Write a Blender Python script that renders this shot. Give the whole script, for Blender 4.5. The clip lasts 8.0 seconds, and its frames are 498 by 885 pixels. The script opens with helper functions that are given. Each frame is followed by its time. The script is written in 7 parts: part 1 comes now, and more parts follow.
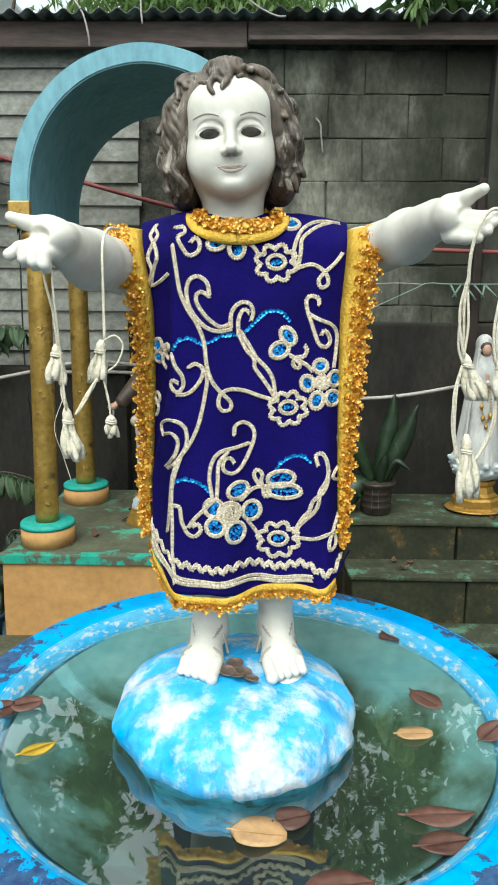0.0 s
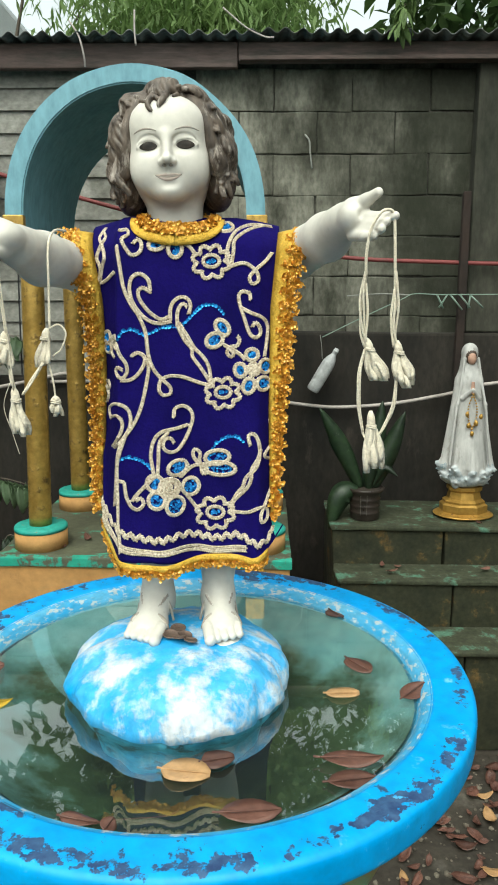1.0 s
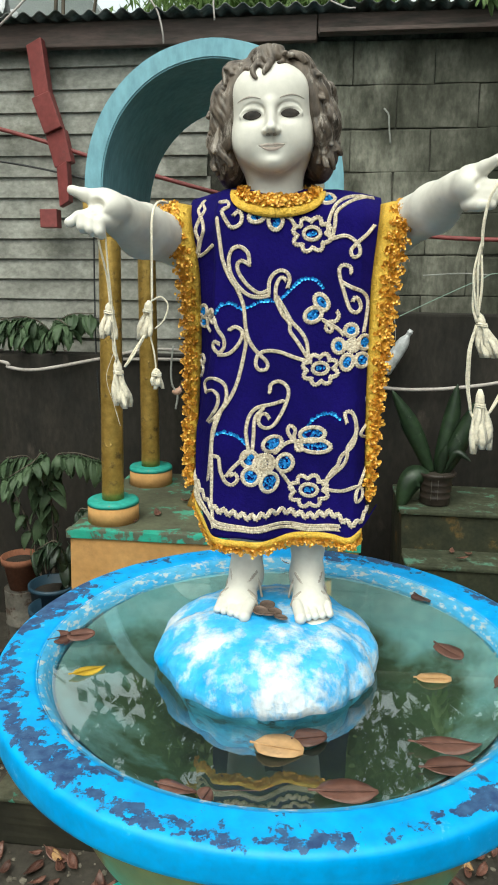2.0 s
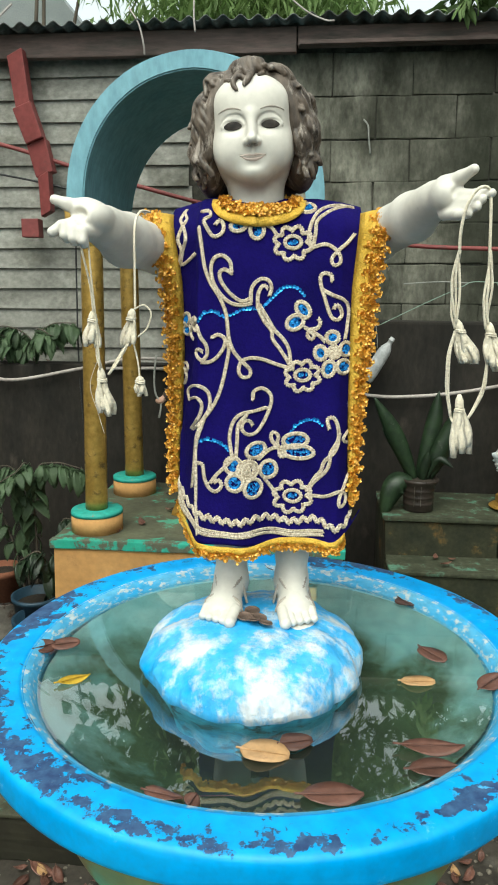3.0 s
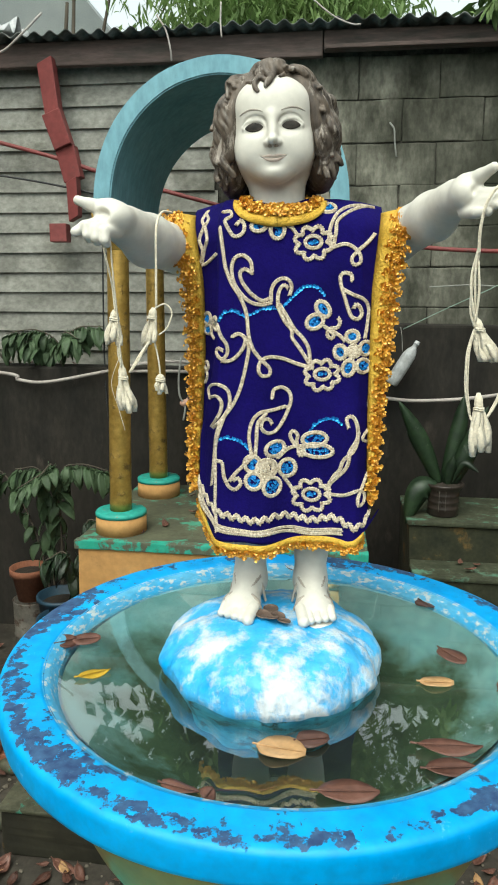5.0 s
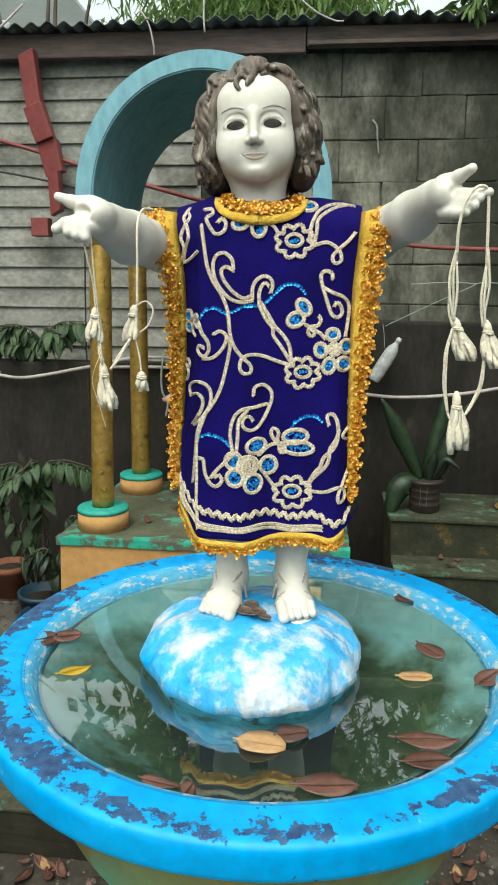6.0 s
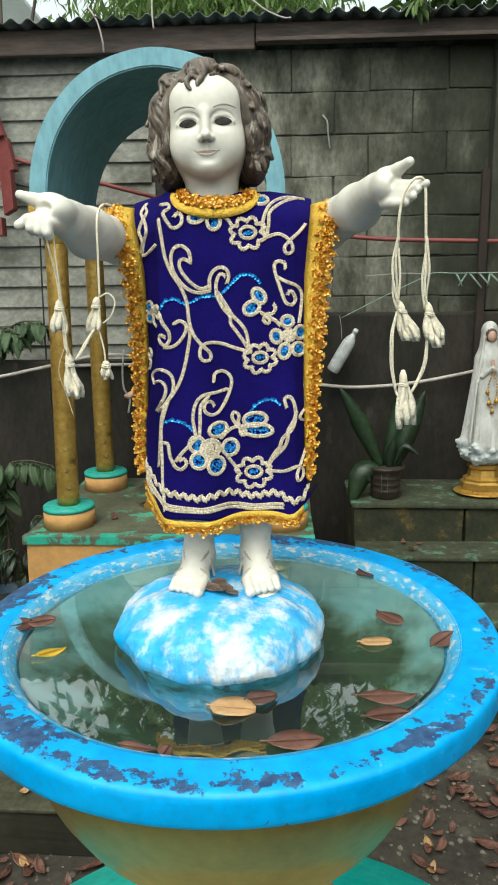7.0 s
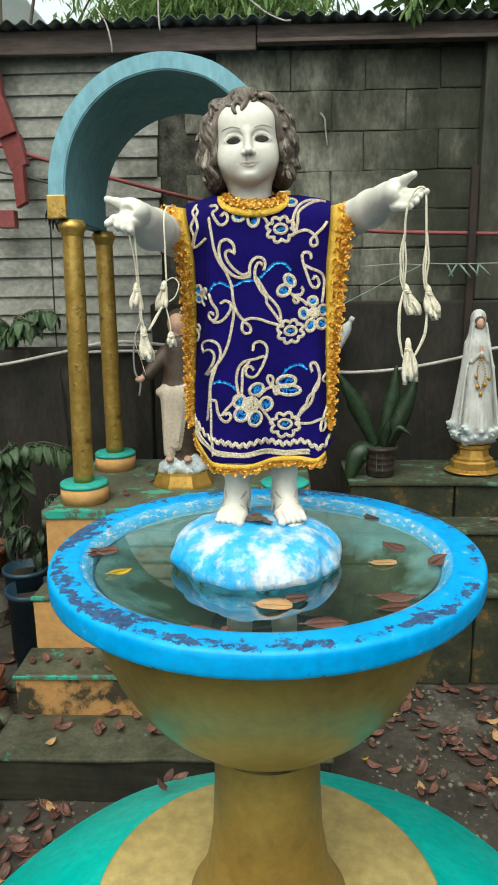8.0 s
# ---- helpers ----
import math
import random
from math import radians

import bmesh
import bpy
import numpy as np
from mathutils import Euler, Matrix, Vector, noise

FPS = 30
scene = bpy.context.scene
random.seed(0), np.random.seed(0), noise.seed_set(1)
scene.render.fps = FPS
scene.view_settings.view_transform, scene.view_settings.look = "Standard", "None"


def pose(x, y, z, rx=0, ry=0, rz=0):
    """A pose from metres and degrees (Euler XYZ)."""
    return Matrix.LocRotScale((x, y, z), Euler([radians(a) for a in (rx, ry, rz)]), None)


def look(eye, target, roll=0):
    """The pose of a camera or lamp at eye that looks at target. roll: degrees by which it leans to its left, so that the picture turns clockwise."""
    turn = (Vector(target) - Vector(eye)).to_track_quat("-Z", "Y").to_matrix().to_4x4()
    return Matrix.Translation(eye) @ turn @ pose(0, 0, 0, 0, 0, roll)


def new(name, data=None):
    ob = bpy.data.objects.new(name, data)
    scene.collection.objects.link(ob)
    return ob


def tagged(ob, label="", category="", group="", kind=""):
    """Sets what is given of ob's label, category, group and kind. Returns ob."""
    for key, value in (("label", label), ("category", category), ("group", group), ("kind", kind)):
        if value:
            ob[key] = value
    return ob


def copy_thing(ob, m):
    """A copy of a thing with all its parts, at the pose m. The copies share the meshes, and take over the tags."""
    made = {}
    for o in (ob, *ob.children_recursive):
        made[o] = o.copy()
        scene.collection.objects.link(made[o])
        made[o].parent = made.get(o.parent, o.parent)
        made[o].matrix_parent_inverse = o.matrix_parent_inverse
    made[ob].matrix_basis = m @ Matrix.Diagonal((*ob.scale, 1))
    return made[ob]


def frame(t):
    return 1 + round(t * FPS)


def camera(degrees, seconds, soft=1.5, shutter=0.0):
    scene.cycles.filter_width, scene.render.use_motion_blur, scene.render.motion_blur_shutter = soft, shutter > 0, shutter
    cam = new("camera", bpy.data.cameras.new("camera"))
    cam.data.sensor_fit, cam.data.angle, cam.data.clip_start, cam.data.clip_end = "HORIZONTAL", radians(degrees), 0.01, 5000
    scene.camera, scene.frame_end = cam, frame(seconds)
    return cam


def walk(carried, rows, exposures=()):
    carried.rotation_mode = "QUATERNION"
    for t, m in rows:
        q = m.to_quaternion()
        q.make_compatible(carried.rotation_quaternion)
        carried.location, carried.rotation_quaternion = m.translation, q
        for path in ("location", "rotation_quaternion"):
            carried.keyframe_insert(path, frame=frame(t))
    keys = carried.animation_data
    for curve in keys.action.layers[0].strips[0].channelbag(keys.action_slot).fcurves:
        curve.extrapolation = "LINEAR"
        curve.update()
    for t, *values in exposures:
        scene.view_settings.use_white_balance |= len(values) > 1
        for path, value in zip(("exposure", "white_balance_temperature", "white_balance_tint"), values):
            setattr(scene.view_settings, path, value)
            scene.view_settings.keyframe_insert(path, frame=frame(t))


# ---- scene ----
EXPOSURE = -0.83
cam = camera(39.2, 8.0, soft=1.85)
PATH = [
    (0, (0.009, -0.661, 1.735), (-0.021, 1.297, 1.327), 0.4),
    (0.5, (0.081, -0.726, 1.721), (-0.068, 1.228, 1.32), -0.8),
    (1, (0.082, -0.732, 1.715), (0.032, 1.234, 1.348), 0.2),
    (1.5, (0.077, -0.73, 1.713), (0.008, 1.235, 1.344), -0.1),
    (2, (0.046, -0.726, 1.708), (-0.177, 1.216, 1.288), 0.6),
    (3.5, (0.049, -0.736, 1.706), (-0.113, 1.22, 1.319), 0.3),
    (4, (0.052, -0.738, 1.702), (-0.136, 1.214, 1.312), 0.5),
    (4.5, (0.053, -0.737, 1.701), (-0.212, 1.209, 1.321), 0.2),
    (6, (0.056, -0.74, 1.704), (-0.145, 1.21, 1.309), 0.7),
    (6.5, (0.059, -0.754, 1.704), (-0.14, 1.196, 1.309), 0.4),
    (7, (0.061, -0.779, 1.697), (-0.036, 1.177, 1.292), -0.7),
    (7.5, (0.026, -0.862, 1.701), (-0.06, 1.103, 1.339), -0.9),
    (8, (0.012, -0.967, 1.688), (-0.058, 0.985, 1.26), -0.7),
]
walk(cam, [(t, look(eye, target, roll)) for t, eye, target, roll in PATH], exposures=[(0.0, EXPOSURE + 0.12, 6250, -3), (0.5, EXPOSURE, 6640, -3), (8.0, EXPOSURE, 6640, -3)])

# ---- daylight: bright overcast sky ----
world = bpy.data.worlds.new("overcast_sky")
scene.world = world
world.use_nodes = True
wn = world.node_tree
sky = wn.nodes.new("ShaderNodeTexSky")
sky.sky_type, sky.sun_disc = "NISHITA", False
sky.sun_elevation, sky.sun_rotation = radians(58), radians(200)
sky.air_density, sky.dust_density, sky.ozone_density = 1.0, 4.0, 1.0
veil = wn.nodes.new("ShaderNodeHueSaturation")
veil.inputs["Saturation"].default_value = 0.25
wn.links.new(sky.outputs[0], veil.inputs["Color"])
wn.links.new(veil.outputs[0], wn.nodes["Background"].inputs[0])
wn.nodes["Background"].inputs[1].default_value = 0.60
sun = new("sun", bpy.data.lights.new("sun", "SUN"))
sun.data.energy, sun.data.angle, sun.data.color = 0.5, radians(40), (1.0, 0.96, 0.9)
sun.matrix_world = look((0.6, -4.2, 5.4), (0, 0.4, 1.0))


# ---- materials ----
def rgba(c):
    return (c[0], c[1], c[2], 1.0)


def mat(name, c1, c2, scale=6.0, rough=0.6, metal=0.0, bump=0.15, grain=80.0, c3=None, spots=9.0, cut=(0.52, 0.6),
        vary=0.0, coat=0.0, sheen=0.0, rough2=None, see=0.0, ior=1.45, stretch=(1, 1, 1), detail=6.0, world=False, gm=0.35):
    """Two colours mixed by a broad noise, a third in ragged patches, and fine relief."""
    m = bpy.data.materials.new(name)
    m.use_nodes = True
    n, l = m.node_tree.nodes, m.node_tree.links
    b = n["Principled BSDF"]
    tc, mp = n.new("ShaderNodeTexCoord"), n.new("ShaderNodeMapping")
    mp.inputs["Scale"].default_value = stretch
    l.new(n.new("ShaderNodeNewGeometry").outputs["Position"] if world else tc.outputs["Object"], mp.inputs["Vector"])
    info = n.new("ShaderNodeObjectInfo")
    if vary and not world:
        shift = n.new("ShaderNodeVectorMath")
        shift.operation = "SCALE"
        shift.inputs[0].default_value = (7.0, 13.0, 5.0)
        l.new(info.outputs["Random"], shift.inputs["Scale"])
        l.new(shift.outputs[0], mp.inputs["Location"])

    def fine(s, d=6.0, r=0.6):
        t = n.new("ShaderNodeTexNoise")
        t.inputs["Scale"].default_value, t.inputs["Detail"].default_value, t.inputs["Roughness"].default_value = s, d, r
        l.new(mp.outputs[0], t.inputs["Vector"])
        return t.outputs["Fac"]

    def ramp(fac, a, z, ca=(0, 0, 0), cz=(1, 1, 1)):
        r = n.new("ShaderNodeValToRGB")
        r.color_ramp.elements[0].position, r.color_ramp.elements[1].position = a, z
        r.color_ramp.elements[0].color, r.color_ramp.elements[1].color = rgba(ca), rgba(cz)
        l.new(fac, r.inputs[0])
        return r.outputs[0]

    def blend(fac, a, z, kind="MIX"):
        x = n.new("ShaderNodeMix")
        x.data_type, x.blend_type = "RGBA", kind
        for v, i in ((fac, 0), (a, 6), (z, 7)):
            if isinstance(v, (int, float)):
                x.inputs[i].default_value = v
            elif isinstance(v, tuple):
                x.inputs[i].default_value = rgba(v)
            else:
                l.new(v, x.inputs[i])
        return x.outputs[2]

    colour = ramp(fine(scale, detail), 0.3, 0.7, c1, c2)
    mask = None
    if c3:
        mask = ramp(fine(spots, 8.0, 0.65), cut[0], cut[1])
        colour = blend(mask, colour, c3)
    colour = blend(gm, colour, ramp(fine(grain, 3.0), 0.3, 0.75, (0.45, 0.45, 0.45), (1.25, 1.25, 1.25)), "MULTIPLY")
    if vary:
        lo, hi = 1 - vary, 1 + vary
        colour = blend(1.0, colour, ramp(info.outputs["Random"], 0.0, 1.0, (lo, lo, lo), (hi, hi, hi)), "MULTIPLY")
    l.new(colour, b.inputs["Base Color"])
    b.inputs["Metallic"].default_value = metal
    b.inputs["IOR"].default_value = ior
    b.inputs["Coat Weight"].default_value = coat
    b.inputs["Coat Roughness"].default_value = 0.15
    b.inputs["Sheen Weight"].default_value = sheen
    b.inputs["Transmission Weight"].default_value = see
    wear = ramp(fine(scale * 3), 0.3, 0.7, (rough,) * 3, (rough2 if rough2 is not None else min(1, rough + 0.15),) * 3)
    l.new(wear, b.inputs["Roughness"])
    if bump:
        bp = n.new("ShaderNodeBump")
        bp.inputs["Strength"].default_value, bp.inputs["Distance"].default_value = bump, 0.004
        h = fine(grain * 0.6, 5.0)
        if mask is not None:
            h = blend(0.6, h, mask)
        l.new(h, bp.inputs["Height"])
        l.new(bp.outputs[0], b.inputs["Normal"])
    return m


M_SKIN = mat("painted_resin_white", (0.70, 0.67, 0.605), (0.63, 0.60, 0.53), 14, 0.38, bump=0.04, grain=120, c3=(0.42, 0.385, 0.33), spots=30, cut=(0.66, 0.8), gm=0.15)
M_HAIR = mat("painted_hair_brown_grey", (0.026, 0.018, 0.013), (0.185, 0.145, 0.112), 120, 0.42, bump=0.3, grain=260, c3=(0.36, 0.315, 0.27), spots=110, cut=(0.54, 0.64), stretch=(1, 1, 0.3))
M_EYE = mat("dark_eye_hollow", (0.006, 0.005, 0.004), (0.05, 0.04, 0.032), 150, 0.5, bump=0, ior=1.3)
M_LIP = mat("pale_rose_lip", (0.52, 0.42, 0.36), (0.58, 0.47, 0.41), 60, 0.4, bump=0)
M_BROW = mat("painted_brow_and_nostril_shade", (0.37, 0.33, 0.275), (0.46, 0.41, 0.35), 90, 0.5, bump=0)
M_VELVET = mat("navy_velvet", (0.0036, 0.0022, 0.060), (0.0088, 0.0042, 0.118), 16, 0.88, bump=0.3, grain=420, ior=1.18)
M_CORD = mat("cream_bead_cord", (0.30, 0.21, 0.12), (0.90, 0.81, 0.64), 420, 0.35, bump=0.1, grain=700)
M_GOLD_RIB = mat("gold_ribbon", (0.66, 0.38, 0.035), (0.88, 0.58, 0.09), 90, 0.5, metal=0.25, bump=0.7, grain=620, gm=0.5)
M_GOLD_SEQ = mat("gold_sequin", (0.58, 0.24, 0.015), (0.95, 0.55, 0.09), 160, 0.28, metal=0.45, bump=0.1, grain=400, coat=0.5)
M_BLUE_SEQ = mat("blue_sequin", (0.005, 0.1, 0.42), (0.03, 0.38, 0.85), 420, 0.2, metal=0.5, bump=0.1, grain=600)
M_LIP_WORN = mat("worn_pale_inner_lip", (0.02, 0.36, 0.70), (0.16, 0.48, 0.68), 14, 0.5, bump=0.4, grain=90, c3=(0.52, 0.60, 0.62), spots=75, cut=(0.53, 0.60), stretch=(1, 1, 2.5))
M_DOME = mat("white_blue_dome_paint", (0.0, 0.35, 0.80), (0.15, 0.54, 0.86), 26, 0.42, bump=0.55, grain=120, c3=(0.64, 0.70, 0.75), spots=24, cut=(0.485, 0.61), detail=12, gm=0.38, stretch=(1, 1, 0.7))
M_GOLDPAINT = mat("gold_brown_paint", (0.26, 0.165, 0.032), (0.36, 0.235, 0.055), 5, 0.4, metal=0.25, bump=0.12, grain=50, coat=0.35, c3=(0.19, 0.10, 0.03), spots=4, cut=(0.55, 0.75))
M_GOLDFLOOR = mat("gold_floor_paint", (0.41, 0.30, 0.105), (0.52, 0.395, 0.155), 6, 0.5, bump=0.12, grain=40, c3=(0.30, 0.22, 0.085), spots=6, cut=(0.58, 0.78), gm=0.5)
M_TURQ_OLD = mat("weathered_turquoise_paint", (0.02, 0.31, 0.25), (0.05, 0.39, 0.32), 9, 0.55, bump=0.3, grain=50, c3=(0.26, 0.19, 0.10), spots=16, cut=(0.60, 0.66), gm=0.5)
M_TURQ = mat("turquoise_paint", (0.0, 0.45, 0.385), (0.02, 0.54, 0.465), 9, 0.42, bump=0.15, grain=50, c3=(0.01, 0.36, 0.30), spots=14, cut=(0.62, 0.74), gm=0.4, detail=9)
M_COLUMN = mat("bronze_gold_column", (0.36, 0.215, 0.045), (0.62, 0.40, 0.11), 16, 0.3, metal=0.6, bump=0.8, grain=50, c3=(0.11, 0.07, 0.03), spots=22, cut=(0.56, 0.70), detail=9, gm=0.5)
M_ARCH = mat("pale_blue_arch_paint", (0.15, 0.33, 0.405), (0.21, 0.42, 0.49), 5, 0.6, bump=0.15, grain=40, c3=(0.10, 0.20, 0.22), spots=7, cut=(0.62, 0.8), stretch=(1, 1, 0.4))
M_ORANGE = mat("flaking_orange_plaster", (0.44, 0.225, 0.075), (0.56, 0.30, 0.11), 5, 0.85, bump=0.5, grain=40, c3=(0.045, 0.038, 0.022), spots=5, cut=(0.47, 0.55))
M_ORANGE_CLEAN = mat("orange_plaster", (0.48, 0.25, 0.085), (0.58, 0.32, 0.12), 5, 0.85, bump=0.6, grain=30, c3=(0.38, 0.2, 0.08), spots=8, cut=(0.6, 0.75))
M_MOSSTOP = mat("mossy_turquoise_top", (0.06, 0.062, 0.04), (0.11, 0.115, 0.07), 10, 0.75, bump=0.5, grain=50, c3=(0.07, 0.3, 0.2), spots=6, cut=(0.56, 0.62))
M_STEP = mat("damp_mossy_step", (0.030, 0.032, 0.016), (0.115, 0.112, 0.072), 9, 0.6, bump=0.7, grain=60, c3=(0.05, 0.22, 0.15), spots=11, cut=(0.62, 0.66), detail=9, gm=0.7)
# riser colour, much darker than the treads, with sparse orange patches
M_STEPFACE = mat("near_black_riser", (0.007, 0.007, 0.004), (0.034, 0.031, 0.018), 6, 0.75, bump=0.5, grain=40, c3=(0.2, 0.11, 0.03), spots=4, cut=(0.6, 0.7))
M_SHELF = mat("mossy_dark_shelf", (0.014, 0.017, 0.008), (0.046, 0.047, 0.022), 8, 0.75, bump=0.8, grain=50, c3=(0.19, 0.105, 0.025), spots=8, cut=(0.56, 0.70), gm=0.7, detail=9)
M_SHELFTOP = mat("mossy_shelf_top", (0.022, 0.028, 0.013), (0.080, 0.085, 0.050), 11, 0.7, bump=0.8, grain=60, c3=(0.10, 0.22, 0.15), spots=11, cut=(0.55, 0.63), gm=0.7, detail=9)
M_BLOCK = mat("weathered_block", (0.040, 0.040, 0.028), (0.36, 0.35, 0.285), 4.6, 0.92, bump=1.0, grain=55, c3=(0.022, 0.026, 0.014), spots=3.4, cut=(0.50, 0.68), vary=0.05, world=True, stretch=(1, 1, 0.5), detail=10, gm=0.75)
M_MORTAR = mat("dark_mortar", (0.012, 0.0115, 0.008), (0.11, 0.105, 0.085), 14, 0.95, bump=1.0, grain=70, world=True, detail=10, gm=0.8)
M_PLASTER = mat("grey_plaster", (0.030, 0.031, 0.023), (0.070, 0.068, 0.051), 4, 0.9, bump=0.5, grain=50, c3=(0.022, 0.025, 0.016), spots=3.6, cut=(0.46, 0.66), stretch=(1, 1, 0.35), detail=9, gm=0.65)
# grimy wall, taken darker still so its colour carries the gap's shade
M_LOWWALL = mat("stained_wall_with_gap_shade", (0.008, 0.0072, 0.0055), (0.036, 0.030, 0.023), 5, 0.85, bump=0.9, grain=50, c3=(0.066, 0.054, 0.042), spots=6, cut=(0.60, 0.74), stretch=(1, 1, 0.4), detail=10, gm=0.7)
M_BOARD = mat("grey_siding_board", (0.175, 0.172, 0.15), (0.37, 0.365, 0.325), 7, 0.78, bump=0.5, grain=60, c3=(0.085, 0.085, 0.06), spots=5, cut=(0.52, 0.72), vary=0.08, world=True, stretch=(0.6, 1, 0.8), detail=9, gm=0.6)
M_FASCIA = mat("dark_red_fascia", (0.062, 0.043, 0.036), (0.15, 0.10, 0.088), 6, 0.62, bump=0.3, grain=50, c3=(0.045, 0.042, 0.034), spots=7, cut=(0.48, 0.68), stretch=(0.35, 1, 2), detail=9, gm=0.55)
M_ROOF = mat("grey_corrugated_sheet", (0.07, 0.08, 0.075), (0.19, 0.20, 0.19), 9, 0.55, metal=0.2, bump=0.3, grain=40, c3=(0.045, 0.05, 0.036), spots=7, cut=(0.5, 0.64), detail=9, gm=0.6)
M_REDMETAL = mat("faded_red_sheet", (0.17, 0.035, 0.035), (0.25, 0.06, 0.055), 6, 0.5, bump=0.15, grain=40, c3=(0.11, 0.045, 0.04), spots=8, cut=(0.58, 0.7))
M_PVC = mat("dirty_white_pvc", (0.36, 0.315, 0.29), (0.50, 0.45, 0.42), 10, 0.5, bump=0.1, c3=(0.20, 0.17, 0.145), spots=14, cut=(0.56, 0.72))
M_GROUND = mat("wet_dark_concrete_ground", (0.022, 0.018, 0.013), (0.072, 0.062, 0.048), 5, 0.5, bump=0.9, grain=45, c3=(0.165, 0.152, 0.125), spots=2.0, cut=(0.57, 0.72), rough2=0.85, gm=0.75, detail=10)
M_FAR = mat("unseen_yard_wall", (0.14, 0.14, 0.12), (0.2, 0.2, 0.17), 2, 0.9, bump=0.3, grain=20)
M_LEAF_BROWN = mat("wet_brown_leaf", (0.095, 0.042, 0.030), (0.18, 0.085, 0.062), 30, 0.38, bump=0.2, grain=120, vary=0.4)
M_LEAF_TAN = mat("tan_leaf", (0.42, 0.24, 0.10), (0.52, 0.32, 0.16), 25, 0.45, bump=0.2, grain=120, c3=(0.28, 0.14, 0.06), spots=40, cut=(0.62, 0.7))
M_LEAF_YEL = mat("yellow_leaf", (0.42, 0.26, 0.02), (0.55, 0.36, 0.03), 25, 0.45, bump=0.2, grain=120)
M_LEAF_GREEN = mat("dark_green_leaf", (0.006, 0.014, 0.007), (0.022, 0.042, 0.018), 22, 0.38, bump=0.4, grain=70, vary=0.35, c3=(0.06, 0.085, 0.05), spots=26, cut=(0.62, 0.74))
M_LEAF_PALE = mat("dusty_green_leaf", (0.055, 0.10, 0.045), (0.10, 0.15, 0.075), 12, 0.5, bump=0.2, grain=60, vary=0.25)
M_LEAF_TREE = mat("light_green_foliage", (0.12, 0.21, 0.06), (0.25, 0.35, 0.13), 3, 0.5, bump=0.0, grain=20)
M_BARK = mat("grey_brown_bark", (0.06, 0.048, 0.035), (0.13, 0.11, 0.085), 10, 0.9, bump=0.8, grain=30, stretch=(1, 1, 0.3))
M_POTDARK = mat("dark_brown_plastic", (0.022, 0.017, 0.014), (0.045, 0.034, 0.028), 14, 0.25, bump=0.1)
M_TERRA = mat("terracotta", (0.20, 0.075, 0.04), (0.28, 0.11, 0.06), 10, 0.8, bump=0.3)
M_BLACKTUB = mat("black_plastic", (0.012, 0.012, 0.013), (0.03, 0.03, 0.03), 14, 0.35, bump=0.1)
M_BLUETUB = mat("dark_blue_plastic", (0.012, 0.035, 0.06), (0.025, 0.06, 0.09), 14, 0.4, bump=0.1)
M_TIN = mat("stained_tin", (0.12, 0.11, 0.095), (0.22, 0.2, 0.17), 14, 0.5, metal=0.3, bump=0.2, c3=(0.08, 0.05, 0.035), spots=12)
M_SOIL = mat("dark_soil", (0.02, 0.015, 0.011), (0.04, 0.03, 0.02), 40, 0.95, bump=0.8)
M_BOTTLE = mat("grey_white_plastic", (0.42, 0.43, 0.43), (0.55, 0.56, 0.56), 20, 0.3, bump=0.1, c3=(0.3, 0.3, 0.29), spots=30, cut=(0.6, 0.7))
M_MARY = mat("ivory_statue_paint", (0.36, 0.355, 0.34), (0.58, 0.57, 0.545), 16, 0.5, bump=0.2, grain=60, c3=(0.25, 0.235, 0.20), spots=24, cut=(0.58, 0.70), stretch=(1, 1, 0.35))
M_CLOUD = mat("pale_blue_white_cloud", (0.30, 0.36, 0.39), (0.60, 0.61, 0.60), 30, 0.55, bump=0.3, grain=60, c3=(0.17, 0.25, 0.29), spots=28, cut=(0.54, 0.64))
M_GILT = mat("gilded_base", (0.36, 0.2, 0.04), (0.55, 0.33, 0.08), 20, 0.35, metal=0.6, bump=0.25, grain=60, c3=(0.2, 0.11, 0.03), spots=30, cut=(0.6, 0.7))
M_FLESH = mat("flesh_statue_paint", (0.38, 0.22, 0.16), (0.46, 0.28, 0.2), 30, 0.5, bump=0.05)
M_ROBE_TAN = mat("cream_robe_paint", (0.46, 0.37, 0.29), (0.58, 0.49, 0.40), 12, 0.55, bump=0.1, c3=(0.30, 0.21, 0.13), spots=24, cut=(0.64, 0.75))
M_ROBE_DARK = mat("dark_brown_robe_paint", (0.035, 0.022, 0.016), (0.07, 0.045, 0.03), 20, 0.5, bump=0.2)
M_COTTON = mat("cream_cotton", (0.70, 0.62, 0.47), (0.82, 0.75, 0.6), 120, 0.85, bump=0.5, grain=500, sheen=0.3)
M_COIN = mat("dull_copper_coin", (0.16, 0.11, 0.085), (0.28, 0.2, 0.16), 60, 0.4, metal=0.6, bump=0.3, grain=300)
M_WIRE = mat("dull_wire", (0.2, 0.2, 0.18), (0.3, 0.3, 0.27), 30, 0.5, bump=0)
M_RIBBON = mat("pale_green_tape", (0.16, 0.25, 0.2), (0.28, 0.36, 0.3), 30, 0.6, bump=0.1)
M_RUST = mat("rusty_post", (0.012, 0.009, 0.007), (0.036, 0.023, 0.018), 14, 0.85, bump=0.6, stretch=(1, 1, 0.3))
M_HOUSE = mat("far_grey_roof", (0.30, 0.34, 0.34), (0.4, 0.43, 0.43), 2, 0.6, bump=0.1)


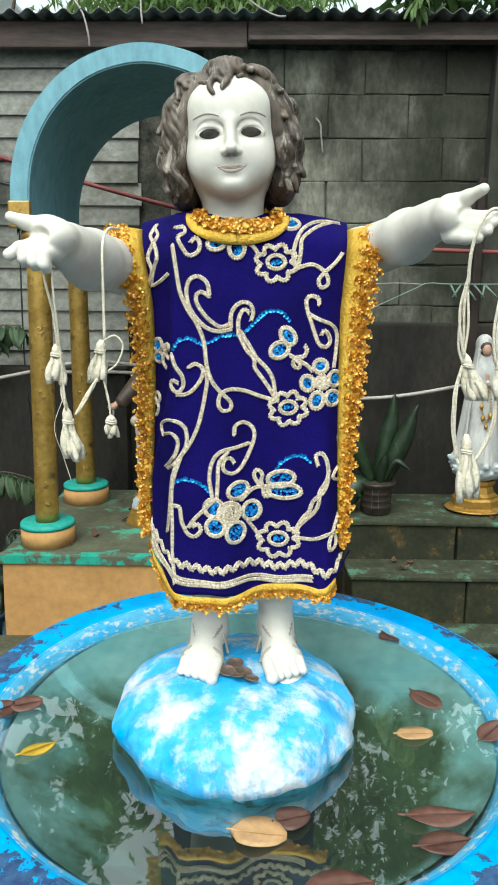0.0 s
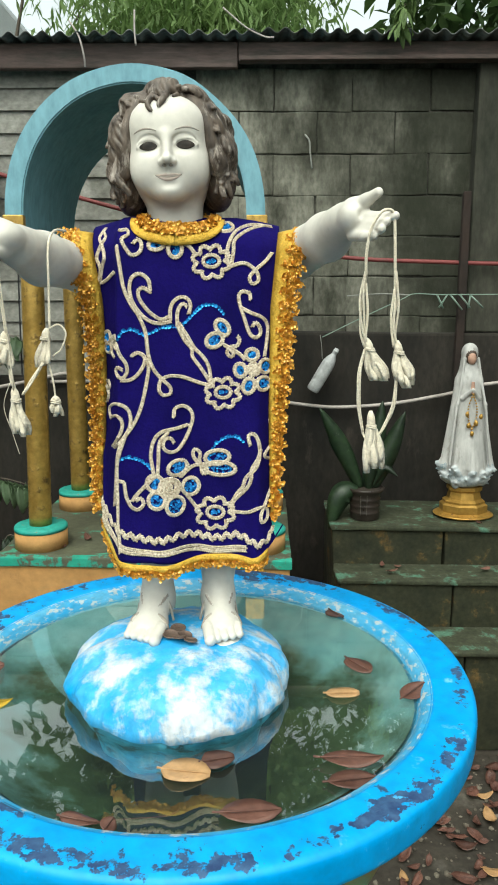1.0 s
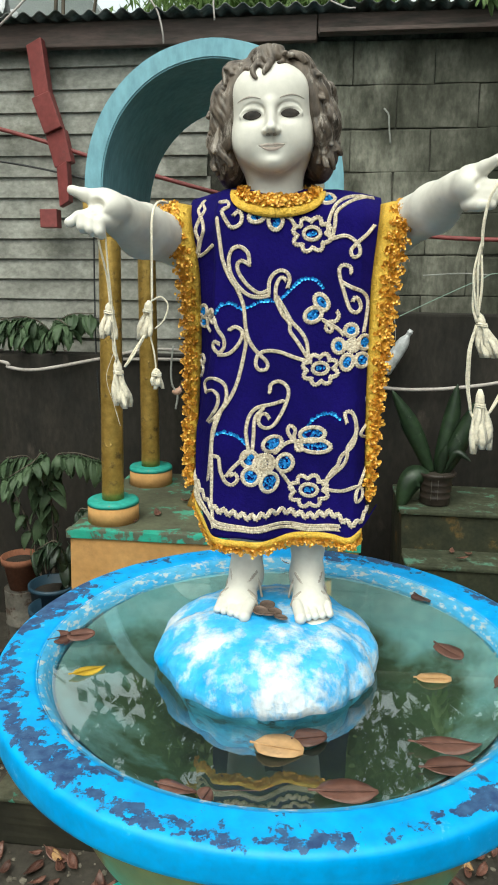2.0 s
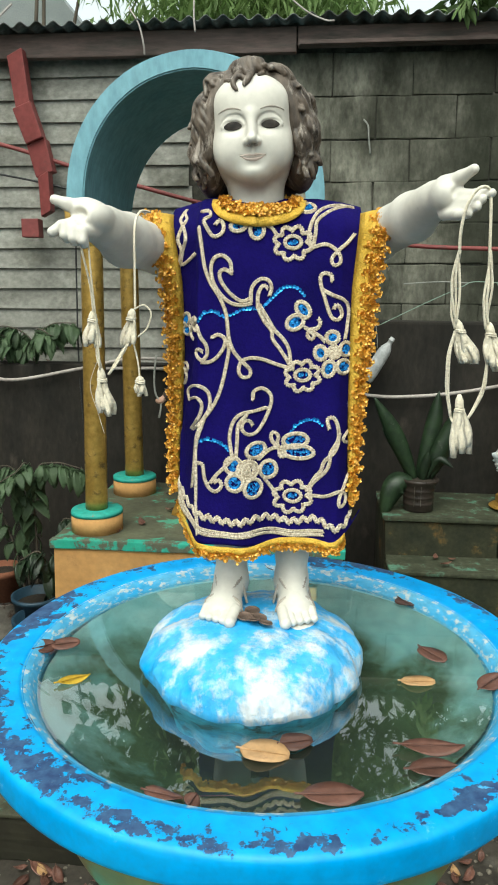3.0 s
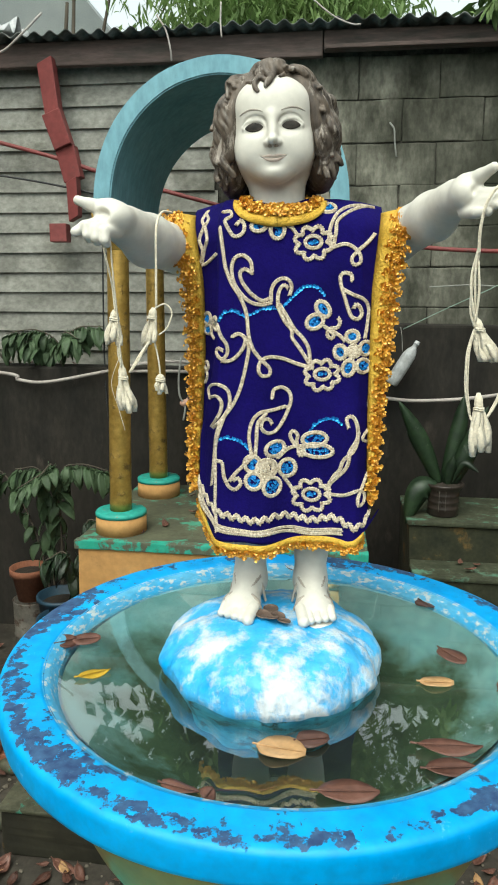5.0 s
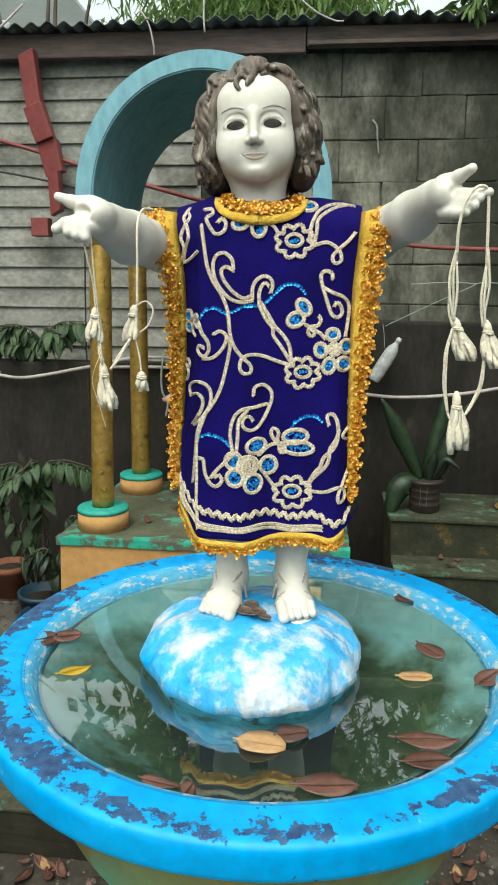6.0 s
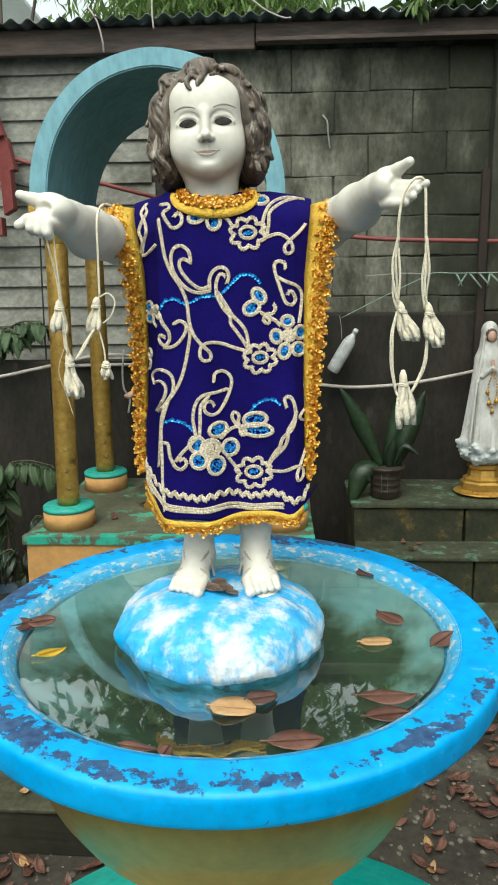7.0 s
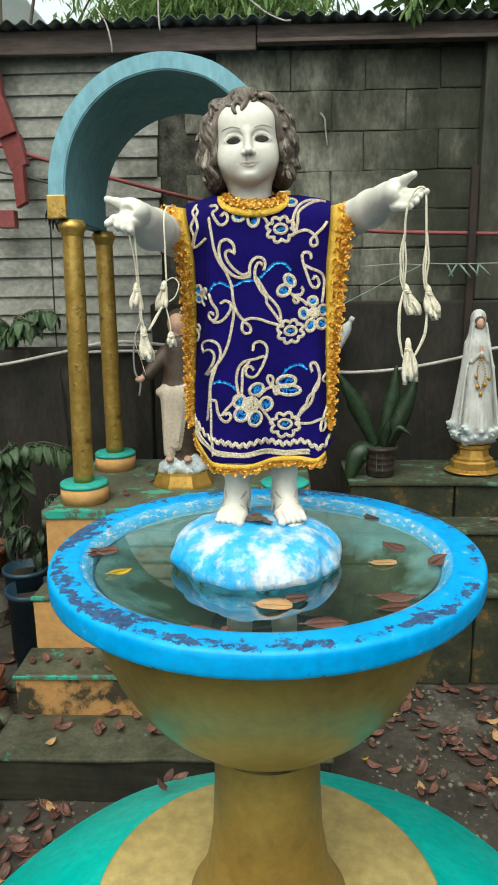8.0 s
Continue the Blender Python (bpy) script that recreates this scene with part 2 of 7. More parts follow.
def basin_paint():
    """Turquoise paint at the brim that gives way to olive film and dark silt in the deep, in ragged patches."""
    m = mat("basin_paint_with_silt", (0.20, 0.50, 0.55), (0.45, 0.66, 0.66), 9, 0.7, bump=0.2, grain=50)
    n, l = m.node_tree.nodes, m.node_tree.links
    b = n["Principled BSDF"]
    paint = b.inputs["Base Color"].links[0].from_socket
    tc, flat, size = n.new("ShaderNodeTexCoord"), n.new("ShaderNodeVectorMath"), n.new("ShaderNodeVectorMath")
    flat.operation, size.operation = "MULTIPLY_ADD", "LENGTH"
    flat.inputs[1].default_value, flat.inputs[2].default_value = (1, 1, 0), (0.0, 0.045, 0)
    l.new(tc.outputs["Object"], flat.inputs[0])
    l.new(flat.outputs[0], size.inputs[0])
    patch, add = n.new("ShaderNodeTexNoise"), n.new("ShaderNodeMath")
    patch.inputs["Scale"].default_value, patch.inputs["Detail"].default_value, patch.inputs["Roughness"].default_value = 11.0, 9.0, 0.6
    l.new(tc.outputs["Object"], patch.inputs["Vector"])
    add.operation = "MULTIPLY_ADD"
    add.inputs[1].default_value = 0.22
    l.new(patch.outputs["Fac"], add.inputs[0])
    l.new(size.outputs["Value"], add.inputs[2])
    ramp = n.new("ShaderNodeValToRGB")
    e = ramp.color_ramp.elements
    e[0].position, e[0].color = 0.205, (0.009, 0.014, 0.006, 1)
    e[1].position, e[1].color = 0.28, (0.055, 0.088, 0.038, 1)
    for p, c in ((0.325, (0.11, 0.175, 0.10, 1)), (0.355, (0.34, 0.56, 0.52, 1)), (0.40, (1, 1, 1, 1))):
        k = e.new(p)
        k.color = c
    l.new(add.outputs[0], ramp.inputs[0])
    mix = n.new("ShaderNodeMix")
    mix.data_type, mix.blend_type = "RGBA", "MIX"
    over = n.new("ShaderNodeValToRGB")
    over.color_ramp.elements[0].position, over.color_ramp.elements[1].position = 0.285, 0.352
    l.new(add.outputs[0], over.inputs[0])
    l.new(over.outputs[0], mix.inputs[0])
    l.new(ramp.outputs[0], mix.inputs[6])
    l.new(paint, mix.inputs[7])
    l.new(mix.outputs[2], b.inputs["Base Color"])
    return m


M_BASIN_IN = basin_paint()


def rim_paint():
    """Glossy sky blue paint, flaked to dark undercoat, most along the outer half of the flat top."""
    m = mat("sky_blue_rim_paint", (0.0, 0.29, 0.72), (0.01, 0.42, 0.90), 7, 0.42, bump=0.35, grain=60, gm=0.35, c3=(0.16, 0.50, 0.80), spots=30, cut=(0.62, 0.70), rough2=0.6)
    n, l = m.node_tree.nodes, m.node_tree.links
    b = n["Principled BSDF"]
    paint, relief = b.inputs["Base Color"].links[0].from_socket, n["Bump"]
    tc, flat, size = n.new("ShaderNodeTexCoord"), n.new("ShaderNodeVectorMath"), n.new("ShaderNodeVectorMath")
    flat.operation, size.operation = "MULTIPLY", "LENGTH"
    flat.inputs[1].default_value = (1, 1, 0)
    l.new(tc.outputs["Object"], flat.inputs[0])
    l.new(flat.outputs[0], size.inputs[0])
    band = n.new("ShaderNodeValToRGB")
    e = band.color_ramp.elements
    e[0].position, e[0].color = 0.262, (0.35, 0.35, 0.35, 1)
    e[1].position, e[1].color = 0.3075, (0, 0, 0, 1)
    for p, v in ((0.278, 0.5), (0.290, 1.0), (0.301, 1.0), (0.3055, 0.55)):
        e.new(p).color = (v, v, v, 1)
    l.new(size.outputs["Value"], band.inputs[0])

    def cloud(scale, detail, rough):
        t = n.new("ShaderNodeTexNoise")
        t.inputs["Scale"].default_value, t.inputs["Detail"].default_value, t.inputs["Roughness"].default_value = scale, detail, rough
        l.new(tc.outputs["Object"], t.inputs["Vector"])
        return t.outputs["Fac"]

    def sums(a, k, c):
        x = n.new("ShaderNodeMath")
        x.operation = "MULTIPLY_ADD"
        x.inputs[1].default_value = k
        l.new(a, x.inputs[0])
        if isinstance(c, float):
            x.inputs[2].default_value = c
        else:
            l.new(c, x.inputs[2])
        return x.outputs[0]

    worn = sums(cloud(7.0, 3.0, 0.5), 0.55, sums(band.outputs[0], 0.17, sums(cloud(58.0, 10.0, 0.70), 0.75, -0.115)))
    chip = n.new("ShaderNodeValToRGB")
    chip.color_ramp.elements[0].position, chip.color_ramp.elements[1].position = 0.697, 0.704
    l.new(worn, chip.inputs[0])
    under = n.new("ShaderNodeValToRGB")
    under.color_ramp.elements[0].position, under.color_ramp.elements[0].color = 0.35, (0.018, 0.045, 0.13, 1)
    under.color_ramp.elements[1].position, under.color_ramp.elements[1].color = 0.68, (0.05, 0.12, 0.24, 1)
    l.new(cloud(90.0, 5.0, 0.6), under.inputs[0])
    mix = n.new("ShaderNodeMix")
    mix.data_type = "RGBA"
    l.new(chip.outputs[0], mix.inputs[0])
    l.new(paint, mix.inputs[6])
    l.new(under.outputs[0], mix.inputs[7])
    l.new(mix.outputs[2], b.inputs["Base Color"])
    dip = n.new("ShaderNodeBump")
    dip.invert = True
    dip.inputs["Strength"].default_value, dip.inputs["Distance"].default_value = 0.6, 0.0012
    l.new(chip.outputs[0], dip.inputs["Height"])
    l.new(relief.outputs[0], dip.inputs["Normal"])
    l.new(dip.outputs[0], b.inputs["Normal"])
    return m


M_RIM = rim_paint()

water = bpy.data.materials.new("murky_still_water")
water.use_nodes = True
wb = water.node_tree.nodes["Principled BSDF"]
wb.inputs["Base Color"].default_value = (0.66, 0.84, 0.76, 1)
wb.inputs["Transmission Weight"].default_value, wb.inputs["IOR"].default_value, wb.inputs["Roughness"].default_value = 0.985, 1.5, 0.0
wb.inputs["Coat Weight"].default_value, wb.inputs["Coat Roughness"].default_value, wb.inputs["Coat IOR"].default_value = 1.0, 0.0, 2.4
wnz, wbp = water.node_tree.nodes.new("ShaderNodeTexNoise"), water.node_tree.nodes.new("ShaderNodeBump")
wnz.inputs["Scale"].default_value, wnz.inputs["Detail"].default_value = 22.0, 2.0
wbp.inputs["Strength"].default_value, wbp.inputs["Distance"].default_value = 0.03, 0.01
wtc = water.node_tree.nodes.new("ShaderNodeTexCoord")
water.node_tree.links.new(wtc.outputs["Object"], wnz.inputs["Vector"])
water.node_tree.links.new(wnz.outputs["Fac"], wbp.inputs["Height"])
water.node_tree.links.new(wbp.outputs[0], wb.inputs["Normal"])


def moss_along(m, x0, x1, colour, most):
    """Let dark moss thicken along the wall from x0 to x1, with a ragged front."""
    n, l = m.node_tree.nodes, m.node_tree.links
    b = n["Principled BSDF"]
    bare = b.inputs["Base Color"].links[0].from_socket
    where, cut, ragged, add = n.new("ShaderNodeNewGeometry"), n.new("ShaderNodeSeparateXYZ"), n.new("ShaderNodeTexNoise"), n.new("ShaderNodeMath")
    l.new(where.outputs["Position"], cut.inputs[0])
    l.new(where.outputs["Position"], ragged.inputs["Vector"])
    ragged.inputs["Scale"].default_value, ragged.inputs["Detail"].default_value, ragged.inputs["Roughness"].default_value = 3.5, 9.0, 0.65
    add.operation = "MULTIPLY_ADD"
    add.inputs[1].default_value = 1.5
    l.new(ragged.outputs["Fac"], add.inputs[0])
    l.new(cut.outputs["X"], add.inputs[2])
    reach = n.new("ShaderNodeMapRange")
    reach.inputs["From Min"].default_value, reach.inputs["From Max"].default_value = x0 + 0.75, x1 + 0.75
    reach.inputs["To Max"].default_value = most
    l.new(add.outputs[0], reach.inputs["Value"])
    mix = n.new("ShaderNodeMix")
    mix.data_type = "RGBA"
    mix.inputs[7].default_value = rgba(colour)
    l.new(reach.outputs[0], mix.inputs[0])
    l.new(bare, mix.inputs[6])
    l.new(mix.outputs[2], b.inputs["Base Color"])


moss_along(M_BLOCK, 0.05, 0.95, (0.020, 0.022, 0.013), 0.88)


def thin_leaf(m, share=0.45):
    """Let light shine through a leaf."""
    n, l = m.node_tree.nodes, m.node_tree.links
    b = n["Principled BSDF"]
    t, x = n.new("ShaderNodeBsdfTranslucent"), n.new("ShaderNodeMixShader")
    x.inputs[0].default_value = share
    l.new(b.inputs["Base Color"].links[0].from_socket, t.inputs["Color"])
    l.new(b.outputs[0], x.inputs[1])
    l.new(t.outputs[0], x.inputs[2])
    l.new(x.outputs[0], n["Material Output"].inputs["Surface"])


thin_leaf(M_LEAF_TREE)
thin_leaf(M_LEAF_PALE, 0.25)


# ---- mesh helpers ----
def obj(name, bm, material, smooth=False, parent=None, label=""):
    me = bpy.data.meshes.new(name)
    bm.to_mesh(me)
    bm.free()
    return finish(name, me, material, smooth, parent, label)


def finish(name, me, material, smooth=False, parent=None, label=""):
    for m in material if isinstance(material, (list, tuple)) else [material]:
        me.materials.append(m)
    if smooth:
        me.polygons.foreach_set("use_smooth", [True] * len(me.polygons))
    ob = new(name, me)
    if parent is not None:
        ob.parent = parent
    if label:
        tagged(ob, label)
    return ob


def part(name, bm, material, parent, label="", smooth=False):
    return obj(name, bm, material, smooth, parent, label)


def raw(name, verts, faces, material, smooth=False, parent=None, label=""):
    me = bpy.data.meshes.new(name)
    me.from_pydata([tuple(v) for v in verts], [], [tuple(f) for f in faces])
    me.update()
    return finish(name, me, material, smooth, parent, label)


def empty(name, at=(0, 0, 0)):
    ob = new(name)
    ob.empty_display_size = 0.05
    ob.location = at
    return ob


def box(x0, x1, y0, y1, z0, z1, bevel=0.0, bm=None, rough=0.0, cuts=0, seed=1):
    """A bevelled block; rough > 0 wears its faces unevenly."""
    b = bmesh.new()
    bmesh.ops.create_cube(b, size=1)
    for v in b.verts:
        v.co = Vector(((x0 + x1) / 2 + v.co.x * (x1 - x0), (y0 + y1) / 2 + v.co.y * (y1 - y0), (z0 + z1) / 2 + v.co.z * (z1 - z0)))
    if bevel:
        bmesh.ops.bevel(b, geom=b.edges[:], offset=bevel, segments=2, affect="EDGES", profile=0.6)
    if cuts:
        bmesh.ops.subdivide_edges(b, edges=[e for e in b.edges if e.calc_length() > 0.06], cuts=cuts, use_grid_fill=True)
    if rough:
        for v in b.verts:
            v.co += Vector(noise.noise_vector(v.co * 9 + Vector((seed, seed, seed)))) * rough + Vector(noise.noise_vector(v.co * 31)) * rough * 0.5
    if bm is None:
        return b
    merge(bm, b)
    return bm


def merge(into, other, m=None):
    me = bpy.data.meshes.new("tmp")
    other.to_mesh(me)
    other.free()
    if m is not None:
        me.transform(m)
    into.from_mesh(me)
    bpy.data.meshes.remove(me)


def lathe(profile, seg=48, centre=(0, 0), wob=0.0, closed=False, squash=1.0):
    """Turn a profile of (radius, height) round a vertical axis."""
    bm = bmesh.new()
    rings = []
    for r, z in profile:
        ring = []
        for i in range(seg):
            a = 2 * math.pi * i / seg
            k = 1 + wob * noise.noise(Vector((math.cos(a) * 2, math.sin(a) * 2, z * 12)))
            ring.append(bm.verts.new((centre[0] + r * k * math.cos(a), centre[1] + r * k * math.sin(a) * squash, z)))
        rings.append(ring)
    for a, b in zip(rings, rings[1:]):
        for i in range(seg):
            bm.faces.new((a[i], a[(i + 1) % seg], b[(i + 1) % seg], b[i]))
    if closed:
        bm.faces.new(list(reversed(rings[0])))
        bm.faces.new(rings[-1])
    return bm


def smooth_line(pts, per=6):
    """Catmull-Rom through the points."""
    p = [Vector(q) for q in pts]
    p = [2 * p[0] - p[1]] + p + [2 * p[-1] - p[-2]]
    out = []
    for a, b, c, d in zip(p, p[1:], p[2:], p[3:]):
        for i in range(per):
            t = i / per
            out.append(0.5 * ((2 * b) + (c - a) * t + (2 * a - 5 * b + 4 * c - d) * t * t + (3 * b - a - 3 * c + d) * t ** 3))
    out.append(p[-2])
    return out


def even(pts, step):
    """Points at even steps along a line."""
    out, rest = [pts[0]], step
    for a, b in zip(pts, pts[1:]):
        length = (b - a).length
        while length >= rest and length > 0:
            a = a + (b - a) * (rest / length)
            out.append(a)
            length, rest = (b - a).length, step
        rest -= length
    return out


def tube(pts, radius, seg=8, bm=None, caps=True):
    """A round tube along points; radius is a number or one per point."""
    bm = bm or bmesh.new()
    pts = [Vector(p) for p in pts]
    rad = radius if isinstance(radius, (list, tuple)) else [radius] * len(pts)
    rings, side = [], None
    for i, p in enumerate(pts):
        d = (pts[min(i + 1, len(pts) - 1)] - pts[max(i - 1, 0)]).normalized()
        if side is None:
            side = d.orthogonal().normalized()
        side = (side - d * side.dot(d)).normalized()
        up = d.cross(side)
        rings.append([bm.verts.new(p + (side * math.cos(2 * math.pi * k / seg) + up * math.sin(2 * math.pi * k / seg)) * rad[i]) for k in range(seg)])
    for a, b in zip(rings, rings[1:]):
        for k in range(seg):
            bm.faces.new((a[k], a[(k + 1) % seg], b[(k + 1) % seg], b[k]))
    if caps:
        bm.faces.new(list(reversed(rings[0])))
        bm.faces.new(rings[-1])
    return bm


def leaf_bm(length=0.06, width=0.03, curl=0.3, fold=0.25, rows=6, tip=1.0, seed=0, twist=0.0):
    """A pointed oval leaf with a midrib, lying along +x, with thickness."""
    rng = random.Random(seed)
    bm = bmesh.new()
    top, bot = [], []
    wave = rng.uniform(0, 6)
    for i in range(rows + 1):
        t = i / rows
        w = width / 2 * math.sin(math.pi * min(1, t ** 0.85 * 0.98 + 0.012)) ** 0.62 * (1 - 0.18 * t * tip) + 0.0006
        x = length * (t - 0.5)
        z = curl * length * ((t - 0.5) ** 2) * 1.2
        row, under = [], []
        for s in (-1, -0.5, 0, 0.5, 1):
            y = s * w
            dz = fold * abs(y) + 0.04 * length * math.sin(5 * t + wave + 2 * s) * abs(s) + twist * s * t * width
            row.append(bm.verts.new((x, y, z + dz)))
            under.append(bm.verts.new((x, y * 0.98, z + dz - 0.0007)))
        top.append(row)
        bot.append(under)
    for i in range(rows):
        for k in range(4):
            bm.faces.new((top[i][k], top[i + 1][k], top[i + 1][k + 1], top[i][k + 1]))
            bm.faces.new((bot[i][k + 1], bot[i + 1][k + 1], bot[i + 1][k], bot[i][k]))
    edge = top[0] + [r[4] for r in top[1:]] + list(reversed(top[-1]))[1:] + [r[0] for r in reversed(top[1:-1])]
    low = bot[0] + [r[4] for r in bot[1:]] + list(reversed(bot[-1]))[1:] + [r[0] for r in reversed(bot[1:-1])]
    for i in range(len(edge)):
        j = (i + 1) % len(edge)
        bm.faces.new((edge[i], edge[j], low[j], low[i]))
    tube([(length * -0.60, 0, curl * length * 0.36), (length * -0.5, 0, curl * length * 0.3), (length * 0.45, 0, curl * length * 0.25)], [0.0011, 0.001, 0.0004], 5, bm)
    return bm


class Field:
    """A sculpting grid of signed distances, from which one closed skin is drawn."""

    def __init__(self, low, high, step):
        self.low, self.step = np.array(low, float), step
        self.shape = tuple(int(math.ceil((b - a) / step)) + 1 for a, b in zip(low, high))
        self.d = np.full(self.shape, 1.0, np.float32)
        self.kind = np.zeros(self.shape, np.int8)

    def _near(self, low, high, pad):
        a = [max(0, int((low[i] - pad - self.low[i]) / self.step)) for i in range(3)]
        b = [min(self.shape[i], int((high[i] + pad - self.low[i]) / self.step) + 2) for i in range(3)]
        if any(q - p < 1 for p, q in zip(a, b)):
            return None, None
        where = tuple(slice(p, q) for p, q in zip(a, b))
        grid = [(self.low[i] + self.step * np.arange(a[i], b[i])).astype(np.float32) for i in range(3)]
        return where, np.meshgrid(*grid, indexing="ij", sparse=True)

    def _join(self, where, new_d, k, kind, cut):
        old = self.d[where]
        if cut:
            new_d = -new_d
            h = np.clip(0.5 - 0.5 * (new_d - old) / k, 0, 1)
            self.d[where] = old * h + new_d * (1 - h) + k * h * (1 - h)
            return
        h = np.clip(0.5 + 0.5 * (new_d - old) / k, 0, 1)
        if kind is not None:
            closer = new_d < old
            self.kind[where][closer] = kind
        self.d[where] = new_d + (old - new_d) * h - k * h * (1 - h)

    def ball(self, c, r, k=0.004, kind=0, cut=False, turn=None):
        """An ellipsoid with radii r at c, turned by a matrix."""
        r = np.array(r if isinstance(r, (tuple, list)) else (r, r, r), float)
        big = float(r.max())
        where, g = self._near([c[i] - big for i in range(3)], [c[i] + big for i in range(3)], k + 4 * self.step)
        if where is None:
            return
        q = [g[i] - np.float32(c[i]) for i in range(3)]
        if turn is not None:
            t = turn.transposed()
            q = [t[i][0] * q[0] + t[i][1] * q[1] + t[i][2] * q[2] for i in range(3)]
        k0 = np.sqrt(sum((q[i] / r[i]) ** 2 for i in range(3)))
        k1 = np.sqrt(sum((q[i] / r[i] ** 2) ** 2 for i in range(3))) + 1e-6
        self._join(where, k0 * (k0 - 1.0) / k1, k, kind, cut)

    def rod(self, a, b, ra, rb, k=0.004, kind=0, cut=False):
        """A tapered round rod from a to b."""
        big = max(ra, rb)
        where, g = self._near([min(a[i], b[i]) - big for i in range(3)], [max(a[i], b[i]) + big for i in range(3)], k + 4 * self.step)
        if where is None:
            return
        ab = np.array(b, float) - np.array(a, float)
        h = np.clip(sum((g[i] - np.float32(a[i])) * ab[i] for i in range(3)) / max(1e-9, float(ab @ ab)), 0, 1)
        dist = np.sqrt(sum((g[i] - np.float32(a[i]) - h * ab[i]) ** 2 for i in range(3)))
        self._join(where, dist - (ra + (rb - ra) * h), k, kind, cut)

    def face_y(self, x, z):
        """The first place met along +y."""
        i, k = int(round((x - self.low[0]) / self.step)), int(round((z - self.low[2]) / self.step))
        col = self.d[i, :, k]
        if not (col < 0).any():
            return 0.06
        j = int(np.argmax(col < 0))
        t = col[j - 1] / (col[j - 1] - col[j]) if j else 0
        return float(self.low[1] + (j - 1 + t) * self.step)

    def skin(self):
        """Vertices, quads and the kind of each quad."""
        d = self.d
        inside = d < 0
        corner = [(i, j, k) for i in (0, 1) for j in (0, 1) for k in (0, 1)]
        n = [s - 1 for s in d.shape]
        count = sum(inside[i:i + n[0], j:j + n[1], k:k + n[2]].astype(np.int8) for i, j, k in corner)
        cells = np.argwhere((count > 0) & (count < 8))
        val = np.stack([d[cells[:, 0] + i, cells[:, 1] + j, cells[:, 2] + k] for i, j, k in corner], 1)
        pos, num = np.zeros((len(cells), 3)), np.zeros(len(cells))
        for p in range(8):
            for q in range(p + 1, 8):
                a, b = np.array(corner[p], float), np.array(corner[q], float)
                if abs(a - b).sum() != 1:
                    continue
                hit = (val[:, p] < 0) != (val[:, q] < 0)
                t = np.where(hit, val[:, p] / np.where(hit, val[:, p] - val[:, q], 1), 0)
                pos += hit[:, None] * (a + t[:, None] * (b - a))
                num += hit
        verts = self.low + (cells + pos / num[:, None]) * self.step
        index = np.full(n, -1, np.int64)
        index[tuple(cells.T)] = np.arange(len(cells))
        quads = []
        for ax in range(3):
            u, v = (ax + 1) % 3, (ax + 2) % 3
            size = [n[0], n[1], n[2]]
            lo = [slice(1, s) for s in size]
            hi = list(lo)
            lo[ax], hi[ax] = slice(0, size[ax]), slice(1, size[ax] + 1)
            a, b = inside[tuple(lo)], inside[tuple(hi)]
            e = np.argwhere(a != b)
            flip = a[tuple(e.T)]
            off = np.ones(3, int)
            off[ax] = 0
            e = e + off
            du, dv = np.eye(3, dtype=int)[u], np.eye(3, dtype=int)[v]
            ring = [index[tuple((e - s).T)] for s in (du + dv, dv, 0 * du, du)]
            q = np.stack(ring, 1)
            q[~flip] = q[~flip][:, ::-1]
            quads.append(q[(q >= 0).all(1)])
        quads = np.concatenate(quads)
        mid = verts[quads].mean(1)
        at = np.clip(np.rint((mid - self.low) / self.step).astype(int), 0, np.array(d.shape) - 1)
        return verts, quads, self.kind[tuple(at.T)]


def sculpt(name, skins, materials):
    """One smooth mesh out of several skins (verts, quads, kinds)."""
    verts = np.concatenate([s[0] for s in skins])
    shift = np.cumsum([0] + [len(s[0]) for s in skins])[:-1]
    quads = np.concatenate([s[1] + o for s, o in zip(skins, shift)])
    kinds = np.concatenate([s[2] for s in skins])
    me = bpy.data.meshes.new(name)
    me.vertices.add(len(verts))
    me.vertices.foreach_set("co", verts.astype(np.float32).ravel())
    me.loops.add(quads.size)
    me.loops.foreach_set("vertex_index", quads.astype(np.int32).ravel())
    me.polygons.add(len(quads))
    me.polygons.foreach_set("loop_start", np.arange(0, quads.size, 4, dtype=np.int32))
    me.polygons.foreach_set("loop_total", np.full(len(quads), 4, np.int32))
    for m in materials:
        me.materials.append(m)
    me.polygons.foreach_set("material_index", kinds.astype(np.int32))
    me.polygons.foreach_set("use_smooth", np.ones(len(quads), bool))
    me.update(calc_edges=True)
    me.validate()
    return new(name, me)


def overlay(f, rows, lift, kind):
    """A thin painted patch that follows a sculpted face: rows of (x, z), sunk at its edges."""
    def depth(x, z):
        s = f.step
        return sum(w * f.face_y(x + i * s, z + j * s) for i, j, w in ((0, 0, 0.28), (1, 0, 0.12), (-1, 0, 0.12), (0, 1, 0.12), (0, -1, 0.12), (1, 1, 0.06), (-1, 1, 0.06), (1, -1, 0.06), (-1, -1, 0.06)))

    nr, nc = len(rows), len(rows[0])
    verts = [(x, depth(x, z) + (0.0003 if i in (0, nr - 1) or j in (0, nc - 1) else -lift), z) for i, row in enumerate(rows) for j, (x, z) in enumerate(row)]
    quads = [(i * nc + j, i * nc + j + 1, (i + 1) * nc + j + 1, (i + 1) * nc + j) for i in range(nr - 1) for j in range(nc - 1)]
    return np.array(verts), np.array(quads, np.int64), np.full(len(quads), kind)


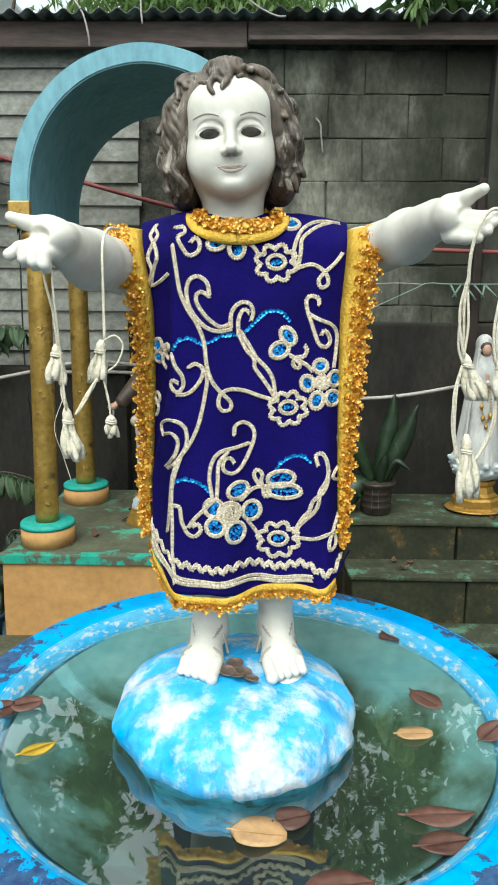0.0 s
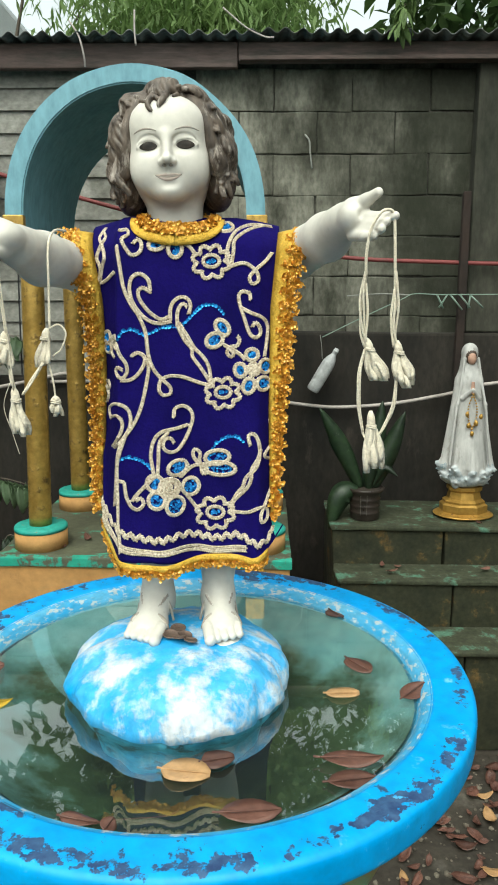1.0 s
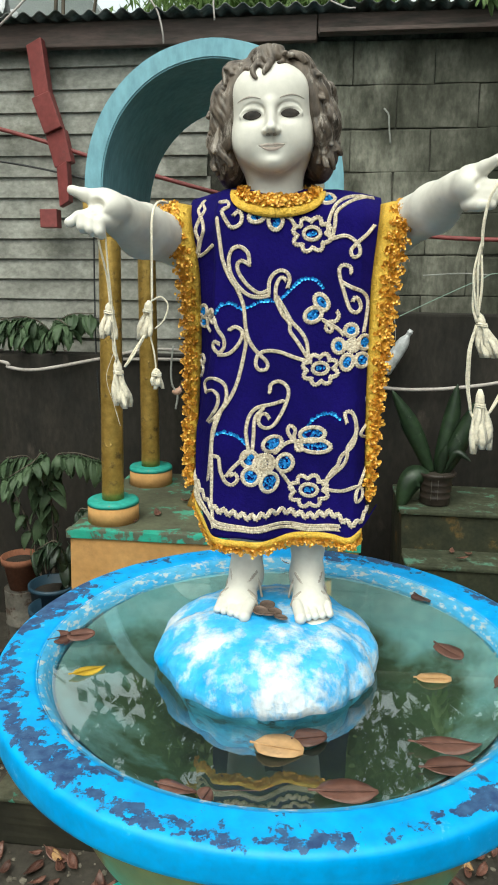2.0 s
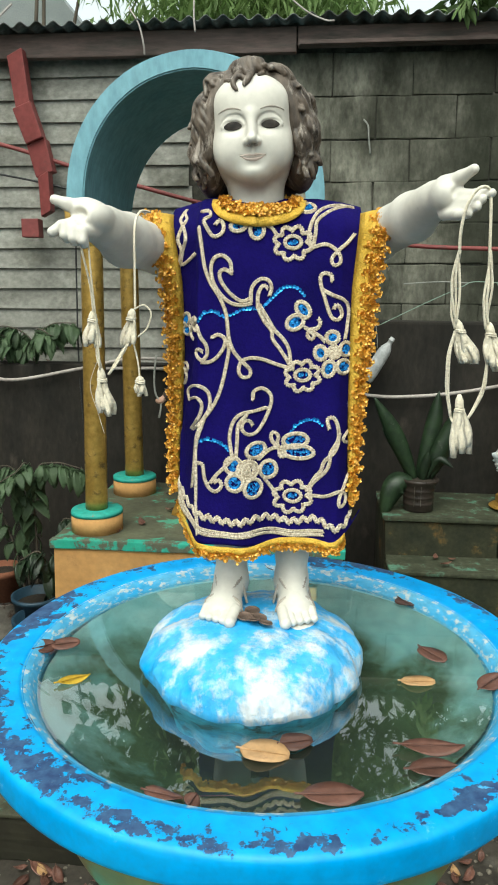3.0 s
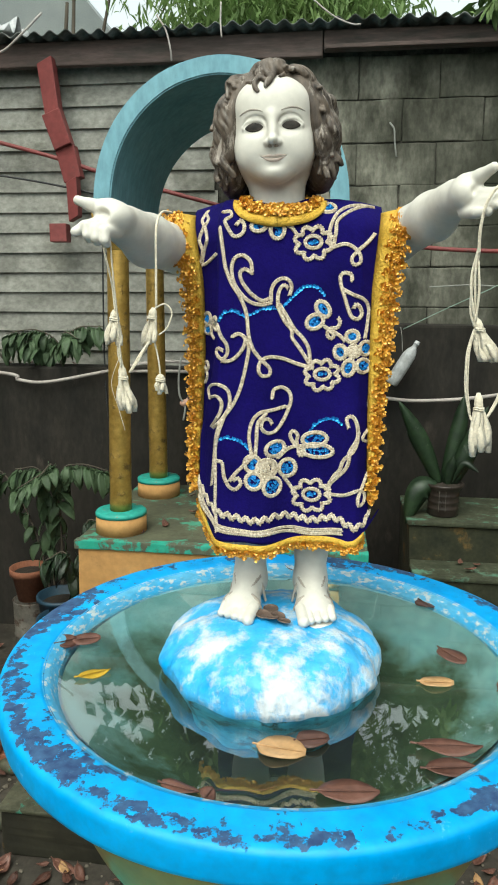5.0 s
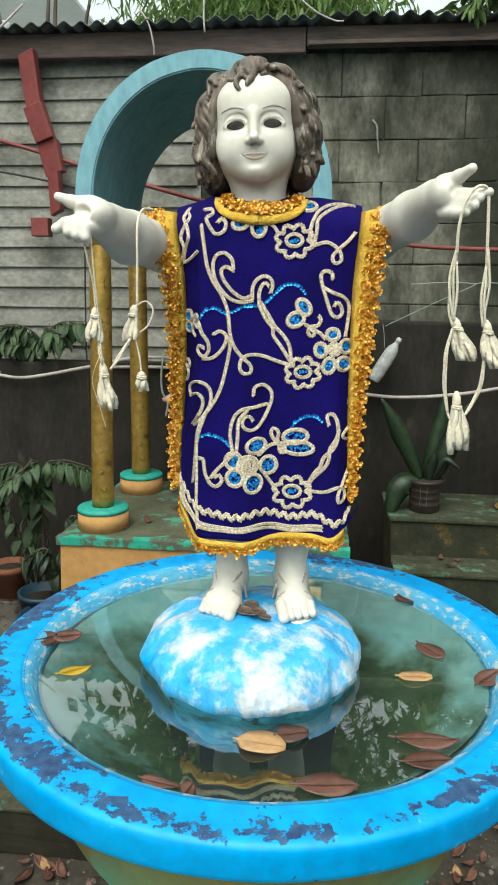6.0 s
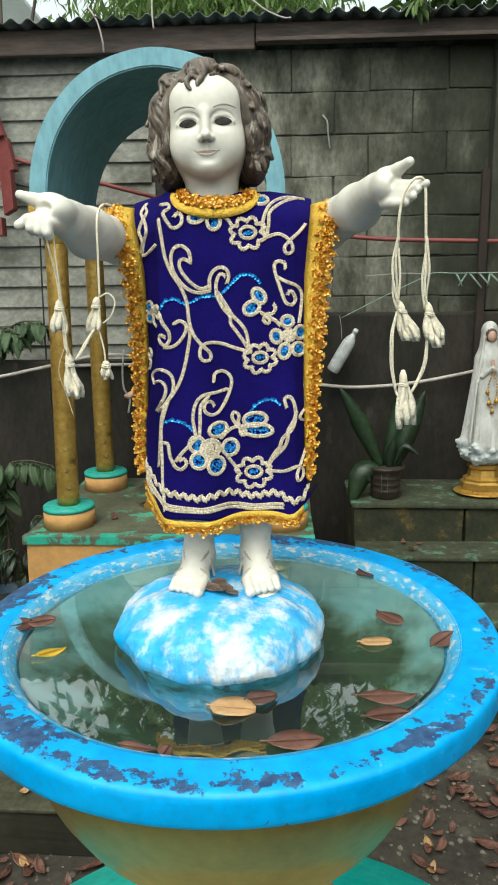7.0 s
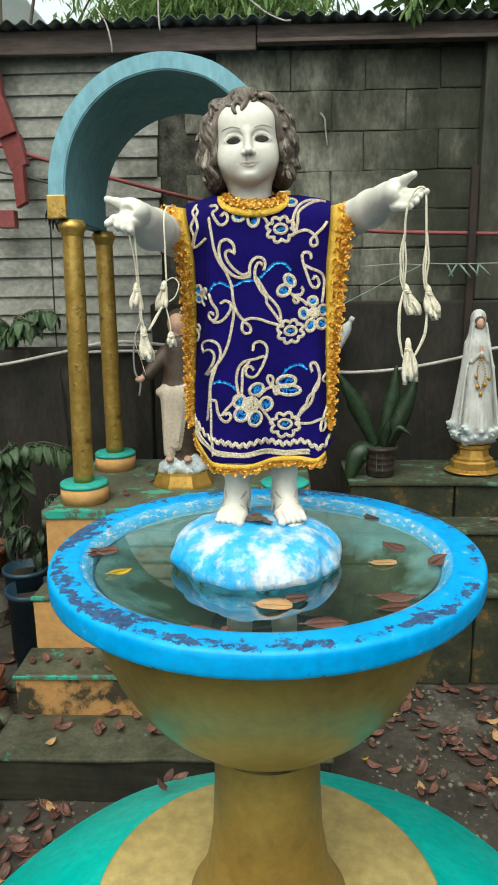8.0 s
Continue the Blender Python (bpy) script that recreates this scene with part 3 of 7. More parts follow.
def facets(profile, sides, squash, kind, turn=0.0):
    """A sharp-edged many-sided plinth as a skin: every face has corners of its own."""
    verts, quads = [], []
    for i in range(sides):
        a, b = (turn + 2 * math.pi * (i + j) / sides for j in (0, 1))
        for (r0, z0), (r1, z1) in zip(profile, profile[1:]):
            o = len(verts)
            verts += [(r * math.cos(g), r * math.sin(g) * squash, z) for r, g, z in ((r0, a, z0), (r0, b, z0), (r1, b, z1), (r1, a, z1))]
            quads.append((o, o + 1, o + 2, o + 3))
    return np.array(verts), np.array(quads, np.int64), np.full(len(quads), kind)


def turned(skin, m):
    """A skin moved by a matrix."""
    a = np.array(m)
    return skin[0] @ a[:3, :3].T + a[:3, 3], skin[1], skin[2]


# ---- ground and walls ----
def ground_sheet():
    bm = bmesh.new()
    xs = [-400, -60, -12, -5] + [-3 + 0.12 * i for i in range(51)] + [5, 12, 60, 400]
    ys = [-400, -60, -12, -5] + [-3 + 0.12 * i for i in range(56)] + [5, 12, 60, 400]
    grid = [[bm.verts.new((x, y, 0.006 * noise.noise(Vector((x * 2.3, y * 2.3, 0))) + 0.003 * noise.noise(Vector((x * 9, y * 9, 3))) if abs(x) < 4 and abs(y) < 4 else 0)) for y in ys] for x in xs]
    for i in range(len(xs) - 1):
        for j in range(len(ys) - 1):
            bm.faces.new((grid[i][j], grid[i + 1][j], grid[i + 1][j + 1], grid[i][j + 1]))
    return tagged(obj("ground", bm, M_GROUND, True), "damp dark concrete yard strewn with fallen leaves", "ground", kind="structure")


ground_sheet()
WALL_Y = 2.75
wall_north = tagged(obj("wall_north", box(-4.0, 4.0, WALL_Y + 0.02, WALL_Y + 0.17, -0.05, 2.86, 0.004), M_MORTAR),
                    "weathered concrete block wall, siding boards at one end", "wall", kind="structure")
# unseen walls added round the yard; heights set to block or admit sky light
for nm, b in (("wall_east", box(4.0, 4.15, -4.0, WALL_Y + 0.17, -0.05, 4.2)), ("wall_west", box(-4.15, -4.0, -4.0, WALL_Y + 0.17, -0.05, 4.6)),
              ("wall_south", box(-4.15, 4.15, -4.15, -4.0, -0.05, 2.3))):
    tagged(obj(nm, b, M_FAR), "unseen plain grey wall, added to shape the light", "wall", kind="structure")

# stained lower wall with a ledge, proud of the blocks; gap shade in its colour
low_wall = tagged(obj("wall_lower", box(-4.0, -0.62, 2.60, WALL_Y + 0.015, -0.05, 1.40, 0.012, rough=0.006, cuts=9), M_LOWWALL),
                  "stained lower wall with a ledge on top, gap shade in its colour", "wall", kind="structure")
low_wall2 = tagged(obj("wall_lower", box(-0.616, 4.0, 2.66, WALL_Y + 0.015, -0.05, 1.62, 0.012, rough=0.006, cuts=9, seed=4), M_LOWWALL),
                   "lower wall, stained and damp, gap shade in its colour", "wall", kind="structure")
pilaster = tagged(obj("pilaster", box(1.03, 1.9, 2.69, WALL_Y + 0.016, 1.625, 2.83, 0.008, rough=0.004, cuts=5), M_PLASTER),
                  "grey plastered pilaster on the block wall", "pilaster", kind="structure")


# ---- roof edge over the wall ----
def eave():
    top = empty("roof_eave", (0, WALL_Y, 2.83))
    tagged(top, "dark red fascia under a corrugated roof edge", "roof", kind="structure")
    for a, b, z0 in ((-4.0, -0.062, 2.795), (-0.058, 4.0, 2.818)):
        part("fascia_board", box(a, b, -0.09, -0.05, z0 - 2.83, 0.070, 0.006, rough=0.003, cuts=8), M_FASCIA, top)
    part("batten", box(-0.05, 4.0, -0.115, -0.092, -0.012, 0.006, 0.004), M_FASCIA, top, "paler rusty batten")
    bm = bmesh.new()
    n, rows = 1000, []
    for y, z in ((-0.17, 0.082), (0.5, 0.14), (1.6, 0.26)):
        row = []
        for i in range(n + 1):
            x = -4.0 + 8.0 * i / n
            w = 0.011 * math.cos(2 * math.pi * x / 0.076) + 0.006 * noise.noise(Vector((x * 3, y, 0)))
            sag = 0.01 * noise.noise(Vector((x * 0.8, 1.7, 0)))
            row.append((bm.verts.new((x, y + (0.012 * noise.noise(Vector((x * 6, 0, 9))) if y < 0 else 0), z + w + sag)), bm.verts.new((x, y + 0.001, z + w + sag - 0.004))))
        rows.append(row)
    for a, b in zip(rows, rows[1:]):
        for i in range(n):
            bm.faces.new((a[i][0], a[i + 1][0], b[i + 1][0], b[i][0]))
            bm.faces.new((a[i + 1][1], a[i][1], b[i][1], b[i + 1][1]))
    for i in range(n):
        bm.faces.new((rows[0][i][1], rows[0][i + 1][1], rows[0][i + 1][0], rows[0][i][0]))
    part("corrugated_sheet", bm, M_ROOF, top, "grey corrugated roofing with a ragged edge", True)
    return top


eave()


# ---- steps and platform under the arch ----
def platform():
    top = empty("platform", (-0.37, 1.66, 0))
    tagged(top, "orange plastered altar platform with a mossy turquoise top", "platform", kind="structure")
    part("front_face", box(-0.53, 0.54, 0.0, 0.85, 0.0, 0.812, 0.006, rough=0.005, cuts=7), M_ORANGE_CLEAN, top, "peeling orange plaster")
    part("top_slab", box(-0.536, 0.546, -0.006, 0.86, 0.814, 0.838, 0.005, rough=0.003, cuts=7), M_MOSSTOP, top, "mossy slab with flaking turquoise edge")
    part("edge_paint", box(-0.538, 0.548, -0.010, 0.03, 0.806, 0.8405, 0.004, rough=0.003, cuts=7, seed=5), M_TURQ_CHIP, top, "chipped turquoise edge paint")
    return top


M_TURQ_CHIP = mat("chipped_turquoise", (0.02, 0.32, 0.22), (0.05, 0.38, 0.28), 9, 0.7, bump=0.4, grain=50, c3=(0.10, 0.105, 0.07), spots=14, cut=(0.46, 0.52))
platform()


def step(name_label, y0, y1, z0, z1, face, x0=-0.92, x1=0.2, seed=2):
    top = empty("step", ((x0 + x1) / 2, y0, z0))
    tagged(top, name_label, "step", group="steps up to the platform", kind="structure")
    h, w = z1 - z0, (x1 - x0) / 2
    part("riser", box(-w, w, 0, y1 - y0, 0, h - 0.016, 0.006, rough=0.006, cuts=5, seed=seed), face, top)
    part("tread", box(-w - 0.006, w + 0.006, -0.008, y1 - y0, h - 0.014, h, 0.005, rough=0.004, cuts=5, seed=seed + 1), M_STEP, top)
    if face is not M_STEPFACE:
        part("edge_paint", box(-w - 0.008, w + 0.008, -0.011, 0.006, h - 0.012, h + 0.002, 0.003, rough=0.003, cuts=5, seed=seed + 2), M_TURQ_CHIP, top, "chipped turquoise edge")
    return top


step("orange step with a chipped turquoise edge", 1.52, 1.655, 0.0, 0.535, M_ORANGE_CLEAN, seed=3)
step("orange step with dark stains and turquoise edge", 1.31, 1.516, 0.0, 0.324, M_ORANGE, x0=-0.935, seed=8)
step("damp bare step with a near-black face", 1.064, 1.306, 0.0, 0.17, M_STEPFACE, x0=-0.95, seed=12)


# ---- mossy tiered shelf ----
def tier(y0, y1, z1, x0, x1, seed):
    top = empty("shelf_tier", ((x0 + x1) / 2, y0, 0))
    tagged(top, "mossy dark concrete shelf tier with yellow stains", "shelf", group="tiered shelf by the wall", kind="structure")
    w = (x1 - x0) / 2
    split = (0.86 - (x0 + x1) / 2)
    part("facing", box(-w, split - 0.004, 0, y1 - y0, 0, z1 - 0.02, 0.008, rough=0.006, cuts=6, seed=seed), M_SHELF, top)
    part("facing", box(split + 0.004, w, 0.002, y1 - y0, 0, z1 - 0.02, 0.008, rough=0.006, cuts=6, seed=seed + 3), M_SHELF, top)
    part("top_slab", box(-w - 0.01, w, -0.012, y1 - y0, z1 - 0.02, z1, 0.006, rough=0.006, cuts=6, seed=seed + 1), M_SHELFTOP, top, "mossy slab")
    return top


tier(2.21, 2.64, 0.80, 0.375, 3.2, 1)
tier(2.02, 2.206, 0.63, 0.39, 3.2, 5)
tier(1.80, 2.016, 0.43, 0.40, 3.2, 9)


# ---- arch on gilded columns ----
def column(at, height, lean, big):
    top = empty("column", at)
    tagged(top, "bronze-gold round column on a turquoise and orange base", "column", group="columns under the arch")
    part("base", lathe([(0.0, 0.0), (0.098, 0.0), (0.097, 0.068), (0.0, 0.07)], 40, wob=0.03), M_ORANGE_CLEAN, top, "orange plaster drum", True)
    part("base_top", lathe([(0.0, 0.067), (0.0985, 0.067), (0.0985, 0.079), (0.092, 0.084), (0.03, 0.0845), (0.0, 0.0845)], 40, wob=0.03), M_TURQ_OLD, top, "turquoise painted base top", True)
    r = 0.0395 * big
    pts = [(lean[0] * t, lean[1] * t, 0.084 + (height - 0.084) * t) for t in [i / 30 for i in range(31)]]
    rad = [r * (1.06 - 0.07 * t + (0.03 * noise.noise(Vector((t * 14, big, 0))) if t < 0.3 else 0)) for t in [i / 30 for i in range(31)]]
    part("shaft", tube(pts, rad, 28), M_COLUMN, top, smooth=True)
    cx, cy = lean
    cap = lathe([(r * 0.98, height - 0.03), (r * 1.12, height - 0.022), (r * 1.12, height - 0.012), (r * 1.32, height - 0.004), (r * 1.36, height + 0.014), (r * 1.15, height + 0.022), (r * 1.1, height + 0.03), (0, height + 0.03)], 36, (cx, cy))
    part("capital", cap, M_COLUMN, top, smooth=True)
    return top


C_FRONT, C_BACK, ARCH_Z = 1.80, 2.34, 1.955
column((-0.772, C_FRONT, 0.838), ARCH_Z - 0.87, (0.018, 0.0), 1.0)
column((-0.762, C_BACK, 0.838), ARCH_Z - 0.87, (0.0, 0.0), 1.0)
column((0.058, C_FRONT, 0.838), ARCH_Z - 0.87, (-0.02, 0.0), 1.0)
column((0.06, C_BACK, 0.838), ARCH_Z - 0.87, (-0.02, 0.0), 1.0)


def arch():
    """A round barrel arch, thick and deep."""
    top = empty("arch", (-0.375, C_FRONT, ARCH_Z))
    tagged(top, "pale blue painted concrete barrel arch on columns", "arch")
    bm = bmesh.new()
    y0, y1, foot, ro, ri, rz = -0.055, 0.60, 0.10, 0.446, 0.382, 0.464
    path = [(-1, 0.0)] + [(None, math.pi - math.pi * i / 40) for i in range(41)] + [(1, 0.0)]
    rings = []
    for s, a in path:
        if s is not None:
            o, n = Vector((s * ro, 0, 0)), Vector((s * ri, 0, 0))
        else:
            o, n = Vector((ro * math.cos(a), 0, foot + rz * math.sin(a))), Vector((ri * math.cos(a), 0, foot + (rz - 0.062) * math.sin(a)))
        w = 0.004 * noise.noise(Vector((a * 3, 1, 1)))
        rings.append([bm.verts.new(p + Vector((w, y, w))) for p, y in ((o, y0), (o, y1), (n, y1), (n, y0))])
    for a, b in zip(rings, rings[1:]):
        for k in range(4):
            bm.faces.new((a[k], b[k], b[(k + 1) % 4], a[(k + 1) % 4]))
    bm.faces.new(rings[0])
    bm.faces.new(list(reversed(rings[-1])))
    bmesh.ops.recalc_face_normals(bm, faces=bm.faces[:])
    bmesh.ops.bevel(bm, geom=[e for e in bm.edges if e.calc_face_angle(0) > 0.8], offset=0.005, segments=2, affect="EDGES")
    part("vault", bm, M_ARCH, top)
    for s in (-1, 1):
        part("gilt_foot", box(s * 0.4185 - 0.036, s * 0.4185 + 0.036, -0.0585, -0.03, 0.0, 0.085, 0.004), M_COLUMN, top, "gold painted arch foot")
    return top


arch()


# ---- fountain ----
# neck ring colour, darkened to paint in the shaded recess under the bowl
M_COLLAR = mat("recess_shade_collar", (0.09, 0.055, 0.016), (0.20, 0.13, 0.035), 16, 0.5, metal=0.2, bump=0.4, grain=60, c3=(0.04, 0.025, 0.012), spots=20, cut=(0.48, 0.6))


def fountain():
    top = empty("fountain", (0, 0, 0))
    tagged(top, "concrete pedestal fountain, blue rim over gold-brown bowl", "fountain")
    rim = [(0.258, 1.300), (0.262, 1.3195), (0.268, 1.3212), (0.297, 1.3212), (0.3025, 1.3209), (0.3062, 1.3192), (0.3078, 1.3160), (0.3082, 1.311), (0.3080, 1.294), (0.3072, 1.2895), (0.3045, 1.2868), (0.296, 1.2862), (0.262, 1.2862), (0.258, 1.300)]
    part("rim", lathe(rim, 160, wob=0.006), M_RIM, top, "bright blue rim with dark chipped paint", True)
    lip = [(0.2640, 1.3202), (0.2585, 1.3180), (0.2535, 1.3130), (0.2485, 1.304), (0.243, 1.297), (0.258, 1.2965)]
    part("inner_lip", lathe(lip, 160, wob=0.006), M_LIP_WORN, top, "worn whitish inner lip", True)
    inner = [(0.2445, 1.302), (0.236, 1.288), (0.222, 1.268), (0.205, 1.248), (0.185, 1.228), (0.155, 1.205), (0.12, 1.187), (0.08, 1.176), (0.04, 1.171), (0.0005, 1.170)]
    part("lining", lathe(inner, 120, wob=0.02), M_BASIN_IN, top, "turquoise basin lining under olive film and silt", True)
    bowl = [(0.262, 1.292), (0.259, 1.270), (0.254, 1.24), (0.244, 1.20), (0.225, 1.155), (0.205, 1.12), (0.178, 1.085), (0.145, 1.055), (0.11, 1.032), (0.086, 1.022)]
    part("bowl", lathe(bowl, 120, wob=0.004), M_GOLDPAINT, top, "gold-brown painted bowl", True)
    stem = [(0.086, 1.0235), (0.084, 1.012), (0.0825, 0.99), (0.0835, 0.93), (0.088, 0.85), (0.097, 0.79), (0.112, 0.745), (0.128, 0.722), (0.128, 0.715)]
    part("stem", lathe(stem, 90, wob=0.01), M_GOLDPAINT, top, "gold-brown painted stem", True)
    part("collar", lathe([(0.080, 1.026), (0.0905, 1.0225), (0.0925, 1.016), (0.0915, 1.008), (0.0850, 1.0045), (0.080, 1.004)], 90, wob=0.01), M_COLLAR, top, "neck ring under the bowl, recess shade in its dark colour", True)
    part("base_disc", lathe([(0.0, 0.718), (0.278, 0.718), (0.284, 0.714), (0.285, 0.70), (0.285, 0.50)], 110, wob=0.006), M_GOLDFLOOR, top, "mustard gold painted disc", True)
    part("base_mound", lathe([(0.2, 0.66), (0.284, 0.655), (0.40, 0.60), (0.585, 0.508), (0.595, 0.49), (0.60, 0.30), (0.61, 0.0)], 110, wob=0.02), M_TURQ, top, "turquoise painted base", True)
    return top


fountain()
wat = tagged(obj("water", lathe([(0.2492, 1.307), (0.16, 1.307), (0.08, 1.307), (0.0005, 1.307)], 96), water, True), "still murky green rainwater in the basin", "water", kind="structure")
wat.visible_shadow = False


def dome():
    """Lumpy fluted mound that carries the statue, tucked in under a worn lower edge."""
    top = tagged(empty("dome_pedestal", (-0.012, -0.014, 1.30)), "lumpy fluted dome painted in white and sky blue patches", "pedestal")

    def swell(a, p, t):
        flute = abs(math.cos(a * 6.5 + 0.9 * noise.noise(p * 8)))
        return 0.915 + 0.032 * flute * min(1.0, t * 1.3) + 0.04 * noise.noise(p * 17) + 0.025 * noise.noise(p * 45) + 0.010 * noise.noise(p * 95) + 0.006 * noise.noise(p * 190)

    def surface(name, profile, label, material):
        bm = bmesh.new()
        seg, rows = 220, []
        for r, z, t in profile:
            row = []
            for j in range(seg):
                a = 2 * math.pi * j / seg
                p = Vector((math.cos(a) * r, math.sin(a) * r, z))
                q = swell(a, p, t) if t > 0.08 else 0.92
                row.append(bm.verts.new((p.x * q * 0.98, p.y * q * 1.02, z - 1.30 + 0.005 * noise.noise(p * 30) * min(1, t * 2))))
            rows.append(row)
        for a, b in zip(rows, rows[1:]):
            for j in range(seg):
                bm.faces.new((a[j], a[(j + 1) % seg], b[(j + 1) % seg], b[j]))
        if profile[0][2] < 0.1:
            bm.faces.new(rows[0])
        bmesh.ops.recalc_face_normals(bm, faces=bm.faces[:])
        return part(name, bm, material, top, label, True)

    upper = []
    for i in range(1, 61):
        t = i / 60
        r = 0.132 * math.sin(t * math.pi / 2) ** 0.92
        upper.append((r, 1.3175 + 0.0515 * max(0.0, 1 - (r / 0.1325) ** 2.9) ** (1 / 2.0), t))
    upper += [(0.1314, 1.3152, 1.0), (0.1290, 1.3135, 1.0)]
    surface("mound", upper, "white and sky blue brushed paint", M_DOME)
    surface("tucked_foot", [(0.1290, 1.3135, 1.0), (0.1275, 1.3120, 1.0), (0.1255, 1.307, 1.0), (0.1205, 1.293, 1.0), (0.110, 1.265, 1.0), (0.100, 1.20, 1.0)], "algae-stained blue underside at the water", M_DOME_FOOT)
    return top


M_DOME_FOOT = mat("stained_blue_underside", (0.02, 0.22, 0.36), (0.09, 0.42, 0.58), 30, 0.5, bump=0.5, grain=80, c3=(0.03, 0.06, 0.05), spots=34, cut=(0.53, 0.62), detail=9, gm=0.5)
dome()


# ---- statue: one sculpted mesh ----
def head_skin():
    f = Field((-0.078, -0.022, 1.770), (0.078, 0.125, 1.952), 0.0009)
    f.rod((0, 0.060, 1.775), (0, 0.060, 1.85), 0.0275, 0.026, 0.006)
    f.ball((0, 0.060, 1.882), (0.0425, 0.052, 0.047), 0.01)
    f.ball((0, 0.052, 1.8635), (0.0360, 0.046, 0.0335), 0.018)
    for s in (-1, 1):
        f.ball((s * 0.0172, 0.0235, 1.856), (0.0150, 0.0145, 0.0160), 0.014)
    f.ball((0, 0.0200, 1.8380), (0.0120, 0.0125, 0.0085), 0.014)
    f.ball((0, 0.024, 1.902), (0.032, 0.018, 0.022), 0.016)
    eye_x, eye_z = 0.0167, 1.8770
    for s in (-1, 1):
        sy = f.face_y(s * eye_x, eye_z)
        f.ball((s * eye_x * 1.02, sy - 0.0040, eye_z + 0.0012), (0.0130, 0.0062, 0.0074), 0.0060, cut=True)
        sy = f.face_y(s * eye_x, eye_z)
        f.ball((s * eye_x, sy + 0.0052, eye_z), (0.0105, 0.0062, 0.0062), 0.002, kind=0)
    f.rod((0, f.face_y(0, 1.886) + 0.0016, 1.886), (0, f.face_y(0, 1.868) - 0.0030, 1.8665), 0.0023, 0.0030, 0.007, None)
    ny = f.face_y(0, 1.8645)
    f.ball((0, ny + 0.0002, 1.8635), (0.0041, 0.0044, 0.0037), 0.0035, None)
    for s in (-1, 1):
        f.ball((s * 0.0048, ny + 0.0046, 1.8618), (0.0031, 0.0040, 0.0028), 0.0025, None)
        f.ball((s * 0.0030, ny - 0.0002, 1.8590), (0.0018, 0.0030, 0.0014), 0.0006, None, cut=True)
    f.ball((0, f.face_y(0, 1.8425) - 0.0030, 1.8425), (0.0085, 0.0040, 0.0022), 0.004, None, cut=True)
    f.ball((0, f.face_y(0, 1.8560) - 0.0021, 1.8560), (0.0013, 0.0030, 0.0034), 0.0025, None, cut=True)
    base = f.d.copy()

    def lay(spots, k, kind, cut=False):
        """Set small balls (x, z, sunk, radius) on the face as it was."""
        keep, f.d = f.d, base
        placed = [((x, f.face_y(x, z) + sunk, z), r) for x, z, sunk, r in spots]
        f.d = keep
        for c, r in placed:
            f.ball(c, r, k, kind, cut)

    for s in (-1, 1):
        lids = [(s * eye_x + 0.0100 * math.cos(math.pi * i / 48), eye_z + 0.0064 * math.sin(math.pi * i / 48) ** 0.8, 0.0007, 0.0009) for i in range(49)]
        lay(lids, 0.0016, None)
        crease = [(s * eye_x + 0.0108 * math.cos(math.pi * (0.08 + 0.84 * i / 48)), eye_z + 0.0006 + 0.0092 * math.sin(math.pi * (0.08 + 0.84 * i / 48)) ** 0.8, -0.0005, 0.0007) for i in range(49)]
        lay(crease, 0.0010, None, True)
    gap = []

    def mouth(t):
        """Place across, height of the parting, and the lips' heights, for t from -1 to 1."""
        return (0.0116 * t, 1.8492 + 0.0019 * t * t, 0.0028 * (1.0 - abs(t) ** 1.6) * (1 - 0.25 * math.exp(-(t * 6) ** 2)) + 0.0002, 0.0032 * (1.0 - abs(t) ** 2) + 0.0002)

    for i in range(61):
        x, z, up, lo = mouth((i - 30) / 30)
        gap.append((x * 1.05, z, -0.0009, (0.0009, 0.0013, 0.0005)))
    lay(gap, 0.0008, None, True)
    extra = []
    for s in (-1, 1):
        keep, f.d = f.d, base
        extra.append(overlay(f, [[(s * eye_x + 0.0083 * ux, eye_z + uz * (0.0047 if uz > 0 else 0.0036) * max(0.02, 1 - ux * ux) ** 0.7) for uz in np.linspace(-1, 1, 17)] for ux in np.linspace(-1, 1, 31)], 0.0011, 2))
        f.d = keep
        extra.append(overlay(f, [[(s * (0.0080 + 0.0215 * t), 1.8878 + 0.0046 * math.sin(math.pi * (0.12 + 0.72 * t)) + w * (0.0004 + 0.0006 * math.sin(math.pi * t))) for w in (-1, -0.6, 0, 0.6, 1)] for t in np.linspace(0, 1, 40)], 0.0006, 4))
    lip_t = [mouth(t) for t in np.linspace(-0.97, 0.97, 31)]
    extra.append(overlay(f, [[(x, z + up * w) for w in (0.05, 0.2, 0.5, 0.9, 1.25)] for x, z, up, lo in lip_t], 0.0007, 3))
    extra.append(overlay(f, [[(x, z - lo * w) for w in (0.05, 0.2, 0.5, 0.9, 1.2)] for x, z, up, lo in lip_t], 0.0007, 3))
    extra.append(overlay(f, [[(x * 1.06, z + w * 0.00035) for w in (-2, -1, 0, 1, 2)] for x, z, up, lo in lip_t], 0.0010, 4))
    # shade under the nose painted on as brownish nostril patches
    for s in (-1, 1):
        extra.append(overlay(f, [[(s * 0.0030 + 0.0021 * math.cos(g) * q, 1.8588 + 0.0011 * math.sin(g) * q) for g in np.linspace(0, 2 * math.pi, 13)] for q in (0.05, 0.5, 0.8, 1.0)], 0.0005, 4))
    # hair: a cap open over the face, then short tumbled curls that follow the skull
    g = Field((-0.078, -0.022, 1.770), (0.078, 0.125, 1.952), 0.0009)
    g.ball((0, 0.072, 1.888), (0.049, 0.048, 0.050), 0.008, 1)
    g.ball((0, 0.060, 1.914), (0.040, 0.044, 0.026), 0.008, 1)
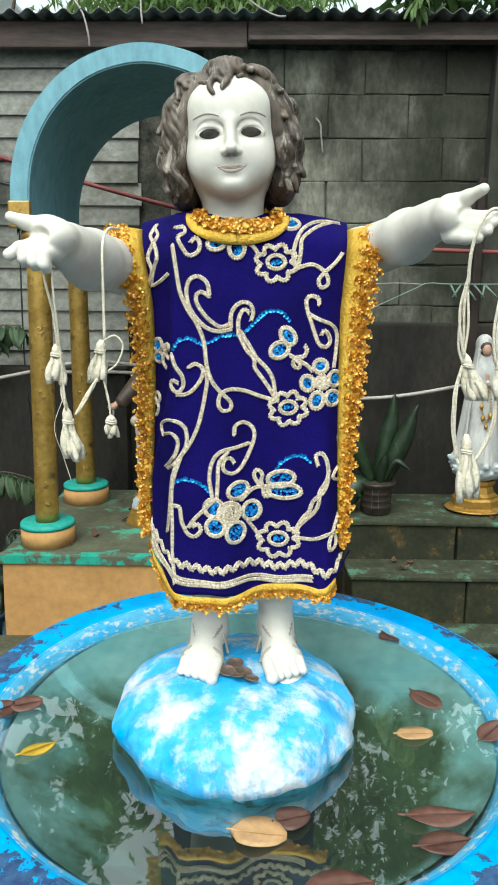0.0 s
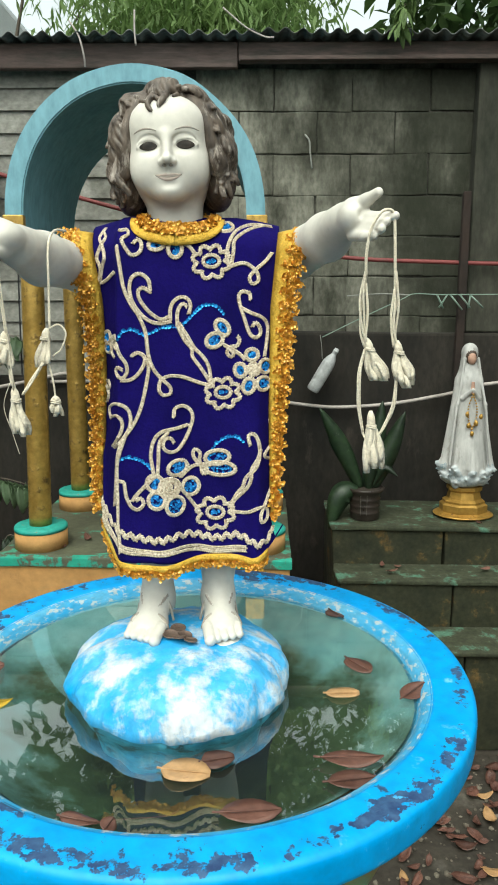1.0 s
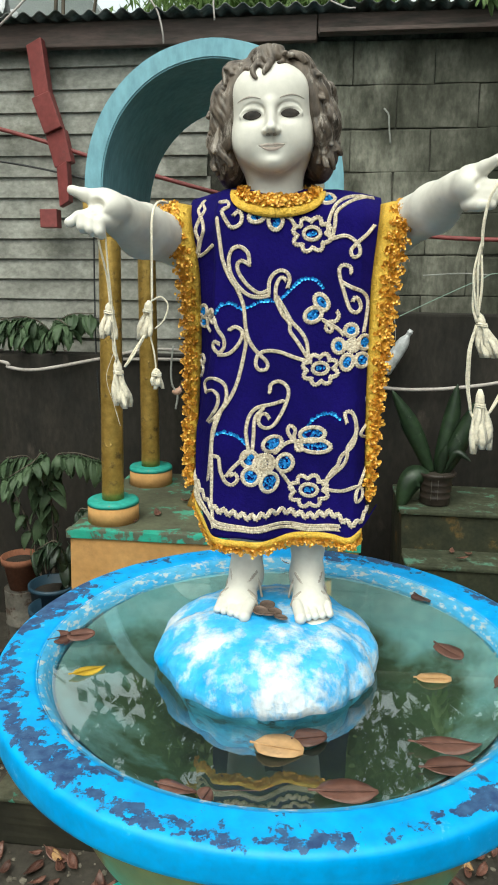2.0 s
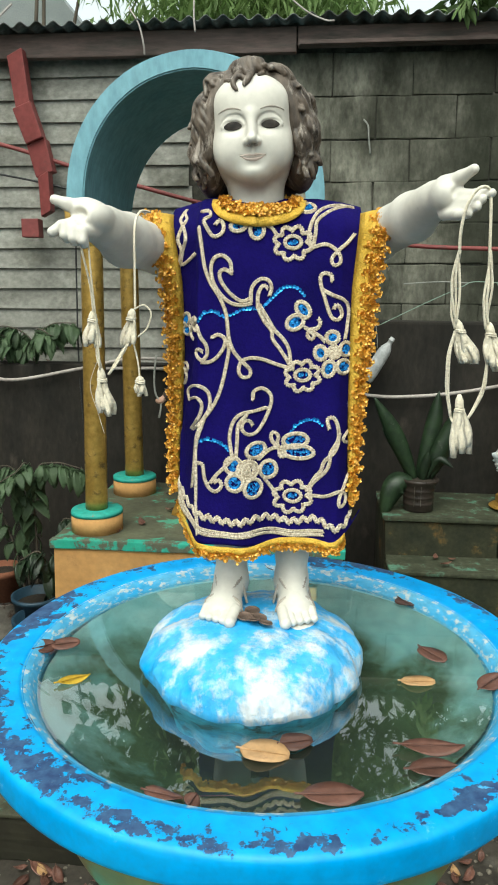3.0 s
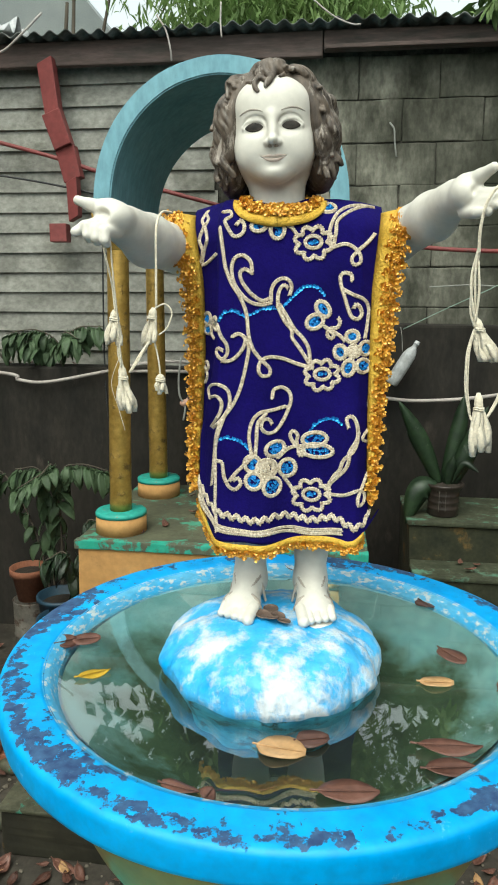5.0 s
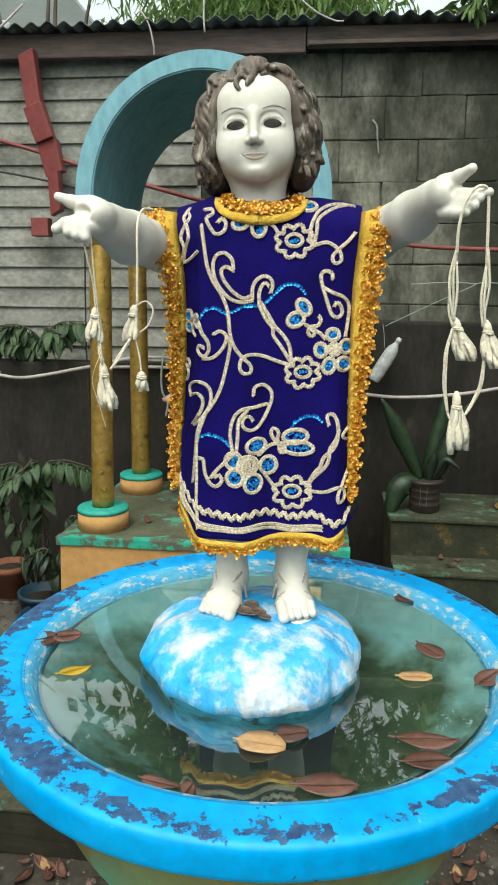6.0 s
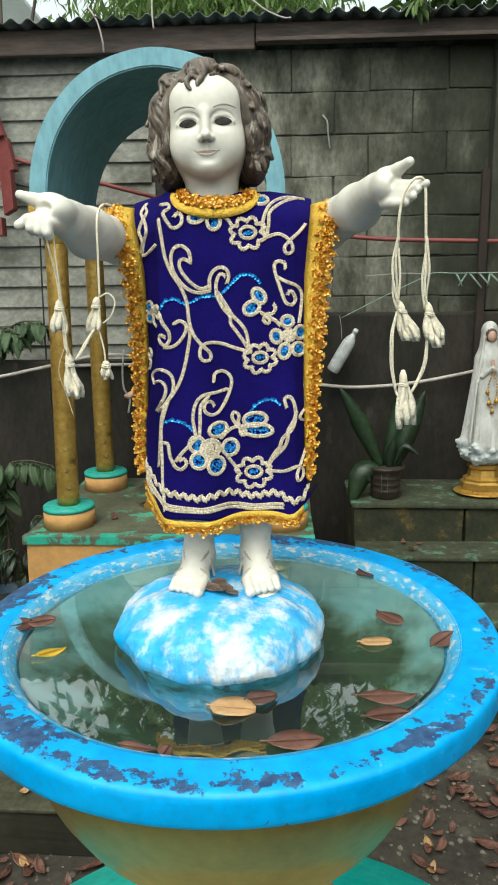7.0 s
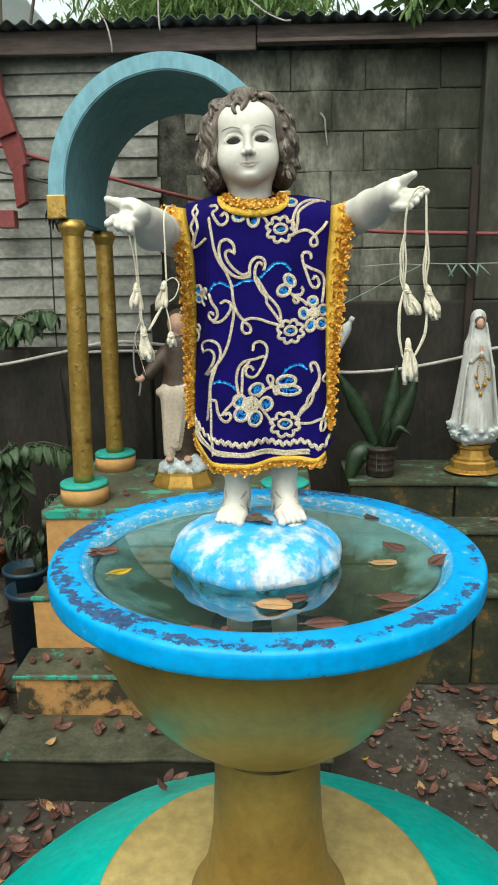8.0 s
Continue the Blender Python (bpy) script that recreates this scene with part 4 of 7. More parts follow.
    g.ball((0, -0.006, 1.866), (0.0400, 0.050, 0.060), 0.005, cut=True)
    for s in (-1, 1):
        g.ball((s * 0.044, 0.066, 1.858), (0.016, 0.030, 0.034), 0.008, 1)
        g.ball((s * 0.040, 0.078, 1.840), (0.011, 0.020, 0.014), 0.008, 1)
        g.ball((s * 0.022, 0.056, 1.912), (0.025, 0.036, 0.0215), 0.008, 1)
    g.ball((0, 0.098, 1.835), (0.040, 0.016, 0.030), 0.008, 1)
    rng = random.Random(5)

    def on_skull(az, el, lift):
        """A place on the skull by its turn from the face and its height, lifted outward."""
        c = math.cos(el)
        x, y, z = math.sin(az) * c, -math.cos(az) * c, math.sin(el)
        return Vector((x * (0.0500 + lift), 0.062 + y * (0.051 + lift), 1.887 + z * (0.0475 + lift)))

    def lock(az, e0, e1, ph, turns, wide, out, n=40, fat=1.0):
        """A waved lock of three carved ridges, from its root down to a rounded tip."""
        for q in (-1, 0, 1):
            for j in range(n):
                t = j / (n - 1)
                el = e0 + (e1 - e0) * t
                hang = max(0.0, -0.15 - el)
                taper = (0.60 + 0.40 * math.sin(math.pi * min(1, t * 0.8 + 0.12))) * (1 - 0.40 * t ** 5)
                sway = 0.125 * math.sin(ph + turns * t) * (0.35 + 0.65 * t)
                p = on_skull(az + sway + q * wide * taper, max(el, -0.15), out * (0.35 + 0.9 * t) + 0.0040 * math.cos(ph + turns * t + 0.7) * (0.35 + 0.65 * t) - 0.0012 * q * q)
                p.z -= hang * 0.050
                p.x *= 1 - 0.10 * hang
                g.ball(p, fat * (0.0024 * taper + 0.0008), 0.0006, 1)

    for s in (-1, 1):
        edge = [on_skull(s * az, el, 0.0015) for az, el in ((0.30, 0.98), (0.52, 0.86), (0.66, 0.66), (0.76, 0.42), (0.82, 0.18), (0.86, -0.05))]
        edge += [edge[-1] + Vector((s * 0.0010 * i, 0.0015 * i, -0.007 * i)) for i in range(1, 5)]
        edge = smooth_line(edge, 5)
        for a, b in zip(edge, edge[1:]):
            g.rod(a, b, 0.0042, 0.0042, 0.004, 1)
        for i in range(13):
            lock(s * (0.98 + 2.1 * i / 12), 1.15 - 0.3 * (i % 2), -0.98 + rng.uniform(-0.15, 0.12), 1.1 * i + s, rng.uniform(13, 16), 0.080, rng.uniform(0.005, 0.009), 56)
        for i in range(14):
            lock(s * (1.02 + 2.0 * i / 13), 0.40 + rng.uniform(-0.2, 0.2), -0.82 + rng.uniform(-0.2, 0.2), 1.1 * i + 2.2 + s, rng.uniform(10, 14), 0.072, rng.uniform(0.009, 0.013), 44)
        for i in range(11):
            lock(s * (1.0 + 2.0 * i / 10), 0.95 + rng.uniform(-0.15, 0.15), 0.0 + rng.uniform(-0.3, 0.15), 1.3 * i + s, rng.uniform(8, 11), 0.075, 0.007, 34)
        for i in range(10):
            lock(s * (0.14 + 0.90 * i / 9), 1.48, 0.95 - 0.50 * i / 9, 0.8 * i + s, rng.uniform(7, 9), 0.070, 0.0085, 30, 1.0)
    for i in range(16):
        lock(2 * math.pi * i / 16, 1.5, 0.85, 0.9 * i, 8.0, 0.10, 0.002, 22)
    # forelock curling onto the brow, and the fringe beside it
    for q in range(15):
        x0 = -0.025 + 0.050 * q / 14
        drop = 0.009 + 0.003 * math.sin(q * 2.1) + (0.013 if 4 <= q <= 7 else 0.0) + 0.004 * abs(q - 7) / 7
        for j in range(22):
            t = j / 21
            x = x0 + 0.0035 * math.sin(q * 1.7 + 5.5 * t) * (0.3 + t)
            z = 1.936 - abs(x0) * 0.16 - drop * t
            y = f.face_y(x, min(z, 1.924)) - 0.0008 - 0.0016 * math.sin(math.pi * t) + 0.30 * max(0.0, z - 1.924)
            g.ball((x, y, z), 0.0040 - 0.0020 * t, 0.0009, 1)
    g.kind[:] = 1
    return [f.skin(), g.skin(), *extra]


def arm_skins():
    out = []
    f = Field((-0.205, -0.16, 1.715), (-0.03, 0.12, 1.825), 0.0012)
    f.rod((-0.075, 0.09, 1.762), (-0.128, 0.078, 1.763), 0.026, 0.026, 0.008)
    f.rod((-0.128, 0.078, 1.763), (-0.146, -0.010, 1.767), 0.026, 0.0255, 0.01)
    f.rod((-0.146, -0.010, 1.767), (-0.149, -0.072, 1.774), 0.0255, 0.0195, 0.01)
    f.ball((-0.1525, -0.096, 1.777), (0.0195, 0.024, 0.0150), 0.009, 0, turn=Matrix.Rotation(-0.3, 3, "Y"))
    f.ball((-0.1565, -0.098, 1.7865), (0.0115, 0.015, 0.0085), 0.007)
    f.ball((-0.160, -0.118, 1.7795), (0.0095, 0.010, 0.0058), 0.004, cut=True)
    f.rod((-0.157, -0.098, 1.7885), (-0.1715, -0.107, 1.7895), 0.0064, 0.0054, 0.005)
    f.rod((-0.1715, -0.107, 1.7895), (-0.1815, -0.110, 1.7930), 0.0054, 0.0043, 0.003)
    f.rod((-0.158, -0.108, 1.775), (-0.1725, -0.120, 1.7695), 0.0060, 0.0052, 0.004)
    f.rod((-0.1725, -0.120, 1.7695), (-0.1795, -0.124, 1.7645), 0.0051, 0.0046, 0.002)
    for i, (x, z) in enumerate(((-0.1685, 1.7650), (-0.1610, 1.7625), (-0.1530, 1.7605))):
        f.rod((-0.153 + 0.002 * i, -0.104, 1.771 - 0.002 * i), (x, -0.124, z + 0.004), 0.0062, 0.0053, 0.0025)
        f.rod((x, -0.124, z + 0.004), (x + 0.0005, -0.127, z - 0.0035), 0.0051, 0.0045, 0.0012)
        f.ball((x + 0.001, -0.124, z - 0.006), 0.0041, 0.001)
    out.append(f.skin())
    f = Field((0.02, -0.16, 1.715), (0.215, 0.13, 1.845), 0.0012)
    f.rod((0.07, 0.10, 1.768), (0.112, 0.086, 1.778), 0.026, 0.0255, 0.008)
    f.rod((0.112, 0.086, 1.778), (0.141, -0.004, 1.789), 0.0260, 0.0225, 0.01)
    f.rod((0.141, -0.004, 1.789), (0.1530, -0.056, 1.7985), 0.0225, 0.0165, 0.01)
    f.ball((0.1590, -0.076, 1.7985), (0.0150, 0.022, 0.0160), 0.009, 0, turn=Matrix.Rotation(-0.35, 3, "Y"))
    f.ball((0.1680, -0.098, 1.7985), (0.0075, 0.010, 0.0050), 0.004, cut=True)
    f.rod((0.1575, -0.078, 1.8085), (0.1675, -0.094, 1.8110), 0.0066, 0.0056, 0.005)
    f.rod((0.1675, -0.094, 1.8110), (0.1755, -0.105, 1.8155), 0.0055, 0.0043, 0.003)
    f.rod((0.164, -0.086, 1.7975), (0.1785, -0.105, 1.7950), 0.0062, 0.0050, 0.004)
    f.rod((0.1785, -0.105, 1.7950), (0.1895, -0.112, 1.7955), 0.0049, 0.0038, 0.002)
    f.rod((0.163, -0.086, 1.792), (0.1765, -0.109, 1.7885), 0.0060, 0.0049, 0.0025)
    f.rod((0.1765, -0.109, 1.7885), (0.1815, -0.115, 1.7905), 0.0047, 0.0040, 0.0012)
    f.rod((0.161, -0.084, 1.787), (0.1735, -0.109, 1.7835), 0.0060, 0.0048, 0.0025)
    f.rod((0.1735, -0.109, 1.7835), (0.1775, -0.116, 1.7845), 0.0046, 0.0040, 0.0012)
    f.rod((0.158, -0.080, 1.783), (0.1650, -0.104, 1.7795), 0.0058, 0.0046, 0.0025)
    f.rod((0.1650, -0.104, 1.7795), (0.1715, -0.114, 1.7790), 0.0045, 0.0037, 0.0012)
    out.append(f.skin())
    return out


def feet_skin():
    f = Field((-0.088, -0.075, 1.345), (0.078, 0.075, 1.505), 0.0012)
    for cx, yaw, dy in ((-0.0415, 0.16, 0.0), (0.0275, -0.2, 0.004)):
        f.rod((cx, 0.036 + dy, 1.50), (cx, 0.030 + dy, 1.425), 0.0215, 0.0185, 0.006)
        f.rod((cx, 0.030 + dy, 1.43), (cx, 0.026 + dy, 1.395), 0.0185, 0.0175, 0.006)
        f.ball((cx, 0.034 + dy, 1.381), (0.0185, 0.022, 0.017), 0.01)
        ax = (-math.sin(yaw), -math.cos(yaw))
        mid = (cx + ax[0] * 0.022, 0.022 + dy + ax[1] * 0.022)
        f.rod((cx, 0.024 + dy, 1.394), (mid[0], mid[1], 1.379), 0.0175, 0.0165, 0.01)
        f.ball((mid[0] + ax[0] * 0.008, mid[1] + ax[1] * 0.008, 1.374), (0.0205, 0.021, 0.0115), 0.008)
        for i in range(5):
            t = (i - 2) / 2 * (1 if cx > 0 else -1)
            big = i == (0 if cx > 0 else 0)
            bx = mid[0] + 0.0165 * t * math.cos(yaw) + ax[0] * 0.019
            by = mid[1] - 0.0165 * t * math.sin(yaw) + ax[1] * 0.019
            length = 0.022 - 0.0022 * i
            r = 0.0060 if big else 0.0041
            f.rod((bx, by, 1.376), (bx + ax[0] * length, by + ax[1] * length, 1.3715), r * 1.05, r, 0.0008)
            f.ball((bx + ax[0] * (length + 0.001), by + ax[1] * (length + 0.001), 1.3715), r * 1.08, 0.0006)
        f.ball((mid[0] + ax[0] * 0.010, mid[1] + ax[1] * 0.010, 1.3635), (0.0235, 0.036, 0.0045), 0.002)
        f.ball((cx, 0.036 + dy, 1.3635), (0.0195, 0.024, 0.0045), 0.002)
        across = (math.cos(yaw), -math.sin(yaw))
        for back, high, wide in ((0.010, 0.0168, 0.0222), (-0.012, 0.0305, 0.0215)):
            last = None
            for j in range(15):
                u = j / 7 - 1
                p = (mid[0] + ax[0] * back + across[0] * wide * u, mid[1] + ax[1] * back + across[1] * wide * u, 1.3715 + high * max(0.0, 1 - u * u) ** 0.5)
                if last:
                    f.rod(last, p, 0.0016, 0.0016, 0.0004, 4)
                last = p
        for u in (-0.5, 0.5):
            f.rod((mid[0] + ax[0] * 0.010 + across[0] * 0.011 * u, mid[1] + ax[1] * 0.010 + across[1] * 0.011 * u, 1.3885), (mid[0] - ax[0] * 0.012 + across[0] * 0.030 * u, mid[1] - ax[1] * 0.012 + across[1] * 0.030 * u, 1.4000), 0.0013, 0.0013, 0.0004, 4)
    return f.skin()


def body_skin():
    f = Field((-0.11, -0.01, 1.42), (0.11, 0.15, 1.815), 0.004)
    f.rod((-0.007, 0.068, 1.76), (-0.007, 0.05, 1.56), 0.046, 0.05, 0.02)
    f.rod((-0.075, 0.08, 1.762), (0.07, 0.09, 1.764), 0.027, 0.027, 0.02)
    for x in (-0.0415, 0.0275):
        f.rod((x, 0.045, 1.56), (x, 0.037, 1.47), 0.03, 0.022, 0.015)
    return f.skin()


HEAD = Matrix.Translation((-0.0213, 0.055, 1.866)) @ Matrix.Rotation(radians(2.5), 4, "Z") @ Matrix.Rotation(radians(-3.2), 4, "Y") @ Matrix.Diagonal((1.12, 1.06, 1.08, 1)) @ Matrix.Translation((0, -0.055, -1.866))
skins = [*(turned(k, HEAD) for k in head_skin()), *arm_skins(), feet_skin(), body_skin()]
tagged(sculpt("statue", skins, [M_SKIN, M_HAIR, M_EYE, M_LIP, M_BROW]), "white painted child statue with curled hair, open arms", "statue")


# ---- robe ----
HEM = 1.45


def slope(x):
    """How far the shoulder has fallen at a place across."""
    return 0.16 * max(0.0, abs(x + 0.008) - 0.055)


def front(x, z):
    """Depth of the robe's front cloth at a place across and up."""
    y = -0.022 + 0.13 * (z - 1.5) + 0.12 * x
    y += (0.9 + 0.7 * max(0.0, min(1.0, (1.73 - z) / 0.08))) * max(0.0, -0.072 - x) + 0.6 * max(0.0, x - 0.074)
    fold = -0.0745 - 0.024 * max(0.0, min(1.0, (1.66 - z) / 0.10))
    y += (0.006 + 0.012 * max(0.0, min(1.0, (1.77 - z) / 0.04))) * max(0.0, min(1.0, (fold - x) / 0.003))
    loose = max(0.0, min(1.0, (1.79 - z) / 0.3))
    y += loose * (0.0080 * math.sin(x * 62 + 2.0 + z * 3) + 0.0030 * math.sin(x * 131 + z * 9))
    y += 0.005 * noise.noise(Vector((x * 20, z * 10, 2.0)))
    y += 30 * max(0.0, z + slope(x) - 1.783) ** 2
    return y


def edges(z):
    """The robe's side edges at a height: (left, right), cloth only."""
    t = max(0.0, min(1.0, (z - 1.455) / 0.35))
    flare = max(0.0, (z - 1.72) / 0.09)
    low = max(0.0, (1.512 - z) / 0.055)
    left = -0.0985 - 0.002 * math.sin(t * 7) - 0.012 * flare ** 1.5 + 0.021 * low ** 2.2
    right = 0.0885 - 0.004 * math.sin(t * 3) + 0.006 * flare + 0.012 * low ** 2.2
    return left, right


def hem_z(x):
    """The height of the cloth's lower edge."""
    return 1.4555 + 0.004 * math.sin(x * 40) + 0.03 * max(0.0, (-0.075 - x) / 0.03) ** 1.5 + 0.014 * max(0.0, (x - 0.066) / 0.02) ** 1.5


robe = empty("robe", (0, 0.03, 1.45))
tagged(robe, "navy velvet robe with cream cord scrolls and gold trim", "robe")
RB = Matrix.Translation((0, -0.03, -1.45))


def cloth():
    bm = bmesh.new()
    nx, nz = 90, 110
    rows = []
    for j in range(nz + 1):
        t = j / nz
        row = []
        for i in range(nx + 1):
            s = i / nx
            z = 1.455 + (1.812 - 1.455) * t
            l, r = edges(z)
            x = l + (r - l) * s
            z = 1.455 + (1.812 - slope(x) - 1.455) * t
            z = max(z, hem_z(x) + 0.0001 * j)
            row.append(bm.verts.new((x, front(x, z), z)))
        rows.append(row)
    for k in range(1, 60):
        t = k / 59
        row = []
        for i in range(nx + 1):
            s = i / nx
            z = 1.812 - (1.812 - 1.47) * max(0, t - 0.12) / 0.88
            l, r = edges(max(z, 1.46))
            x = l + (r - l) * s
            y0 = front(x, 1.812 - slope(x))
            y = y0 + (0.14 - y0) * min(1, t / 0.12) + 0.006 * math.sin(x * 60) * t
            row.append(bm.verts.new((x, y, z - slope(x) * max(0, 1 - t * 2) + (0.004 if 0 < t < 0.13 else 0))))
        rows.append(row)
    for a, b in zip(rows, rows[1:]):
        for i in range(nx):
            bm.faces.new((a[i], a[i + 1], b[i + 1], b[i]))
    bmesh.ops.transform(bm, matrix=RB, verts=bm.verts[:])
    ob = part("cloth", bm, M_VELVET, robe, "navy velvet cloth", True)
    so = ob.modifiers.new("thickness", "SOLIDIFY")
    so.thickness, so.offset = 0.0015, -1.0
    return ob


CLOTH = cloth()


def ribbon(name, rows, material, label, thick=0.0012):
    """A strip between two lines of points, with thickness."""
    bm = bmesh.new()
    v = [[bm.verts.new(RB @ Vector(p)) for p in row] for row in rows]
    for a, b in zip(v, v[1:]):
        for i in range(len(a) - 1):
            bm.faces.new((a[i], a[i + 1], b[i + 1], b[i]))
    bmesh.ops.recalc_face_normals(bm, faces=bm.faces[:])
    ob = part(name, bm, material, robe, label, True)
    so = ob.modifiers.new("thickness", "SOLIDIFY")
    so.thickness, so.offset = thick, 0.0
    return ob


def sequins(name, spots, material, label, size=0.0028, seed=3, cup=0.35, on=None):
    """Small cupped discs scattered at the spots (place, spread), each tilted its own way."""
    rng = random.Random(seed)
    verts, faces = [], []
    for p, spread, out in spots:
        c = RB @ (Vector(p) + Vector([rng.gauss(0, spread) for _ in range(3)]))
        d = (Vector(out) + Vector([rng.gauss(0, 0.55) for _ in range(3)])).normalized()
        a = d.orthogonal().normalized()
        a.rotate(Matrix.Rotation(rng.uniform(0, 6.28), 3, d))
        b = d.cross(a)
        r = size * rng.uniform(0.7, 1.25)
        k = len(verts)
        verts.append(c - d * r * cup)
        for i in range(7):
            g = 2 * math.pi * i / 7
            verts.append(c + a * r * math.cos(g) + b * r * math.sin(g))
        faces += [(k, k + 1 + i, k + 1 + (i + 1) % 7) for i in range(7)]
    ob = raw(name, verts, faces, material, False, on or CLOTH, label)
    return tagged(ob, label, kind="stuff") if on else ob


# sleeve trims: a ribbon that turns back from the cloth's edge, with a sequin fringe
def sleeve_trim(side):
    rows, spots = [], []
    n = 90
    rng = random.Random(11 + side)
    for j in range(n + 1):
        z = 1.500 + (1.800 - 1.500) * j / n
        l, r = edges(z)
        x = l if side < 0 else r
        t = (z - 1.5) / 0.306
        wide = (0.009 + 0.0125 * t + 0.005 * max(0, t - 0.75) * 4) if side < 0 else (0.006 + 0.017 * min(1, t * 1.3))
        y = front(x, z)
        x2, y2 = x + side * wide, y - 0.001 - (0.016 * t ** 2 if side < 0 else 0.002 + 0.022 * t ** 2)
        row = []
        for i in range(5):
            s = i / 4
            row.append((x + (x2 - x) * s, y + (y2 - y) * s - 0.0035 * math.sin(math.pi * s) - 0.001, z + 0.0006 * math.sin(z * 900 + i)))
        rows.append(row)
        for q in range(26):
            s = rng.uniform(0.5, 1.22) if side > 0 else rng.uniform(0.42, 1.2)
            bump = 0.0030 * math.sin(z * 455)
            spots.append(((x + (x2 - x) * s + side * bump, y + (y2 - y) * s - 0.0045, z + rng.uniform(-0.002, 0.002)), 0.0010, (side * 0.5, -1, 0.2)))
    band = ribbon("sleeve_ribbon", rows, M_GOLD_RIB, "gold ribbon edging")
    sequins("sequin_fringe", spots, M_GOLD_SEQ, "amber gold sequin fringe", 0.0018, 3 + side, on=band)


sleeve_trim(-1)
sleeve_trim(1)

# hem trim
hem_rows, hem_spots = [], []
for j in range(81):
    x = -0.104 + 0.188 * j / 80
    z = hem_z(x)
    y = front(x, z) - 0.001
    hem_rows.append([(x, y - 0.001 * (i == 1), z - 0.0085 * i / 2 + 0.0015) for i in range(3)])
    for q in range(9):
        hem_spots.append(((x + random.uniform(-0.001, 0.001), y - 0.001, z - 0.005 - random.uniform(0, 0.007) - 0.0015 * math.sin(x * 420)), 0.0008, (0, -1, -0.2)))
hem_band = ribbon("hem_ribbon", hem_rows, M_GOLD_RIB, "gold ribbon along the hem")
sequins("hem_fringe", hem_spots, M_GOLD_SEQ, "amber gold sequin fringe", 0.0019, 21, on=hem_band)

# collar
col_rows, col_spots = [], []
for j in range(97):
    a = 2 * math.pi * j / 96
    row = []
    ca = math.cos(a)
    for i in range(6):
        s = i / 5
        x = -0.0135 + (0.0345 + 0.0145 * s) * math.sin(a)
        if ca > 0:
            z = 1.8115 - (0.010 + 0.0195 * s) * ca ** 0.8
            y = front(x, z) - 0.003 - 0.003 * math.sin(math.pi * s)
        else:
            z = 1.8115 + 0.006 * -ca
            y = front(x, 1.8115) - 0.003 + (0.045 + 0.012 * s) * -ca
        row.append((x, y, z))
        if i < 3:
            for q in range(8):
                col_spots.append(((x, y - 0.002 * max(0, ca), z + 0.0015), 0.0013, (math.sin(a), -ca - 0.3, 0.5)))
    col_rows.append(row)
collar_band = ribbon("collar_ribbon", col_rows, M_GOLD_RIB, "broad gold collar band")
sequins("collar_ruffle", col_spots, M_GOLD_SEQ, "ruffled amber sequins round the collar", 0.0020, 31, on=collar_band)

# embroidery: beads laid along lines, in millimetres across and up from the hem
ICO = bmesh.new()
bmesh.ops.create_icosphere(ICO, subdivisions=1, radius=1.0)
ICO_V = [v.co.copy() for v in ICO.verts]
ICO_F = [tuple(v.index for v in f.verts) for f in ICO.faces]
ICO.free()


def on_cloth(u, v, lift=0.0012):
    x, z = u / 1000, HEM + v / 1000
    return Vector((x, front(x, z) - lift, z))


def beads(name, lines, label, r=0.00112, material=None, pitch=0.0021, plait=True):
    verts, faces = [], []
    for line in lines:
        pts = even([on_cloth(p.x, p.y) for p in line], pitch)
        for i, p in enumerate(pts):
            d = (pts[min(i + 1, len(pts) - 1)] - pts[max(0, i - 1)])
            d = d.normalized() if d.length > 0 else Vector((1, 0, 0))
            n = Vector((d.z, 0, -d.x))
            for s in ((-1, 1) if plait else (0,)):
                c = RB @ (p + n * s * r * 0.75 + d * s * pitch * 0.25)
                ax = (d * 0.8 + n * 0.6 * s).normalized()
                k = len(verts)
                for q in ICO_V:
                    w = q * r
                    w = w + ax * (ax.dot(w)) * 0.85
                    verts.append(c + Vector((w.x, w.y * 0.8, w.z)))
                faces += [(a + k, b + k, e + k) for a, b, e in ICO_F]
    return raw(name, verts, faces, material or M_CORD, True, CLOTH, label)


def cord(name, pts):
    return beads("cord_scroll", [smooth_line([(u, v, 0) for u, v in pts], 8)], "cream plaited cord scroll")


def ring(u, v, a, b, turn=0.0, n=22, scallop=0.0, lobes=7):
    out = []
    for i in range(n + 1):
        g = 2 * math.pi * i / n
        k = 1 + scallop * abs(math.sin(lobes * g / 2)) - scallop * 0.5
        x, y = a * k * math.cos(g), b * k * math.sin(g)
        out.append(Vector((u + x * math.cos(turn) - y * math.sin(turn), v + x * math.sin(turn) + y * math.cos(turn), 0)))
    return out


def petal(u, v, a, b, turn, filled=True):
    beads("petal_outline", [ring(u, v, a, b, turn)], "cream cord petal outline", 0.0012)
    if filled:
        rng = random.Random(int(u * 7 + v))
        spots = []
        for i in range(34):
            g, q = rng.uniform(0, 6.28), math.sqrt(rng.random()) * 0.72
            x, y = a * q * math.cos(g), b * q * math.sin(g)
            spots.append((on_cloth(u + x * math.cos(turn) - y * math.sin(turn), v + x * math.sin(turn) + y * math.cos(turn), 0.001), 0.0001, (0, -2, 0.3)))
        sequins("petal_fill", spots, M_BLUE_SEQ, "blue sequin petal", 0.0014, int(u + v) % 97)


